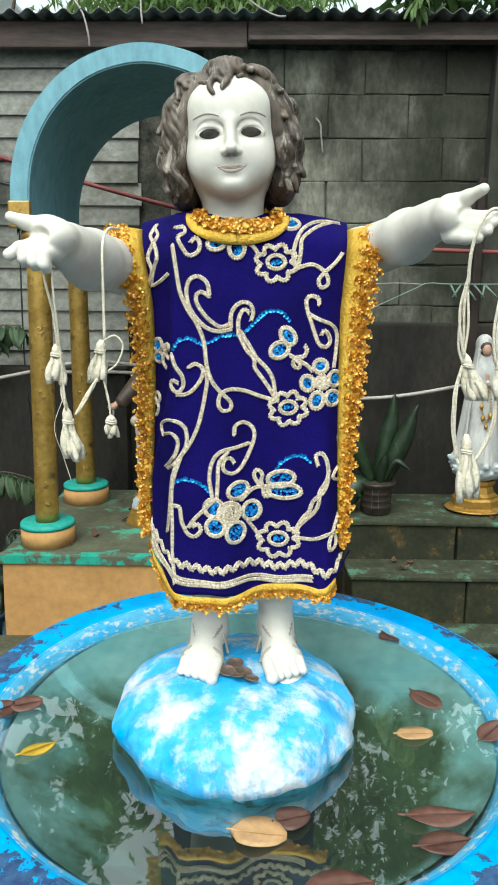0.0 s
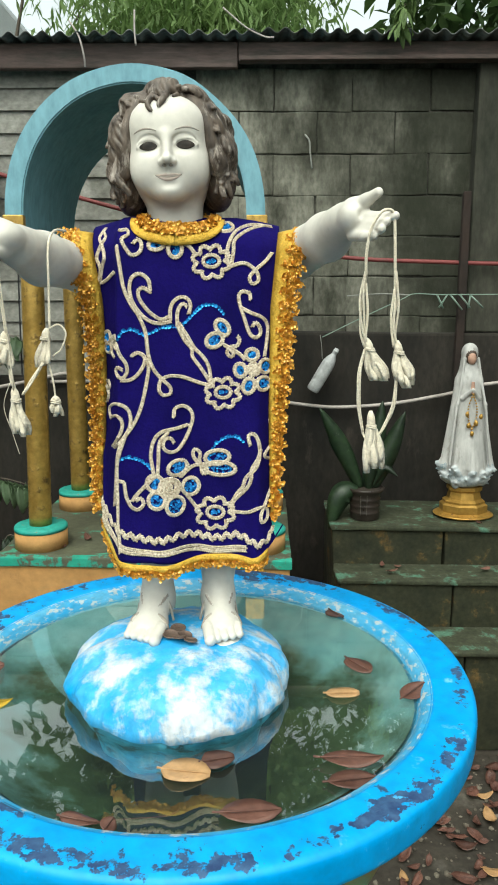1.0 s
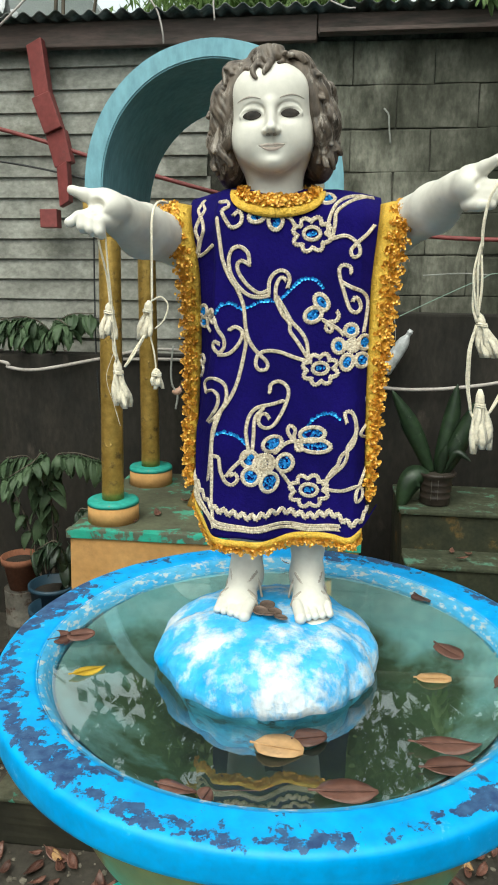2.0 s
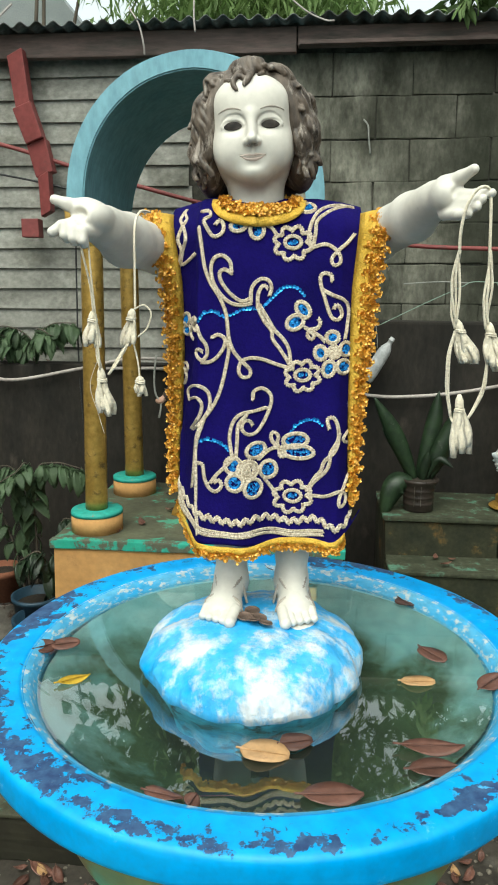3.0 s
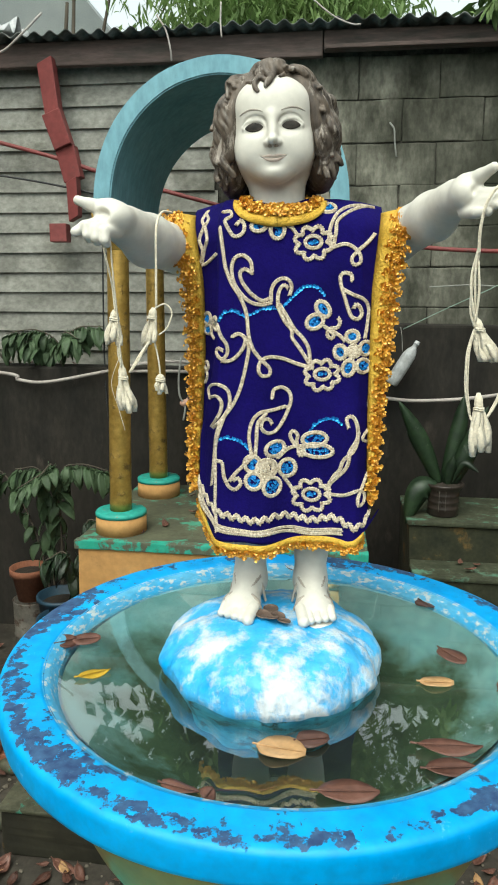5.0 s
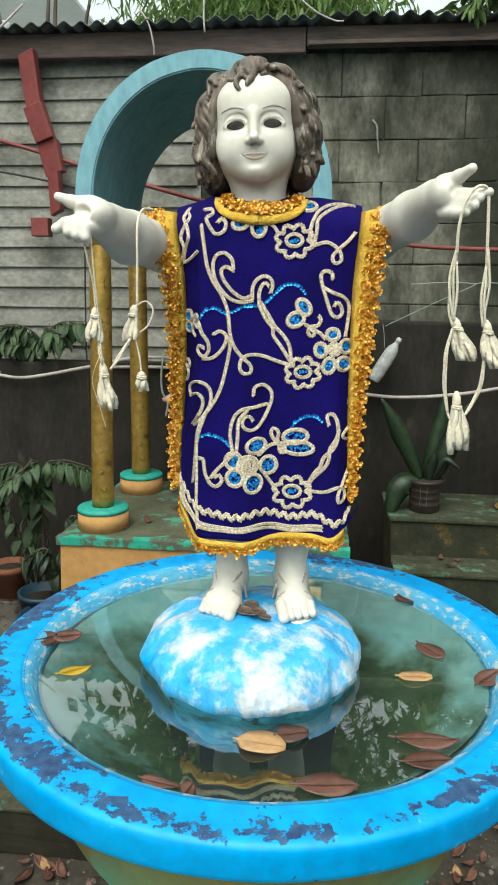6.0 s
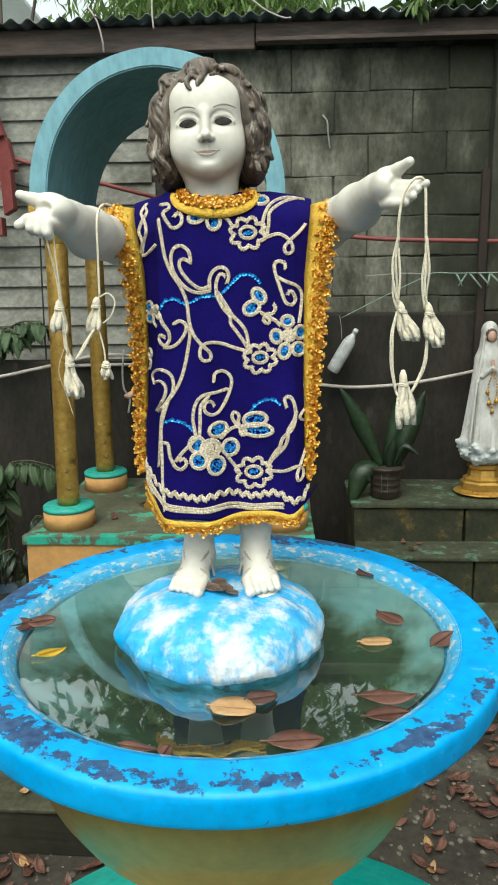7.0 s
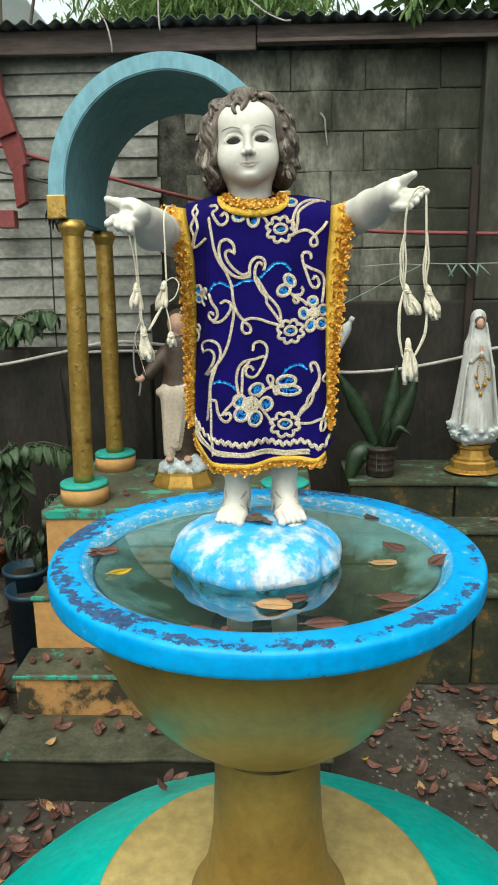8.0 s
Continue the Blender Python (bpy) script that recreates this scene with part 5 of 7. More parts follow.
def sequin_line(pts):
    line = even([on_cloth(p.x, p.y, 0.0008) for p in smooth_line([(u, v, 0) for u, v in pts], 8)], 0.0036)
    sequins("sequin_line", [(p, 0.0001, (0, -3, 0.4)) for p in line], M_BLUE_SEQ, "curved line of blue sequins", 0.0021, 5)


def eye_flower(u, v, a, b):
    big = ring(u, v, a, b, 0.1, 56, 0.34, 8)
    beads("flower_outline", [big], "cream cord flower outline with scalloped edge", 0.0012)
    beads("flower_eye", [ring(u, v + 1, a * 0.5, b * 0.42)], "cream cord eye of the flower", 0.0011)
    sequins("flower_fill", [(on_cloth(u + random.uniform(-4, 4), v + 1 + random.uniform(-2, 2), 0.001), 0.0001, (0, -2, 0.3)) for _ in range(14)], M_BLUE_SEQ, "blue sequin flower eye", 0.0013, int(u) % 50)


def rosette(u, v, r):
    beads("rosette", [ring(u, v, r, r * 0.95), ring(u + 0.5, v, r * 0.62, r * 0.6), ring(u, v, r * 0.25, r * 0.25, 0, 8)], "cream cord rosette", 0.0012)


cord("shoulder_braid_a", [(-96, 351), (-90, 342), (-95, 333), (-100, 321), (-96, 310), (-99, 299), (-101, 288)])
cord("shoulder_braid_b", [(-93, 353), (-98, 342), (-93, 333), (-90, 321), (-94, 310), (-97, 296), (-89, 298), (-78, 306)])
cord("collar_curl", [(-71, 347), (-64, 348), (-62, 343), (-68, 338), (-64, 329), (-58, 322), (-50, 325), (-48, 333), (-52, 338), (-57, 333)])
cord("link_a", [(-6, 335), (1, 331), (7, 323)])
cord("braid_r_a", [(41, 314), (39, 325), (43, 340), (50, 350), (63, 356), (85, 356)])
cord("braid_r_b", [(44, 314), (46, 327), (47, 338), (55, 346), (65, 352), (77, 356)])
cord("tendril_r", [(41, 311), (55, 315), (64, 312), (71, 305), (72, 297), (66, 294), (63, 300), (68, 307), (79, 317), (86, 326)])
cord("main_cord", [(-73, 331), (-70, 313), (-66, 290), (-59, 273), (-51, 261), (-44, 244), (-41, 221), (-36, 207), (-28, 197), (-19, 188), (-19, 181), (-26, 180), (-30, 186), (-28, 195), (-20, 199), (-7, 198), (8, 193), (23, 189)])
cord("scroll_a", [(-39, 286), (-41, 297), (-49, 303), (-57, 300), (-60, 289), (-57, 275), (-49, 263), (-39, 255), (-28, 253), (-19, 255)])
cord("scroll_a2", [(-39, 285), (-46, 289), (-51, 286), (-50, 278), (-44, 269), (-37, 262), (-28, 257), (-20, 260)])
cord("curl_a", [(-19, 256), (-19, 268), (-15, 276), (-8, 280), (-1, 278), (2, 271), (0, 263)])
cord("curl_a2", [(-12, 251), (-12, 263), (-9, 271), (-5, 273), (-1, 269)])
cord("twist_a", [(-12, 251), (-5, 237), (3, 227), (4, 219), (13, 207), (21, 195), (24, 188)])
cord("twist_b", [(-10, 253), (-1, 239), (6, 228), (15, 219), (21, 209), (23, 196), (23, 188)])
cord("tall_scroll", [(64, 278), (63, 284), (56, 286), (52, 282), (53, 273), (57, 261), (61, 249), (65, 241), (71, 239), (75, 244), (73, 251), (69, 254), (66, 249)])
cord("tall_scroll2", [(55, 269), (65, 264), (77, 259), (82, 250), (81, 233), (79, 219)])
cord("leaf_stem", [(37, 231), (46, 226), (53, 222), (59, 216)])
cord("leaf_loop", [(43, 227), (47, 222), (44, 219), (40, 223), (43, 229), (50, 230), (53, 236), (50, 241)])
cord("curl_b", [(-74, 232), (-70, 221), (-64, 212), (-63, 203), (-68, 197), (-74, 202), (-73, 208), (-68, 206)])
cord("curl_c", [(-58, 220), (-52, 223), (-45, 219), (-46, 210), (-53, 200), (-61, 195), (-70, 195)])
cord("long_cord", [(-46, 220), (-41, 211), (-42, 197), (-48, 169), (-56, 150), (-67, 134), (-73, 117), (-75, 98), (-77, 77), (-79, 61)])
cord("seam_cord", [(-65, 137), (-73, 110), (-73, 74), (-73, 42), (-71, 15)])
cord("scroll_b", [(-84, 154), (-86, 163), (-80, 169), (-70, 170), (-61, 163), (-60, 148), (-68, 134), (-79, 123)])
cord("scroll_b2", [(-83, 155), (-74, 158), (-68, 152), (-70, 140), (-81, 124)])
cord("scroll_c", [(-15, 157), (-14, 165), (-6, 168), (2, 163), (4, 154), (0, 141), (-6, 129), (-12, 122), (-19, 121), (-25, 126), (-24, 134), (-18, 135), (-14, 129)])
cord("scroll_c2", [(-1, 148), (-12, 145), (-27, 142), (-35, 133), (-38, 118), (-36, 104), (-34, 93)])
cord("scroll_c3", [(-21, 141), (-29, 131), (-30, 113), (-31, 97)])
cord("flower_stem", [(-8, 94), (2, 103), (12, 106), (23, 106)])
cord("stem_loop", [(11, 106), (6, 112), (4, 118), (7, 122), (12, 118), (11, 111), (13, 104), (14, 97), (19, 97), (19, 103)])
cord("curl_d", [(-71, 91), (-66, 89), (-64, 76), (-59, 65), (-52, 61), (-46, 67), (-49, 73), (-55, 70)])
cord("curl_d2", [(-35, 95), (-44, 86), (-52, 78), (-58, 70)])
cord("link_b", [(-2, 74), (6, 63), (12, 54)])
cord("tendril_b", [(43, 56), (61, 57), (76, 63), (83, 59), (83, 50), (78, 47), (77, 55), (82, 68), (87, 81)])
cord("twist_c", [(43, 61), (52, 77), (57, 83), (61, 94), (71, 104), (75, 116), (74, 130), (69, 139), (63, 137), (65, 128)])
cord("twist_d", [(45, 61), (49, 69), (61, 82), (66, 92), (67, 103), (73, 113), (76, 122)])
cord("edge_a", [(91, 161), (86, 155), (86, 147), (91, 145)])
cord("edge_b", [(90, 129), (82, 120), (80, 115), (86, 112), (91, 118)])
cord("hem_a", [(-101, 49), (-93, 30), (-76, 21), (-64, 16), (-34, 14), (-4, 17), (26, 13), (62, 16)])
cord("hem_b", [(-99, 52), (-90, 34), (-74, 24), (-62, 20), (-34, 17), (-4, 21), (26, 17), (62, 20)])
sequin_line([(-72, 237), (-68, 244), (-61, 247), (-54, 246), (-47, 242), (-37, 244), (-28, 249), (-18, 250), (-10, 250), (-3, 255), (4, 262), (10, 268), (16, 272), (25, 272), (31, 269), (37, 262)])
sequin_line([(-71, 113), (-62, 116), (-53, 114), (-44, 110), (-36, 103)])
sequin_line([(24, 120), (30, 130), (39, 135), (50, 136), (59, 130)])
zig = even(smooth_line([(u, v, 0) for u, v in [(-101, 62), (-94, 51), (-83, 40), (-67, 35), (-34, 29), (-4, 34), (26, 28), (53, 32), (71, 25), (83, 27), (89, 39)]], 8), 1.0)
beads("rickrack", [[Vector((p.x, p.y + 2.6 * math.sin(i * 0.62), 0)) for i, p in enumerate(zig)]], "cream zigzag braid above the hem", 0.0014)
petal(-92, 238, 5, 6, 0)
petal(-91, 226, 5, 5, 0.3)
cord("side_loop", [(-80, 226), (-84, 233), (-82, 240), (-79, 236), (-84, 230), (-86, 222), (-82, 216)])
cord("side_curl", [(-96, 178), (-91, 184), (-94, 190), (-98, 186), (-93, 176), (-96, 166)])
petal(-33, 333, 8, 5.5, 0.2)
petal(-14, 329, 7, 9, 0)
petal(37, 353, 8, 5, 0)
petal(27, 236, 9, 7, 0.5)
petal(35, 249, 9, 6, -0.9)
petal(54, 205, 6, 7, 0.2)
petal(63, 189, 6, 8, -0.3)
petal(78, 191, 6.5, 7, 0.4)
petal(80, 209, 6, 7, 0)
petal(66, 221, 6.5, 6, 0)
petal(-34, 89, 8.5, 8.5, 0)
petal(-11, 104, 9.5, 7.5, 0.3)
petal(2, 83, 8.5, 9, 0)
petal(-13, 65, 8.5, 9.5, 0)
petal(-32, 71, 9, 8.5, 0.4)
petal(30, 114, 13, 7.5, 0.1)
petal(33, 102, 16.5, 7, -0.05)
eye_flower(23, 316, 17, 15)
eye_flower(36, 181, 16, 14)
eye_flower(28, 54, 18, 15)
rosette(68, 206, 6)
rosette(-19, 84, 10)


# ---- cord garlands on the arms ----
def tassel(parent, at, length, lean=(0, 0), width=0.006, seed=0, n=13):
    """A bound head and a skirt of broad flattened cotton strips, some bent out."""
    rng = random.Random(seed)
    bm = bmesh.new()
    a = Vector(at)
    dirn = Vector((lean[0], lean[1], -1)).normalized()
    tube([a + dirn * length * t for t in (-0.02, 0.08, 0.18, 0.30)], [0.0016, 0.0036, 0.0040, 0.0034], 10, bm)
    for turn in range(2):
        tube([a + dirn * (length * 0.24 + 0.0016 * turn) + Vector((0.0042 * math.cos(g), 0.0042 * math.sin(g), 0.0006 * math.sin(g * 2))) for g in [i * 0.7 for i in range(10)]], 0.0009, 5, bm)
    side = Vector((1, 0, 0))
    count = max(5, n // 2)
    for i in range(count):
        u = (i + 0.5) / count * 2 - 1
        depth = rng.uniform(-0.6, 0.6)
        end = length * rng.uniform(0.84, 1.08)
        splay = width * (1.15 * u + rng.gauss(0, 0.12))
        wide = width * rng.uniform(0.30, 0.48)
        rows = []
        for j in range(7):
            t = 0.20 + 0.80 * j / 6
            c = a + dirn * end * t + side * splay * (0.30 + 0.70 * min(1, (t - 0.2) * 1.9)) + Vector((0, depth * width * min(1, t * 1.3), 0))
            c += Vector((0.0007 * math.sin(9 * t + i), 0.0012 * math.sin(7 * t + 2 * i), 0))
            w = wide * (0.55 + 0.75 * min(1, (t - 0.2) * 2)) * (0.75 if j == 6 else 1)
            rows.append([bm.verts.new(c + side * w * k + Vector((0, -0.0016 * (1 - k * k) * m, 0))) for k, m in ((-1, 1), (-0.4, 1), (0.4, 1), (1, 1), (0.4, -0.5), (-0.4, -0.5))])
        for p, q in zip(rows, rows[1:]):
            for k in range(6):
                bm.faces.new((p[k], p[(k + 1) % 6], q[(k + 1) % 6], q[k]))
        bm.faces.new(rows[-1])
    return part("tassel", bm, M_COTTON, parent, "cream cotton tassel of flattened strips", True)


def strand(parent, pts, r=0.0011, twist=0.0):
    line = smooth_line(pts, 8)
    bm = bmesh.new()
    if twist:
        for k, ph in enumerate((0.0, 2.2, 4.1)):
            bow = [math.sin(math.pi * i / (len(line) - 1)) for i in range(len(line))]
            tube([p + Vector((math.cos(i * 0.16 + ph), math.sin(i * 0.16 + ph), 0)) * twist * 1.35 * (0.25 + 0.75 * bow[i]) for i, p in enumerate(line)], r * 0.78, 6, bm)
    else:
        tube(line, r, 7, bm)
    return part("string", bm, M_COTTON, parent, "", True)


g1 = tagged(empty("cord_garland"), "cream cotton cord with tassels hanging from the wrist", "cord", group="tasselled cords")
strand(g1, [(-0.157, -0.126, 1.768), (-0.1545, -0.121, 1.745), (-0.152, -0.112, 1.72), (-0.151, -0.108, 1.693)], 0.0010)
strand(g1, [(-0.150, -0.120, 1.762), (-0.149, -0.118, 1.73), (-0.1485, -0.110, 1.69), (-0.1470, -0.108, 1.645)], 0.0008)
strand(g1, [(-0.118, -0.020, 1.793), (-0.121, -0.048, 1.790), (-0.1225, -0.064, 1.775), (-0.1215, -0.072, 1.74), (-0.120, -0.080, 1.700)], 0.0012)
tassel(g1, (-0.152, -0.107, 1.697), 0.030, (-0.05, 0), 0.006, 1)
tassel(g1, (-0.1215, -0.084, 1.699), 0.034, (-0.18, 0), 0.006, 2)
strand(g1, [(-0.150, -0.107, 1.668), (-0.1485, -0.106, 1.655), (-0.1465, -0.105, 1.643)], 0.0012, 0.001)
tassel(g1, (-0.1475, -0.105, 1.646), 0.043, (0.12, 0), 0.0055, 3, 16)
strand(g1, [(-0.126, -0.086, 1.668), (-0.133, -0.094, 1.654), (-0.141, -0.102, 1.640)], 0.0013, 0.001)
strand(g1, [(-0.121, -0.085, 1.668), (-0.117, -0.086, 1.650), (-0.1155, -0.087, 1.636)], 0.0009)
tassel(g1, (-0.1155, -0.087, 1.637), 0.018, (0.05, 0), 0.0045, 4, 9)
strand(g1, [(-0.120, -0.084, 1.699), (-0.111, -0.082, 1.703), (-0.1045, -0.082, 1.695), (-0.109, -0.083, 1.681), (-0.117, -0.084, 1.674)], 0.0008)
strand(g1, [(-0.149, -0.106, 1.655), (-0.158, -0.104, 1.63), (-0.152, -0.103, 1.605), (-0.1465, -0.103, 1.585)], 0.0003)

g2 = tagged(empty("cord_garland"), "cream twisted cotton cord with tassels looped over fingers", "cord", group="tasselled cords")
strand(g2, [(0.166, -0.115, 1.745), (0.1655, -0.118, 1.765), (0.1685, -0.120, 1.784), (0.176, -0.118, 1.797), (0.184, -0.115, 1.800), (0.1885, -0.113, 1.795), (0.190, -0.113, 1.775), (0.1915, -0.112, 1.745)], 0.00135)
strand(g2, [(0.166, -0.115, 1.75), (0.1635, -0.112, 1.725), (0.165, -0.110, 1.70), (0.168, -0.108, 1.685)], 0.0013, 0.0016)
strand(g2, [(0.1665, -0.113, 1.74), (0.169, -0.112, 1.715), (0.168, -0.110, 1.69)], 0.0011)
strand(g2, [(0.1915, -0.112, 1.75), (0.194, -0.111, 1.725), (0.1925, -0.109, 1.70), (0.196, -0.108, 1.682)], 0.0013, 0.0016)
strand(g2, [(0.1915, -0.112, 1.735), (0.1895, -0.111, 1.71), (0.193, -0.109, 1.685)], 0.0011)
tassel(g2, (0.169, -0.107, 1.692), 0.038, (0.38, 0), 0.007, 6, 18)
tassel(g2, (0.196, -0.107, 1.690), 0.040, (0.24, 0), 0.0065, 7, 18)
strand(g2, [(0.168, -0.107, 1.683), (0.164, -0.107, 1.66), (0.1645, -0.106, 1.635), (0.169, -0.105, 1.608)], 0.0012, 0.0009)
strand(g2, [(0.197, -0.107, 1.66), (0.1965, -0.106, 1.64), (0.192, -0.105, 1.622), (0.184, -0.105, 1.606)], 0.0012, 0.0009)
strand(g2, [(0.169, -0.105, 1.608), (0.172, -0.107, 1.603), (0.178, -0.107, 1.606), (0.184, -0.105, 1.605)], 0.0011)
tassel(g2, (0.1755, -0.106, 1.627), 0.052, (0.07, 0), 0.0075, 8, 22)


# ---- coins between the feet ----
def coin(at, r, tilt, turn):
    bm = lathe([(0.0, -0.0008), (r * 0.98, -0.0008), (r, -0.0005), (r, 0.0005), (r * 0.97, 0.0008), (r * 0.88, 0.0008), (r * 0.86, 0.0005), (0.0, 0.0005)], 28)
    ob = tagged(obj("coin", bm, M_COIN, True), "dull copper coin lying at the statue's feet", "coin", group="coins at the feet")
    ob.matrix_world = pose(*at, tilt, 0, turn)


for at, r, tilt, turn in (((-0.0135, -0.016, 1.3735), 0.0086, 6, 0), ((-0.020, -0.031, 1.3735), 0.0084, 9, 30), ((-0.004, -0.033, 1.3740), 0.0082, 10, 80), ((0.0035, -0.044, 1.3735), 0.0072, 12, 140), ((-0.009, -0.041, 1.3750), 0.0070, 14, 200)):
    coin(at, r, tilt, turn)


# ---- leaves afloat ----
def water_leaf(x, y, z, length, width, turn, material, label, curl=0.25, tilt=(0, 0), seed=0):
    ob = tagged(obj("floating_leaf", leaf_bm(length * 0.9, width * 1.18, curl * 0.7, 0.12, 7, seed=seed), material, True), label, "leaf", group="leaves afloat in the basin")
    ob.matrix_world = pose(x, y, z, tilt[0], tilt[1], turn)


BR, TN = "wet reddish-brown leaf afloat in the basin", "pale tan leaf floating on the water"
WZ = 1.3085
water_leaf(-0.201, 0.196, WZ + 0.004, 0.036, 0.017, 65, M_LEAF_BROWN, "curled brown leaf standing at the basin edge", 0.5, (35, -20), 1)
water_leaf(-0.133, 0.240, WZ, 0.044, 0.024, 5, M_LEAF_BROWN, BR, 0.2, (0, 0), 2)
water_leaf(-0.254, -0.012, WZ + 0.006, 0.034, 0.022, 60, M_LEAF_BROWN, "brown leaf stuck to the basin lip", 0.3, (20, 10), 3)
water_leaf(-0.234, 0.002, WZ + 0.003, 0.036, 0.022, 20, M_LEAF_BROWN, BR, 0.3, (10, 0), 4)
water_leaf(-0.200, -0.068, WZ, 0.040, 0.013, 35, M_LEAF_YEL, "yellow leaf floating on the water", 0.3, (0, 0), 5)
water_leaf(0.179, 0.170, WZ, 0.032, 0.024, -60, M_LEAF_BROWN, BR, 0.2, (0, 0), 6)
water_leaf(0.192, 0.026, WZ, 0.044, 0.026, -52, M_LEAF_BROWN, BR, 0.3, (0, 0), 7)
water_leaf(0.167, -0.034, WZ, 0.040, 0.021, 2, M_LEAF_TAN, TN, 0.15, (0, 0), 8)
water_leaf(0.243, -0.033, WZ + 0.003, 0.040, 0.019, 38, M_LEAF_BROWN, "dark brown leaf against the basin lip", 0.4, (10, -10), 9)
water_leaf(0.163, -0.149, WZ, 0.066, 0.018, 4, M_LEAF_BROWN, "long curled brown leaf afloat in the basin", 0.35, (0, 0), 10)
water_leaf(0.160, -0.178, WZ, 0.050, 0.022, 10, M_LEAF_BROWN, BR, 0.2, (0, 0), 11)
water_leaf(0.071, -0.222, WZ + 0.001, 0.058, 0.024, 6, M_LEAF_BROWN, "wet reddish-brown leaf under the rim", 0.2, (0, 0), 12)
water_leaf(0.012, -0.170, WZ, 0.050, 0.033, -8, M_LEAF_TAN, "broad tan leaf floating before the dome", 0.1, (0, 0), 13)
water_leaf(0.040, -0.154, WZ + 0.001, 0.034, 0.026, 15, M_LEAF_BROWN, BR, 0.2, (0, 0), 14)
water_leaf(-0.067, -0.234, WZ, 0.038, 0.013, -12, M_LEAF_BROWN, BR, 0.2, (0, 0), 15)
water_leaf(-0.042, -0.240, WZ + 0.002, 0.016, 0.012, 70, M_LEAF_BROWN, "small orange-brown leaf at the rim", 0.5, (20, 0), 16)
water_leaf(-0.006, 0.262, WZ + 0.008, 0.024, 0.015, 10, M_LEAF_BROWN, "small brown leaf caught on the lip", 0.3, (20, 0), 17)
tw = tagged(obj("twig", tube(smooth_line([(-0.055, -0.232, 1.3052), (-0.03, -0.228, 1.3056), (0.0, -0.224, 1.3056), (0.012, -0.217, 1.3062)], 4), 0.0007, 6), M_LEAF_BROWN, True), "thin brown twig floating on the water", "twig")


# ---- statue with a veil on the shelf ----
def veiled_statue():
    f = Field((-0.19, -0.17, 0.0), (0.19, 0.17, 0.83), 0.004)
    f.ball((0, 0, 0.012), (0.135, 0.115, 0.014), 0.008, 2)
    rng = random.Random(2)
    for i in range(64):
        a, z = rng.uniform(0, 6.28), rng.uniform(0.150, 0.235)
        q = 0.062 + 0.045 * (z - 0.13) / 0.1
        c, d = math.cos(a), math.sin(a)
        f.rod((q * c, q * 0.8 * d, z), ((q + 0.030) * c, (q + 0.030) * 0.8 * d, z + rng.uniform(-0.012, 0.022)), rng.uniform(0.014, 0.022), 0.003, 0.003, 1)
    f.ball((0, 0, 0.185), (0.10, 0.085, 0.05), 0.01, 1)
    # mantle, falling from the head in folds
    f.rod((-0.010, 0.006, 0.735), (-0.008, 0.004, 0.62), 0.034, 0.050, 0.012, 0)
    f.rod((-0.008, 0.004, 0.62), (0.0, 0.0, 0.24), 0.052, 0.090, 0.02, 0)
    f.ball((-0.010, 0.006, 0.745), (0.035, 0.038, 0.040), 0.008, 0)
    for s in (-1, 1):
        f.rod((s * 0.042 - 0.008, 0.0, 0.62), (s * 0.108, -0.01, 0.25), 0.014, 0.012, 0.026, 0)
        f.rod((s * 0.030 - 0.010, -0.030, 0.72), (s * 0.060 - 0.004, -0.045, 0.52), 0.005, 0.006, 0.010, 0)
        f.rod((s * 0.062 - 0.004, -0.045, 0.52), (s * 0.090, -0.062, 0.25), 0.006, 0.006, 0.012, 0)
        for i in range(4):
            x = s * (0.012 + 0.018 * i)
            f.rod((x * 0.5 - 0.006, -0.050 + 0.004 * i, 0.52), (x, -0.088 + 0.010 * i, 0.235), 0.004, 0.008, 0.004, 0)
        f.rod((-0.008 + s * 0.034, -0.045, 0.545), (-0.008 + s * 0.004, -0.070, 0.585), 0.011, 0.007, 0.005, 0)
        f.rod((-0.008 + s * 0.004, -0.066, 0.575), (-0.008 + s * 0.003, -0.066, 0.618), 0.007, 0.004, 0.002, 3)
    f.ball((-0.010, -0.026, 0.722), (0.024, 0.016, 0.034), 0.002, 4)
    f.ball((-0.010, -0.036, 0.718), (0.018, 0.015, 0.026), 0.002, 3)
    f.rod((-0.010, -0.025, 0.70), (-0.010, -0.022, 0.66), 0.013, 0.018, 0.004, 0)
    for i in range(13):
        t = i / 12
        for s in (-1, 1):
            f.ball((-0.006 + s * 0.020 * math.sin(math.pi * t), -0.070 - 0.012 * t, 0.565 - 0.15 * t), 0.005, 0.001, 2)
    for x, z in ((-0.022, 0.43), (0.012, 0.44), (-0.005, 0.395), (0.03, 0.47), (-0.03, 0.48)):
        f.ball((x, -0.083, z), (0.009, 0.008, 0.013), 0.002, 2)
    plinth = facets([(0.0, 0.004), (0.124, 0.004), (0.124, 0.020), (0.108, 0.026), (0.108, 0.058), (0.096, 0.066), (0.096, 0.076), (0.078, 0.086), (0.070, 0.118), (0.080, 0.126), (0.080, 0.142), (0.0, 0.150)], 8, 0.85, 2, 0.39)
    ob = tagged(sculpt("statue", [f.skin(), plinth], [M_MARY, M_CLOUD, M_GILT, M_FLESH, M_ROBE_DARK]), "white veiled statue on cloud and gilded base", "statue")
    ob.location = (0.985, 2.39, 0.80)


veiled_statue()


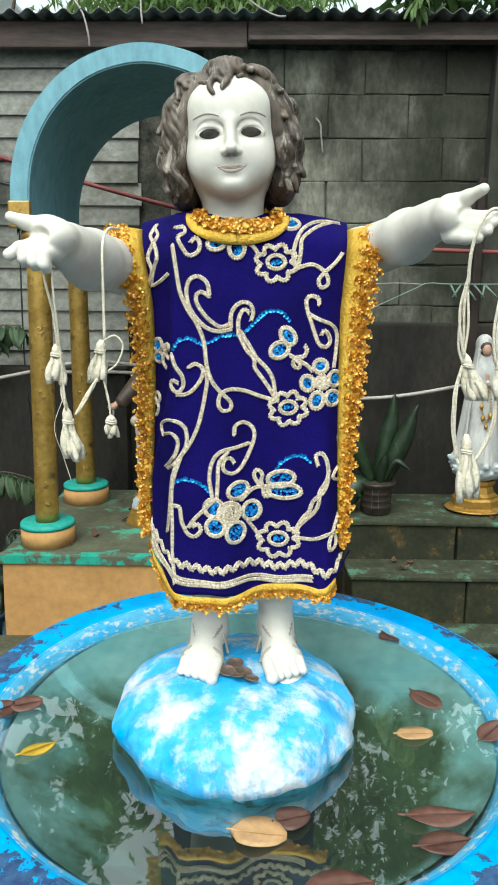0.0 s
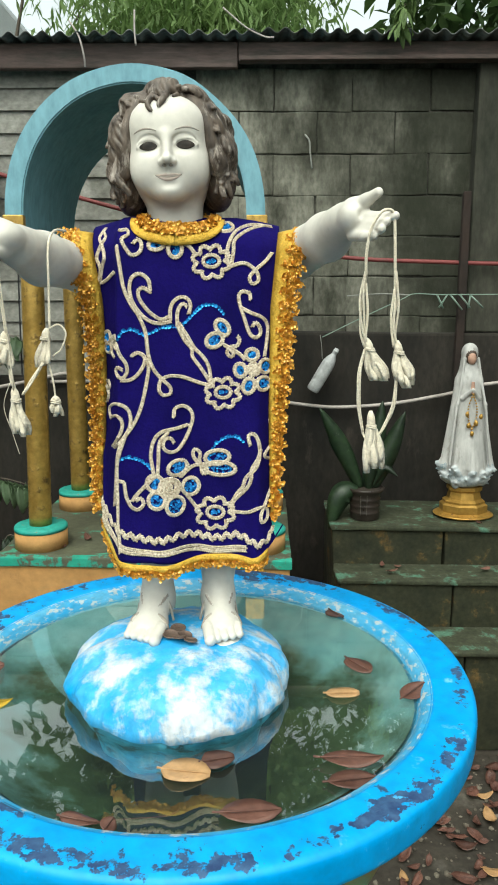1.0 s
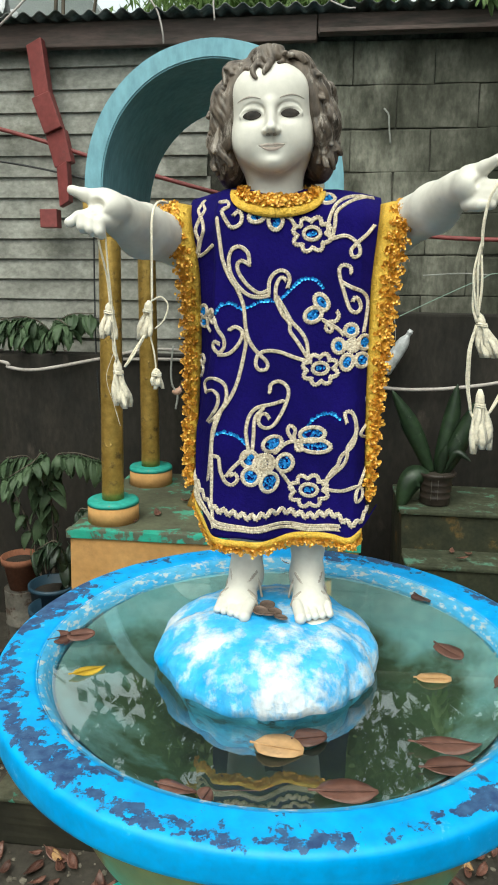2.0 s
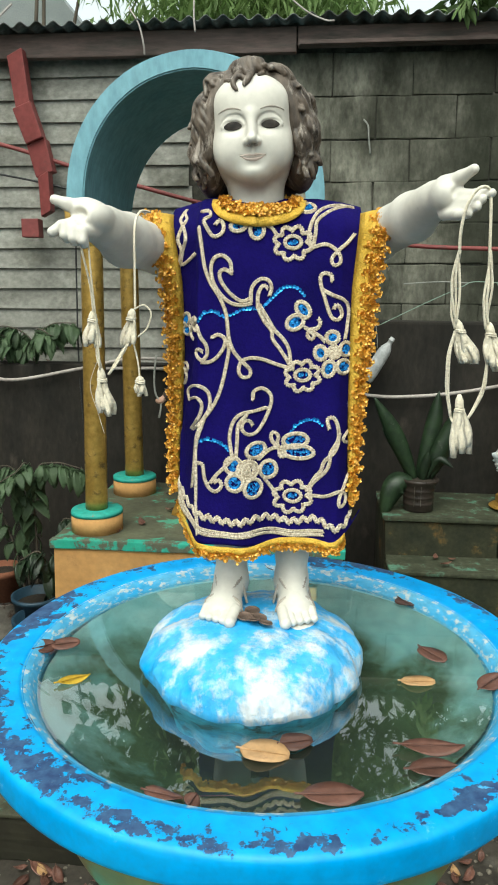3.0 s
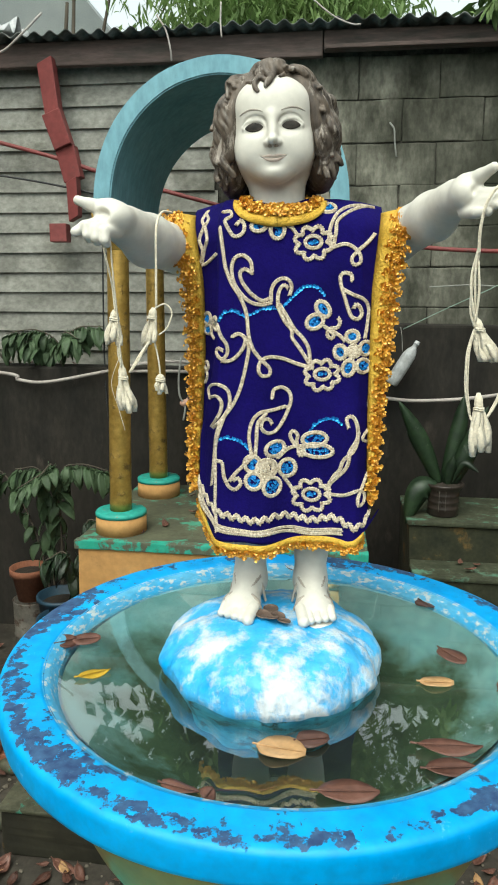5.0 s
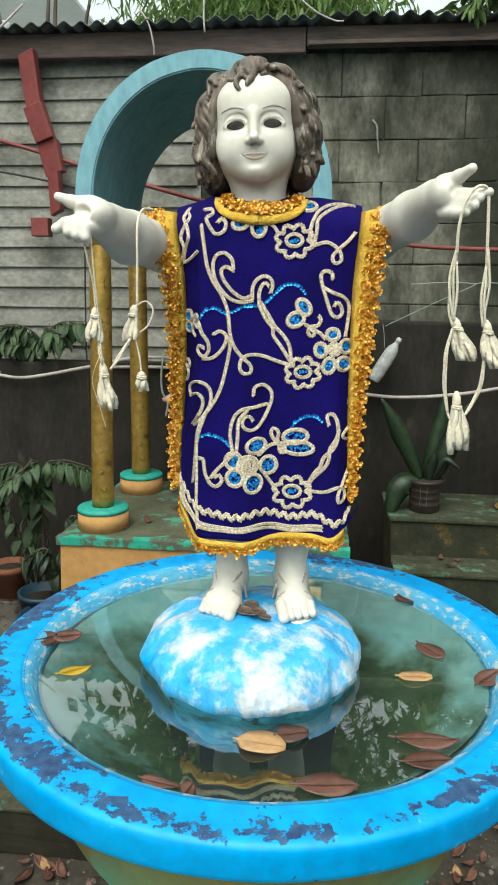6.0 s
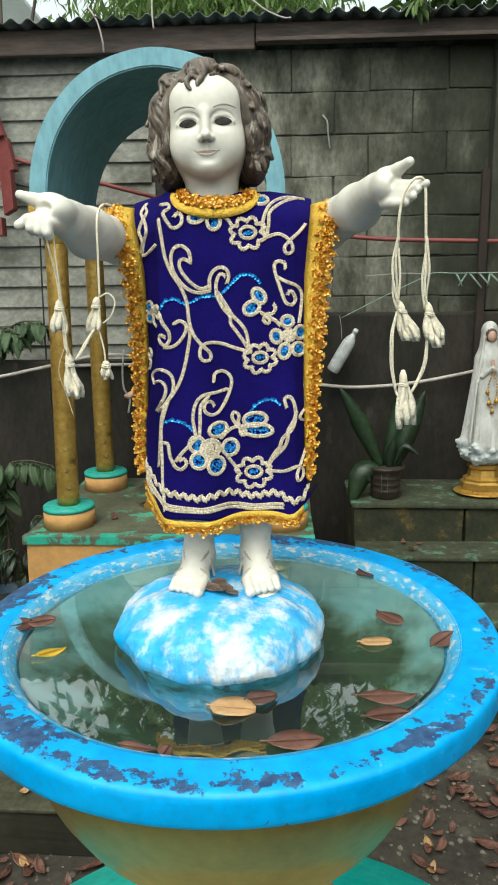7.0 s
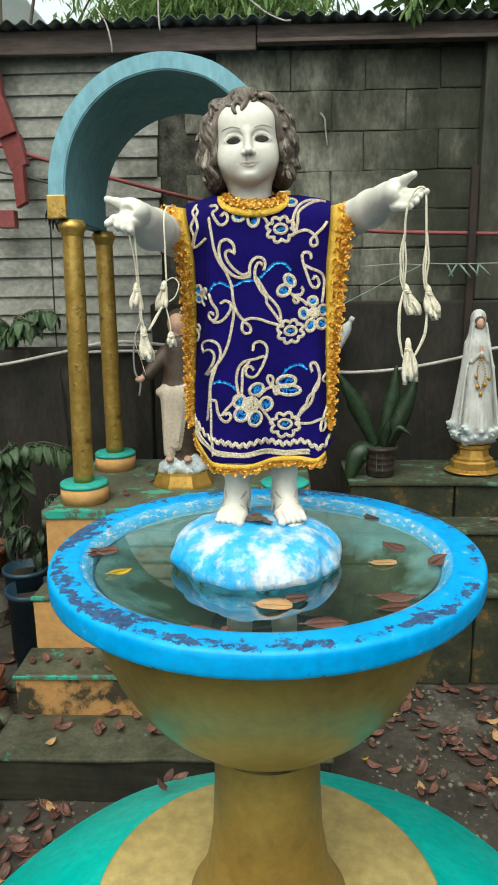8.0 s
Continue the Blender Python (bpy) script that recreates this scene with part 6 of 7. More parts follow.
def brown_statue():
    f = Field((-0.22, -0.15, 0.03), (0.20, 0.15, 0.80), 0.0032)
    rng = random.Random(4)
    f.ball((0, 0, 0.085), (0.105, 0.075, 0.040), 0.01, 1)
    for i in range(22):
        a = rng.uniform(0, 6.28)
        f.rod((0.060 * math.cos(a), 0.045 * math.sin(a), rng.uniform(0.10, 0.125)), (0.098 * math.cos(a), 0.07 * math.sin(a), rng.uniform(0.065, 0.085)), 0.016, 0.014, 0.008, 1)
    f.rod((0.0, 0.01, 0.11), (-0.005, 0, 0.40), 0.056, 0.066, 0.02, 3)
    f.rod((-0.052, -0.035, 0.155), (-0.040, -0.030, 0.42), 0.026, 0.044, 0.015, 0)
    f.rod((-0.020, -0.045, 0.19), (0.0, -0.040, 0.42), 0.024, 0.046, 0.015, 0)
    for i in range(5):
        f.rod((-0.070 + 0.016 * i, -0.056 - 0.004 * i, 0.165 + 0.012 * i), (-0.060 + 0.020 * i, -0.066, 0.40), 0.004, 0.006, 0.006, 0)
    f.rod((-0.082, -0.03, 0.42), (0.05, -0.055, 0.44), 0.022, 0.026, 0.01, 0)
    f.ball((-0.050, -0.055, 0.128), (0.018, 0.028, 0.014), 0.004, 4)
    f.ball((0.030, -0.060, 0.128), (0.018, 0.028, 0.014), 0.004, 4)
    f.rod((-0.005, 0, 0.40), (0, 0.005, 0.62), 0.078, 0.06, 0.02, 3)
    f.rod((-0.06, 0.0, 0.58), (-0.13, -0.05, 0.50), 0.038, 0.026, 0.015, 3)
    f.rod((-0.13, -0.05, 0.50), (-0.158, -0.065, 0.485), 0.013, 0.011, 0.006, 4)
    f.ball((-0.165, -0.07, 0.48), (0.018, 0.014, 0.013), 0.006, 4)
    f.rod((0.06, 0.0, 0.58), (0.10, -0.06, 0.46), 0.036, 0.024, 0.015, 3)
    f.ball((0, -0.005, 0.705), (0.045, 0.048, 0.055), 0.02, 4)
    f.ball((0, 0.012, 0.722), (0.05, 0.05, 0.052), 0.01, 3)
    f.rod((-0.02, 0, 0.62), (-0.005, 0, 0.69), 0.03, 0.026, 0.01, 4)
    plinth = facets([(0.0, 0.001), (0.142, 0.001), (0.140, 0.012), (0.120, 0.056), (0.118, 0.066), (0.0, 0.070)], 8, 0.78, 2, 0.39)
    ob = tagged(sculpt("statue", [f.skin(), plinth], [M_ROBE_TAN, M_CLOUD, M_GILT, M_ROBE_DARK, M_FLESH]), "brown and cream robed statue on a gilded base", "statue")
    ob.location = (-0.392, 2.05, 0.838)


brown_statue()
stick = tagged(obj("metal_hook", tube(smooth_line([(-0.565, 1.97, 1.50), (-0.575, 1.97, 1.42), (-0.572, 1.97, 1.35), (-0.552, 1.975, 1.305), (-0.56, 1.975, 1.25)], 6), 0.004, 7), M_WIRE, True), "thin bent wire hanging by the small statue", "wire")


# ---- potted plant and bottle on the shelf ----
def blade(parent, base, mid, tip, width, material, name="leaf"):
    """A long stiff leaf, folded along its midrib."""
    line = smooth_line([base, mid, tip], 9)
    bm = bmesh.new()
    rows = []
    for i, p in enumerate(line):
        t = i / (len(line) - 1)
        d = (line[min(i + 1, len(line) - 1)] - line[max(i - 1, 0)]).normalized()
        side = d.cross(Vector((0, -1, 0.25))).normalized()
        up = side.cross(d)
        w = width * max(0.03, math.sin(math.pi * min(1, 0.10 + t * 0.9)) ** 0.75)
        rows.append([bm.verts.new(p + side * w * s / 2 - up * 0.30 * w * (abs(s) - 0.5) + up * 0.07 * w * math.sin(9 * t + 2 * s) * abs(s)) for s in (-1, -0.5, 0, 0.5, 1)])
    for a, b in zip(rows, rows[1:]):
        for k in range(4):
            bm.faces.new((a[k], a[k + 1], b[k + 1], b[k]))
    ob = part(name, bm, material, parent, "", True)
    so = ob.modifiers.new("thickness", "SOLIDIFY")
    so.thickness = 0.002
    return ob


def jar_plant():
    top = tagged(empty("potted_plant", (0.528, 2.34, 0.80)), "broad-leaved plant in a dark ribbed plastic jar", "plant")
    pot = lathe([(0.0, 0.002), (0.062, 0.0), (0.066, 0.006), (0.066, 0.03), (0.069, 0.034), (0.066, 0.038), (0.067, 0.06), (0.070, 0.064), (0.067, 0.068), (0.069, 0.09), (0.072, 0.094), (0.069, 0.098), (0.072, 0.12), (0.084, 0.132), (0.086, 0.142), (0.08, 0.145), (0.074, 0.135), (0.0, 0.128)], 44)
    part("jar", pot, M_POTDARK, top, "dark brown ribbed jar", True)
    part("soil", lathe([(0.0, 0.142), (0.05, 0.139), (0.074, 0.136)], 24, wob=0.1), M_SOIL, top)
    for b, m, t, w in (((-0.02, 0, 0.13), (-0.11, -0.02, 0.33), (-0.215, -0.03, 0.505), 0.075), ((-0.03, -0.02, 0.13), (-0.110, -0.05, 0.115), (-0.165, -0.06, -0.035), 0.105),
                       ((0.03, 0, 0.13), (0.10, 0.0, 0.30), (0.165, 0.0, 0.485), 0.085), ((0.02, -0.01, 0.13), (0.075, -0.03, 0.235), (0.135, -0.05, 0.205), 0.035),
                       ((0.0, 0.01, 0.13), (0.05, 0.02, 0.36), (0.07, 0.03, 0.53), 0.075), ((-0.01, 0.0, 0.13), (-0.06, 0.01, 0.25), (-0.135, 0.0, 0.285), 0.022),
                       ((-0.02, 0.02, 0.13), (-0.09, 0.03, 0.26), (-0.17, 0.04, 0.36), 0.05), ((0.01, -0.02, 0.13), (0.02, -0.03, 0.21), (0.03, -0.035, 0.27), 0.05)):
        blade(top, b, m, t, w, M_LEAF_GREEN)
    # thin pale label lines down the jar's front
    for x in (-0.028, 0.0):
        part("drip_mark", box(x - 0.0008, x + 0.0008, -0.0735, -0.071, 0.03, 0.12, 0.0005), M_TIN, top, "pale vertical label line on the jar")


jar_plant()


def bottle():
    top = tagged(empty("plastic_bottle", (0.352, 2.56, 1.447)), "cloudy grey plastic bottle hung on the wall", "bottle")
    prof = [(0.0, -0.112), (0.026, -0.112), (0.030, -0.106), (0.031, -0.06), (0.0295, -0.056), (0.031, -0.05), (0.031, 0.0), (0.0295, 0.004), (0.031, 0.01), (0.030, 0.04), (0.024, 0.062), (0.014, 0.08), (0.0115, 0.088)]
    part("body", lathe(prof, 32), M_BOTTLE, top, "", True)
    part("neck", lathe([(0.0115, 0.087), (0.0115, 0.1), (0.0135, 0.102), (0.0135, 0.106), (0.011, 0.107), (0.011, 0.116), (0.0, 0.116)], 24), M_BOTTLE, top, "", True)
    top.matrix_world = pose(0.352, 2.575, 1.447, 8, 29, 0)


bottle()
tagged(obj("thin_wire", tube(smooth_line([(0.33, 2.60, 1.61), (0.337, 2.585, 1.56), (0.34, 2.57, 1.50)], 4), 0.0016, 6), M_WIRE, True), "thin wire holding the bottle", "wire")


# ---- wires, pipes and bars on the wall ----
def line_thing(name, pts, r, material, label, category, per=8, seg=10):
    return tagged(obj(name, tube(smooth_line(pts, per), r, seg), material, True), label, category)


line_thing("red_pipe", [(-4.0, 2.68, 3.07 - 0.0), (-1.631, 2.66, 2.474), (-1.098, 2.66, 2.321), (-0.534, 2.66, 2.166), (0.10, 2.66, 2.02), (0.469, 2.655, 1.965), (0.904, 2.655, 1.947), (1.4, 2.655, 1.935), (3.2, 2.655, 1.90)], 0.010, M_REDMETAL, "thin red painted pipe slanting along the wall", "pipe")
line_thing("hose", [(-3.0, 2.57, 1.46), (-1.675, 2.565, 1.373), (-1.527, 2.565, 1.334), (-1.378, 2.565, 1.326), (-1.082, 2.565, 1.382), (-0.80, 2.57, 1.435), (-0.50, 2.60, 1.41), (-0.1, 2.62, 1.33), (0.308, 2.62, 1.272), (0.519, 2.62, 1.27), (0.728, 2.62, 1.292), (0.932, 2.62, 1.33), (1.3, 2.62, 1.40), (3.0, 2.62, 1.5)], 0.0085, M_PVC, "dirty white plastic pipe sagging along the wall", "pipe")
line_thing("hose", [(-0.95, 2.575, 1.385), (-0.711, 2.58, 1.388), (-0.45, 2.61, 1.375), (-0.2, 2.62, 1.35)], 0.008, M_PVC, "second thin white pipe behind the columns", "pipe")
line_thing("string_line", [(0.341, 2.60, 1.60), (0.52, 2.59, 1.69), (0.70, 2.58, 1.775), (0.76, 2.58, 1.80), (0.89, 2.58, 1.797), (1.3, 2.58, 1.80)], 0.0022, M_RIBBON, "pale string stretched across the wall", "string")
line_thing("string_line", [(0.45, 2.60, 1.79), (0.62, 2.60, 1.80), (0.74, 2.60, 1.795)], 0.003, M_WIRE, "frayed wire on the wall", "wire")
line_thing("cable", [(-1.75, 2.66, 2.335), (-1.45, 2.655, 2.29), (-1.2, 2.65, 2.24), (-1.05, 2.66, 2.2)], 0.005, M_BLACKTUB, "thin black cable on the siding", "cable")
line_thing("cable", [(-1.10, 2.66, 2.10), (-1.105, 2.65, 1.8), (-1.10, 2.62, 1.45), (-1.08, 2.585, 1.2), (-1.06, 2.585, 0.9)], 0.004, M_BLACKTUB, "thin dark cable hanging down the wall", "cable")
line_thing("dry_twig", [(-0.80, 2.60, 2.97), (-0.755, 2.585, 2.90), (-0.735, 2.585, 2.82), (-0.735, 2.60, 2.78)], 0.004, M_PVC, "pale dry twig hanging off the eave", "twig")
line_thing("dry_twig", [(-0.505, 2.575, 3.0), (-0.507, 2.575, 2.92), (-0.503, 2.58, 2.86)], 0.004, M_PVC, "pale dry twig hanging off the eave", "twig")
line_thing("dry_twig", [(-0.12, 2.56, 3.0), (-0.02, 2.555, 2.92), (0.06, 2.56, 2.885), (0.10, 2.57, 2.885)], 0.0035, M_PVC, "pale dry twig hanging off the eave", "twig")
line_thing("dry_twig", [(-1.32, 2.57, 2.99), (-1.42, 2.56, 2.90), (-1.50, 2.56, 2.84), (-1.56, 2.57, 2.83)], 0.005, M_PVC, "pale bent twig over the fascia", "twig")
line_thing("wall_hook", [(0.25, 2.745, 2.53), (0.27, 2.735, 2.50), (0.275, 2.735, 2.45), (0.285, 2.74, 2.38)], 0.004, M_WIRE, "rusty wire hook in the block wall", "hook")
for i, (x, dx, h) in enumerate(((0.878, 0.016, 0.062), (0.893, -0.018, 0.06), (0.952, 0.03, 0.07), (0.992, 0.026, 0.06), (1.012, -0.004, 0.062), (1.045, 0.032, 0.06))):
    bm = bmesh.new()
    tube([(x - dx, 2.585, 1.798 - 0.0), (x, 2.583, 1.798 - h * 0.5), (x + dx, 2.587, 1.798 - h)], 0.0042, 6, bm)
    tagged(obj("tape_strip", bm, M_RIBBON, True), "pale green tape strip hung on the string", "tape", group="tape strips on the string")
tagged(obj("rusty_post", box(0.972, 1.008, 2.625, 2.658, 0.80, 2.26, 0.004, rough=0.003, cuts=8), M_RUST), "dark rusty upright post against the wall", "post")


def downspout():
    """Bent red sheet-metal spout."""
    top = tagged(empty("downspout", (-1.3, 2.64, 2.0)), "faded red bent sheet-metal downspout", "downspout")
    segs = [((-0.046, 0.815), (-0.018, 0.585), 0.084), ((-0.018, 0.585), (0.035, 0.43), 0.098), ((0.035, 0.43), (0.070, 0.284), 0.100), ((0.070, 0.284), (0.075, 0.105), 0.062)]
    for i, (a, b, w) in enumerate(segs):
        bm = bmesh.new()
        cs = []
        for (x, z), k in ((a, 1.0), (b, 0.94)):
            y = -0.02 * (i % 2)
            cs.append([bm.verts.new((x + s * w * k / 2, y + dy, z + s * 0.012)) for s, dy in ((-1, 0.0), (1, -0.03), (1, 0.03), (-1, 0.045))])
        for k in range(4):
            bm.faces.new((cs[0][k], cs[0][(k + 1) % 4], cs[1][(k + 1) % 4], cs[1][k]))
        bm.faces.new(cs[0])
        bm.faces.new(list(reversed(cs[1])))
        bmesh.ops.recalc_face_normals(bm, faces=bm.faces[:])
        bmesh.ops.bevel(bm, geom=bm.edges[:], offset=0.003, segments=1, affect="EDGES")
        part("spout_section", bm, M_REDMETAL, top)
    part("bracket", box(-0.05, 0.035, -0.03, 0.03, 0.0, 0.085, 0.004), M_REDMETAL, top, "dark red foot bracket")


downspout()


# ---- climbing and potted plants by the lower wall ----
def shrub(at, stems, label, leaf_mat, seed, leaf=(0.11, 0.048), droop=0.5):
    rng = random.Random(seed)
    top = tagged(empty("shrub", at), label, "plant")
    meshes = []
    for i in range(4):
        bm = leaf_bm(leaf[0] * rng.uniform(0.85, 1.1), leaf[1], -0.5, 0.15, 6, seed=seed + i)
        bmesh.ops.translate(bm, verts=bm.verts[:], vec=(leaf[0] * 0.5, 0, 0))
        me = bpy.data.meshes.new("leaf")
        bm.to_mesh(me)
        bm.free()
        me.materials.append(leaf_mat)
        me.polygons.foreach_set("use_smooth", [True] * len(me.polygons))
        meshes.append(me)
    for pts in stems:
        line = smooth_line(pts, 6)
        n = len(line)
        part("stem", tube(line, [0.006 - 0.004 * i / n for i in range(n)], 6), M_BARK, top, "", True)
        for i in range(n // 3, n):
            d = (line[min(i + 1, n - 1)] - line[i - 1]).normalized()
            for s in (-1, 1):
                ob = new("leaf", meshes[rng.randrange(4)])
                ob.parent = top
                yaw = math.degrees(math.atan2(d.y, d.x)) + s * rng.uniform(35, 75)
                ob.matrix_local = pose(*line[i], 0, 0, yaw) @ pose(0, 0, 0, rng.uniform(-30, 30), rng.uniform(25, 75) * droop + 12, 0) @ Matrix.Scale(rng.uniform(0.7, 1.1), 4)
    return top


shrub((-1.25, 2.30, 0.0), [[(0, 0, 0), (0.02, -0.02, 0.5), (0.05, -0.05, 0.92), (0.16, -0.10, 1.0), (0.30, -0.12, 0.98)], [(0, 0, 0), (-0.02, -0.05, 0.6), (-0.02, -0.10, 0.95), (-0.12, -0.15, 0.98)],
                           [(0, 0, 0), (0.04, -0.05, 0.6), (0.05, -0.12, 0.98), (0.02, -0.2, 0.97), (-0.06, -0.26, 0.92)], [(0, 0, 0), (-0.1, 0, 0.6), (-0.25, -0.02, 0.93), (-0.4, -0.04, 0.9)]],
      "green shrub with drooping pointed leaves by the platform", M_LEAF_PALE, 3, (0.125, 0.055), 0.9)
shrub((-1.12, 2.22, 0.0), [[(0, 0, 0), (0.0, -0.02, 0.4), (0.06, -0.05, 0.72), (0.12, -0.07, 0.76)], [(0, 0, 0), (0.02, -0.1, 0.4), (0.0, -0.14, 0.62), (-0.08, -0.18, 0.6)], [(0, 0, 0), (0.06, -0.04, 0.35), (0.10, -0.08, 0.55)]],
      "dark green shrub in the shade of the platform", M_LEAF_GREEN, 9, (0.12, 0.05), 1.0)
shrub((-1.33, 2.66, 1.40), [[(0, 0, 0), (0.0, -0.02, 0.1), (0.1, -0.05, 0.19), (0.24, -0.08, 0.2)], [(0, 0, 0), (-0.02, -0.02, 0.12), (-0.12, -0.05, 0.18), (-0.26, -0.07, 0.16)], [(0, 0, 0), (0.02, -0.03, 0.12), (0.05, -0.08, 0.17), (0.12, -0.10, 0.14)],
                            [(0, 0, 0), (-0.08, -0.03, 0.1), (-0.16, -0.08, 0.12)]], "dusty green plant growing on the ledge", M_LEAF_PALE, 14, (0.115, 0.045), 1.1)
shrub((-1.62, 2.66, 1.40), [[(0, 0, 0), (0.0, -0.02, 0.1), (0.08, -0.05, 0.16), (0.16, -0.06, 0.13)], [(0, 0, 0), (-0.1, -0.03, 0.12), (-0.2, -0.06, 0.12)]], "dusty green plant growing on the ledge", M_LEAF_PALE, 24, (0.10, 0.04), 1.1)
shrub((-1.02, 2.70, 2.02), [[(0, 0, 0), (0.0, -0.05, 0.12), (0.02, -0.09, 0.22), (0.03, -0.12, 0.27)], [(0, 0, 0), (-0.03, -0.06, 0.04), (-0.05, -0.10, 0.10)]], "small green vine growing out of the siding", M_LEAF_GREEN, 31, (0.09, 0.026), 1.2)


def vessel(name, at, prof, material, label, category, soil=None):
    top = tagged(empty(name, at), label, category)
    part("body", lathe(prof, 36, wob=0.01), material, top, "", True)
    if soil:
        part("soil", lathe([(0.0, soil[1] + 0.004), (soil[0] * 0.6, soil[1]), (soil[0], soil[1] - 0.003)], 24, wob=0.1), M_SOIL, top, "", True)
    return top


vessel("tin_can", (-1.44, 2.38, 0.0), [(0.0, 0.0), (0.085, 0.0), (0.087, 0.01), (0.084, 0.08), (0.088, 0.085), (0.084, 0.09), (0.086, 0.255), (0.088, 0.262), (0.084, 0.262), (0.082, 0.02), (0, 0.02)], M_TIN, "stained old paint tin used as a stand", "tin")
vessel("terracotta_pot", (-1.44, 2.38, 0.262), [(0.0, 0.0), (0.06, 0.0), (0.082, 0.13), (0.094, 0.132), (0.095, 0.165), (0.086, 0.165), (0.078, 0.13), (0, 0.12)], M_TERRA, "small terracotta flower pot on a tin", "pot", (0.08, 0.14))
vessel("black_bucket", (-1.20, 2.32, 0.0), [(0.0, 0.0), (0.09, 0.0), (0.105, 0.30), (0.112, 0.302), (0.113, 0.33), (0.104, 0.33), (0.1, 0.06), (0, 0.05)], M_BLACKTUB, "black plastic bucket with soil", "bucket", (0.1, 0.3))
vessel("blue_tub", (-1.08, 1.95, 0.0), [(0.0, 0.0), (0.095, 0.0), (0.112, 0.36), (0.122, 0.362), (0.124, 0.385), (0.112, 0.386), (0.106, 0.06), (0, 0.05)], M_BLUETUB, "dark blue plastic tub with a rolled rim", "tub", (0.107, 0.33))
vessel("green_tub", (-1.16, 2.10, 0.0), [(0.0, 0.0), (0.08, 0.0), (0.10, 0.40), (0.11, 0.402), (0.11, 0.42), (0.098, 0.42), (0.09, 0.06), (0, 0.05)], M_BLUETUB, "dull green plastic tub by the wall", "tub", (0.095, 0.38))
for i in range(7):
    w = 0.30 - 0.02 * (i % 3)
    ob = tagged(obj("broken_tile", box(-w / 2, w / 2, -0.09, 0.09, 0, 0.028, 0.006, rough=0.006, cuts=2, seed=i), M_TERRA), "broken reddish roof tile in a damp stack", "tile", group="stack of broken tiles")
    ob.matrix_world = pose(-1.27 + 0.02 * math.sin(i * 2.1), 1.55 + 0.03 * math.cos(i * 1.7), 0.002 + 0.031 * i, 0, 0, 12 * math.sin(i * 3.3))
for i in range(9):
    rng = random.Random(i)
    bm = bmesh.new()
    bmesh.ops.create_icosphere(bm, subdivisions=2, radius=0.035 * rng.uniform(0.7, 1.5))
    for v in bm.verts:
        v.co *= 1 + 0.3 * noise.noise(v.co * 30 + Vector((i, i, i)))
        v.co.z *= 0.7
    ob = tagged(obj("stone", bm, M_STEP, True), "rough grey stone lying on the ground", "stone", group="stones on the ground")
    ob.location = (-1.2 + rng.uniform(-0.25, 0.2), 1.45 + rng.uniform(-0.3, 0.45), 0.02)


# ---- fallen leaves ----
LEAF_THINGS = []
for i, (m, lab) in enumerate(((M_LEAF_BROWN, "dry reddish-brown fallen leaf"), (M_LEAF_BROWN, "dry reddish-brown fallen leaf"), (M_LEAF_BROWN, "dry reddish-brown fallen leaf"), (M_LEAF_TAN, "dry tan fallen leaf"), (M_LEAF_YEL, "yellow fallen leaf"))):
    ob = tagged(obj("fallen_leaf", leaf_bm(0.078, 0.04, 0.5 + 0.15 * i, 0.35, 6, seed=40 + i), m, True), lab + " on the damp ground", "leaf", group="fallen leaves")
    ob.location = (0.62 + 0.06 * i, 1.5 - 0.11 * i, 0.006)
    LEAF_THINGS.append(ob)
rng = random.Random(77)


def litter(n, xr, yr, z, size=1.0):
    for _ in range(n):
        base = LEAF_THINGS[rng.choices(range(5), (4, 4, 4, 1.4, 0.5))[0]]
        m = pose(rng.uniform(*xr), rng.uniform(*yr), z + rng.uniform(0.004, 0.012), rng.uniform(-14, 14), rng.uniform(-14, 14), rng.uniform(0, 360))
        ob = copy_thing(base, m)
        ob.scale = [rng.uniform(0.55, 1.1) * size] * 3


litter(60, (0.3, 1.5), (1.35, 1.78), 0.0)
litter(34, (0.35, 1.3), (0.85, 1.35), 0.0)
litter(45, (-1.2, -0.5), (0.72, 1.05), 0.0, 1.05)
litter(30, (-1.7, -0.97), (1.0, 2.4), 0.0)
litter(14, (-0.9, -0.25), (1.09, 1.30), 0.171, 0.8)
litter(10, (-0.9, -0.4), (1.33, 1.50), 0.325, 0.8)
litter(9, (-0.85, 0.1), (1.68, 2.4), 0.839, 0.75)
litter(7, (0.45, 1.4), (2.05, 2.19), 0.631, 0.7)
litter(5, (0.7, 1.4), (2.24, 2.5), 0.801, 0.6)
litter(6, (0.5, 1.4), (1.83, 2.0), 0.431, 0.7)
litter(46, (0.30, 1.15), (0.95, 1.78), 0.004, 0.62)
litter(26, (-1.35, -0.97), (0.75, 1.5), 0.004, 0.62)
litter(8, (-1.7, -1.05), (2.62, 2.70), 1.401, 0.7)
litter(40, (-1.15, -0.45), (0.62, 1.05), 0.006, 0.75)
litter(20, (-1.6, -0.98), (1.1, 1.9), 0.006, 0.75)
for x, y, z, turn in ((-0.238, 0.47, 0.566, 70), (-0.205, 0.44, 0.588, 20), (-0.250, 0.43, 0.572, 130)):
    copy_thing(LEAF_THINGS[0], pose(x, y, z, 10, -12, turn)).scale = (0.5, 0.5, 0.5)


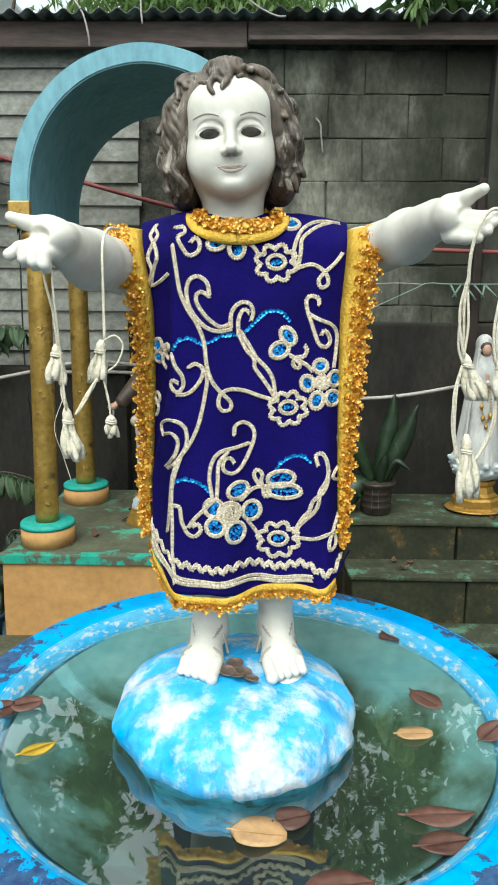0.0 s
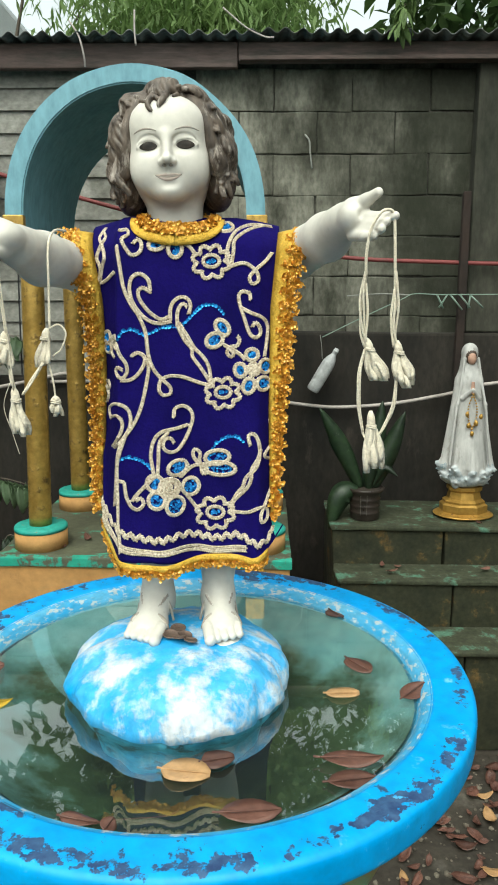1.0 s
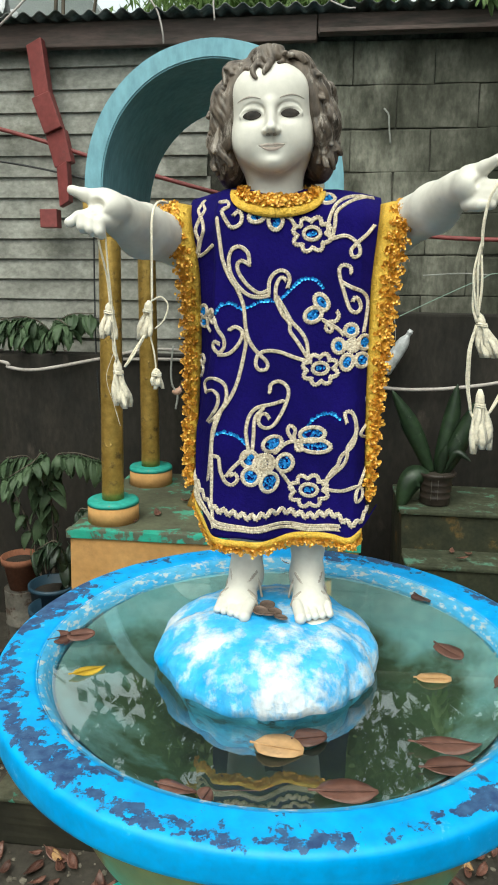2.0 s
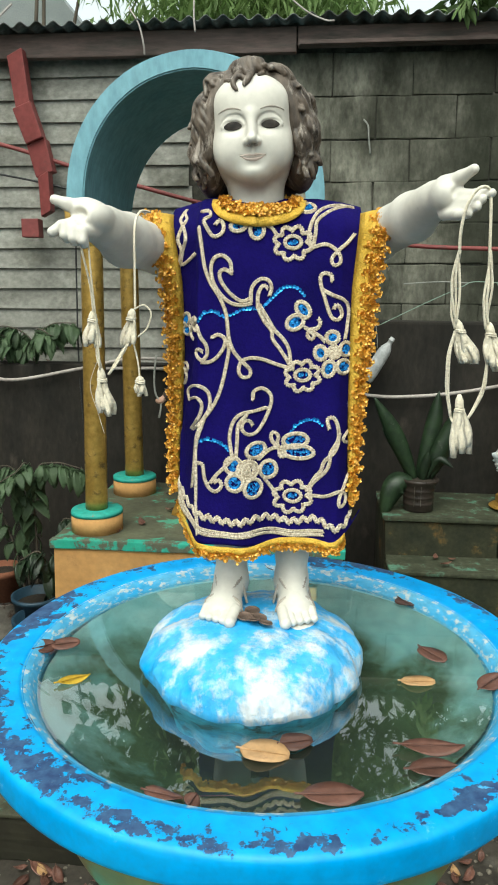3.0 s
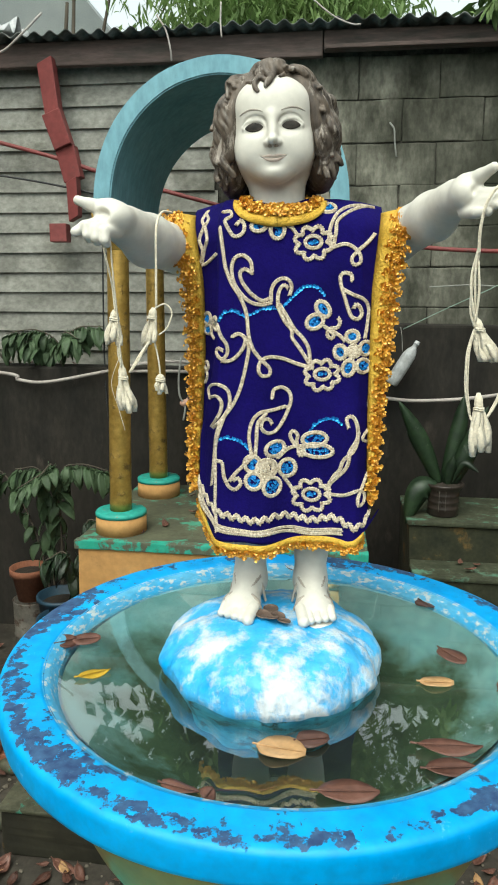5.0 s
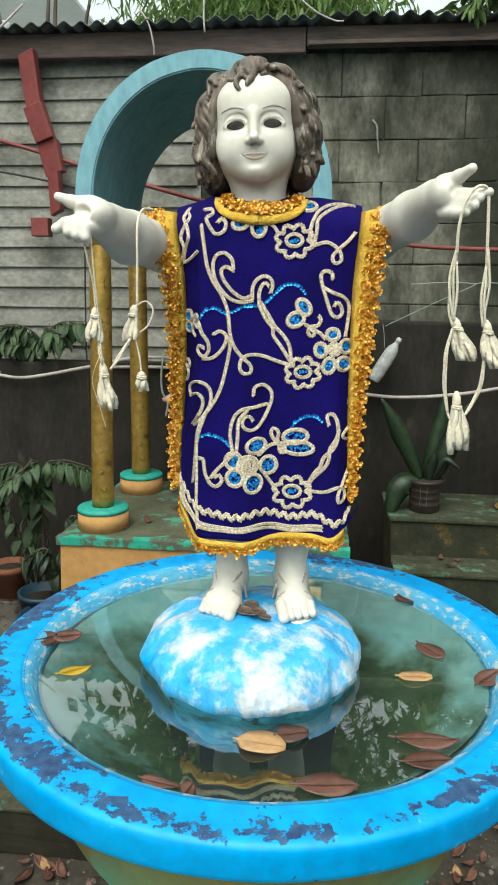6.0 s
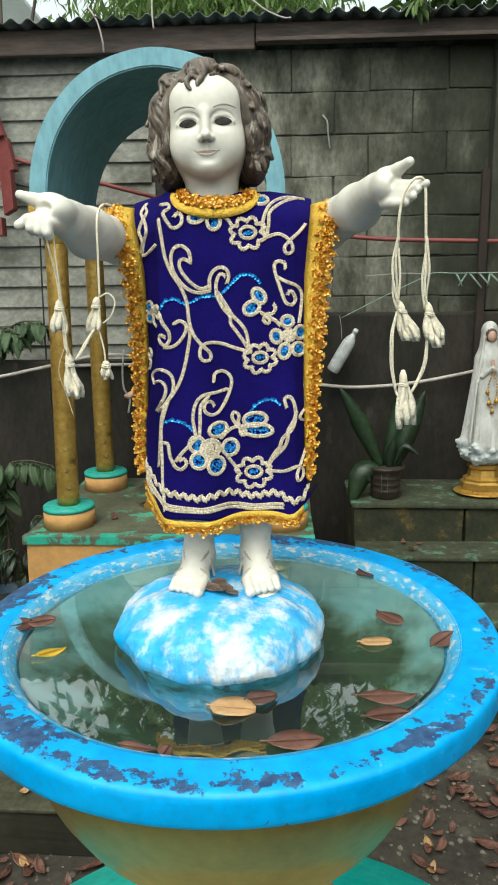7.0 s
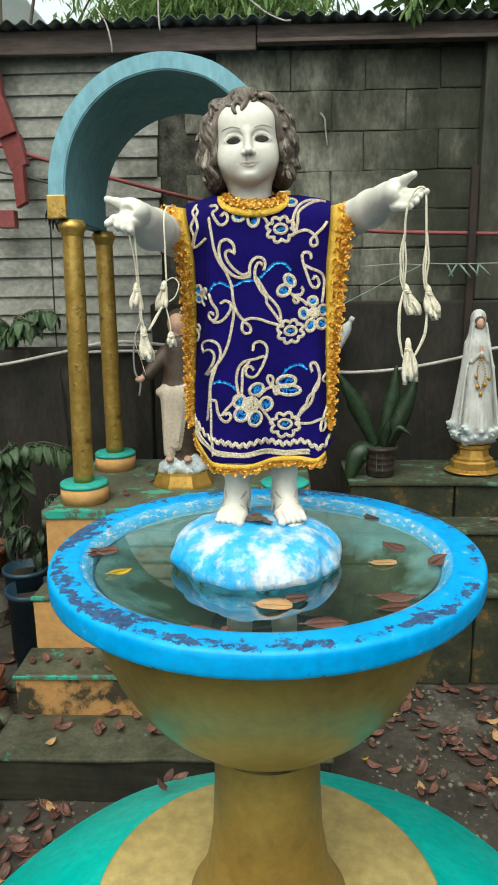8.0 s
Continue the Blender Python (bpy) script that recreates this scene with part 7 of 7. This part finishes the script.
def grit():
    """Loose grit and crumbs of leaf on the damp ground."""
    r = random.Random(19)
    verts, faces = [], []
    for _ in range(1500):
        left = r.random() < 0.4
        c = Vector((r.uniform(-1.5, -0.55) if left else r.uniform(0.35, 1.5), r.uniform(0.55, 1.75), 0.002))
        k = len(verts)
        q = 0.003 + 0.009 * r.random() ** 3
        for v in ICO_V:
            verts.append(c + Vector((v.x * q * r.uniform(0.7, 1.4), v.y * q * r.uniform(0.7, 1.4), v.z * q * 0.6)))
        faces += [(a + k, b + k, d + k) for a, b, d in ICO_F]
    tagged(raw("grit", verts, faces, M_GRIT), "loose grit and crumbs strewn over the damp ground", "grit", kind="stuff")


M_GRIT = mat("pale_grit", (0.06, 0.05, 0.038), (0.26, 0.23, 0.18), 18, 0.9, bump=0.3, grain=60, world=True)
grit()


# ---- trees beyond the wall ----
def tree(name, base, height, lobes, leaves, material, label, seed, leaf=(0.16, 0.035), trunk_r=0.12):
    r = random.Random(seed)
    top = tagged(empty(name, base), label, "tree")
    pts = [(0, 0, 0), (0.1, 0.05, height * 0.35), (-0.05, 0.1, height * 0.7), (0.1, 0, height)]
    line = smooth_line(pts, 6)
    bm = tube(line, [trunk_r * (1 - 0.75 * i / (len(line) - 1)) for i in range(len(line))], 12)
    for c, s in lobes:
        b = line[min(len(line) - 2, max(4, int(len(line) * 0.5)))]
        mid = (b + Vector(c)) / 2 + Vector((0, 0, 0.2))
        tube(smooth_line([b, mid, c], 5), [trunk_r * 0.45 * (1 - 0.085 * i) for i in range(11)], 7, bm)
    part("trunk", bm, M_BARK, top, "", True)
    nrng = np.random.default_rng(seed)
    total = sum(s[0] * s[1] * s[2] for _, s in lobes)
    verts, faces = [], []
    for c, s in lobes:
        n = int(leaves * s[0] * s[1] * s[2] / total)
        clumps = nrng.normal(size=(max(6, n // 26), 3))
        clumps /= np.linalg.norm(clumps, axis=1)[:, None]
        clumps *= nrng.uniform(0.35, 1.0, (len(clumps), 1)) ** 0.5
        centre = clumps[nrng.integers(0, len(clumps), n)] * np.array(s) + np.array(c) + nrng.normal(size=(n, 3)) * np.array([0.17, 0.17, 0.12])
        yaw, dip = nrng.uniform(0, 2 * np.pi, n), nrng.uniform(0.1, 1.2, n)
        d = np.stack([np.cos(yaw) * np.cos(dip), np.sin(yaw) * np.cos(dip), -np.sin(dip)], 1)
        w = np.stack([-np.sin(yaw), np.cos(yaw), nrng.uniform(-0.5, 0.5, n)], 1)
        k = nrng.uniform(0.7, 1.25, (n, 1))
        L, W = leaf[0] * k, leaf[1] * k
        q = np.stack([centre, centre + d * L * 0.45 + w * W, centre + d * L * 0.45 - w * W, centre + d * L + np.array([0, 0, -0.02])], 1)
        o = len(verts)
        verts.extend(map(tuple, q.reshape(-1, 3)))
        for i in range(n):
            a = o + 4 * i
            faces += [(a, a + 1, a + 2), (a + 1, a + 3, a + 2)]
    ob = raw("crown", verts, faces, material, False, top, "crown of many small leaves")
    tagged(ob, kind="stuff")
    return top


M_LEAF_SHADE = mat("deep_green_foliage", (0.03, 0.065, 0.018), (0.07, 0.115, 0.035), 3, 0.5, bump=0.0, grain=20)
thin_leaf(M_LEAF_SHADE)
tree("bush", (-0.35, 4.2, 0), 3.2, [((-0.35, -0.5, 3.30), (0.42, 0.3, 0.28)), ((0.1, -0.45, 3.35), (0.45, 0.3, 0.3)), ((0.38, -0.4, 3.26), (0.28, 0.3, 0.28)), ((0.0, -0.2, 3.75), (0.55, 0.3, 0.3))], 9000, M_LEAF_TREE, "bright green bush topping the roof edge", 41, (0.095, 0.010), 0.05)
tree("tree", (-0.1, 5.6, 0), 4.6, [((-0.35, 0, 3.9), (0.65, 0.7, 0.6)), ((0.12, 0.1, 4.4), (0.48, 0.8, 0.8)), ((-0.1, 0.2, 5.4), (0.85, 1.0, 0.9)), ((0.3, 0.3, 6.6), (1.1, 1.2, 0.9))], 6500, M_LEAF_TREE, "light green leafy tree beyond the wall", 3)
tree("tree", (2.35, 5.0, 0), 4.8, [((-0.5, -0.3, 3.6), (0.85, 0.8, 0.7)), ((0.6, 0, 3.7), (0.9, 0.9, 0.8)), ((-0.3, 0.2, 4.9), (1.2, 1.0, 1.0)), ((0, 0.2, 6.2), (1.3, 1.2, 1.0))], 6500, M_LEAF_SHADE, "dark green leafy tree beyond the wall", 7, (0.17, 0.045))
tree("tree", (-4.4, 5.6, 0), 4.6, [((0.1, 0, 4.6), (0.75, 0.9, 0.9)), ((-0.3, 0, 5.8), (1.1, 1.1, 1.0))], 5000, M_LEAF_SHADE, "dark green tree behind the grey roof", 12, (0.17, 0.045))
tree("tree", (0.0, 9.5, 0), 7.0, [((-0.8, 0, 6.0), (1.3, 1.5, 1.6)), ((5.0, 0, 5.6), (2.0, 1.5, 1.8))], 6000, M_LEAF_SHADE, "tall leafy trees farther behind the wall", 22, (0.24, 0.07), 0.2)

tree("tree", (-2.6, 6.0, 0), 4.4, [((0.9, -0.2, 5.6), (0.7, 0.6, 0.5)), ((0.3, 0, 6.6), (0.9, 0.8, 0.7)), ((1.25, 0, 4.7), (0.35, 0.4, 0.5))], 1500, M_LEAF_SHADE, "thin tree with sparse leaves beyond the wall", 33, (0.2, 0.06), 0.06)


def branch():
    """A leafy twig that hangs over the roof edge."""
    top = tagged(empty("overhanging_branch", (0.72, 2.75, 3.3)), "leafy green branch hanging over the roof edge", "branch")
    line = smooth_line([(0.5, 1.3, 0.9), (0.25, 0.5, 0.35), (0.08, -0.1, 0.02), (-0.05, -0.24, -0.22), (-0.09, -0.27, -0.40)], 7)
    part("stem", tube(line, [0.012 - 0.009 * i / len(line) for i in range(len(line))], 6), M_BARK, top, "", True)
    rr = random.Random(6)
    for i in range(10, len(line)):
        for s in (-1, 1, rr.choice((-1, 1))):
            ob = part("leaf", leaf_bm(0.13 * rr.uniform(0.7, 1.1), 0.03, -0.4, 0.1, 5, seed=i), M_LEAF_TREE, top, "", True)
            ob.matrix_local = pose(*line[i], 0, 0, rr.uniform(0, 360)) @ pose(0.03, 0, -0.03, rr.uniform(-30, 30), rr.uniform(30, 80), 0)


branch()


def far_house():
    top = tagged(empty("house", (-3.2, 8.0, 0)), "far house with a pale grey sloping roof", "house")
    part("wall", box(-2.3, 0.6, 0, 3, 0, 4.4), M_HOUSE, top)
    bm = bmesh.new()
    vs = [bm.verts.new(p) for p in ((-2.6, -0.3, 4.35), (0.9, -0.3, 4.35), (-0.65, -0.3, 6.2), (-2.6, -0.3, 6.2), (-2.6, 3.2, 4.35), (0.9, 3.2, 4.35), (-0.65, 3.2, 6.2), (-2.6, 3.2, 6.2))]
    for q in ((0, 1, 2, 3), (5, 4, 7, 6), (1, 5, 6, 2), (3, 2, 6, 7), (4, 0, 3, 7), (4, 5, 1, 0)):
        bm.faces.new([vs[i] for i in q])
    part("roof", bm, M_HOUSE, top, "pale grey sloping roof")


far_house()


def tarp():
    bm = bmesh.new()
    n = 18
    g = [[bm.verts.new((-0.26 + 0.5 * i / n, 0.4 * j / n, 0.11 * max(0, noise.noise(Vector((i * 0.33, j * 0.33, 4))) + 0.35) * (1 - (j / n) * 0.4) + 0.012)) for j in range(n + 1)] for i in range(n + 1)]
    for i in range(n):
        for j in range(n):
            bm.faces.new((g[i][j], g[i + 1][j], g[i + 1][j + 1], g[i][j + 1]))
    ob = tagged(obj("plastic_sheet", bm, M_BOTTLE, True), "crumpled white plastic sheet lying on the roof", "plastic sheet")
    so = ob.modifiers.new("thickness", "SOLIDIFY")
    so.thickness = 0.003
    ob.location = (-1.74, 2.62, 2.935)


tarp()

# ---- pieces of the wall ----
def shared(name, bm, material):
    me = bpy.data.meshes.new(name)
    bm.to_mesh(me)
    bm.free()
    me.materials.append(material)
    return me


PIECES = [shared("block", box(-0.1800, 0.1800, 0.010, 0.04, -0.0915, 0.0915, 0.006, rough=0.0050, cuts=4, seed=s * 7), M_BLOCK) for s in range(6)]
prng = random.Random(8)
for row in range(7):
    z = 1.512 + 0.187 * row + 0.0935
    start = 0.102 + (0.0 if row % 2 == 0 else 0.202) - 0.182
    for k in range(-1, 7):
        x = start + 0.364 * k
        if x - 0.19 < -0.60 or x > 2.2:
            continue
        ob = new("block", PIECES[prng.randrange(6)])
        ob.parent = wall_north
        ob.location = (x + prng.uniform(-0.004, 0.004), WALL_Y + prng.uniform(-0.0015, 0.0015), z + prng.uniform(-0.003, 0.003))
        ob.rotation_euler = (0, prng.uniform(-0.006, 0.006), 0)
BOARDS = [shared("siding_board", box(-1.2, 1.2, -0.004, 0.006, -0.052, 0.052, 0.002, rough=0.0022, cuts=4, seed=s + 20), M_BOARD) for s in range(4)]
for row in range(15):
    for k, x in enumerate((-1.760, -3.563)):
        ob = new("siding_board", BOARDS[prng.randrange(4)])
        ob.parent = wall_north
        if k:
            ob.scale = (0.5, 1, 1)
        ob.location = (x + prng.uniform(-0.008, 0.008), WALL_Y - 0.002, 1.425 + 0.0972 * row)
        ob.rotation_euler = (radians(-9), prng.uniform(-0.006, 0.006), 0)
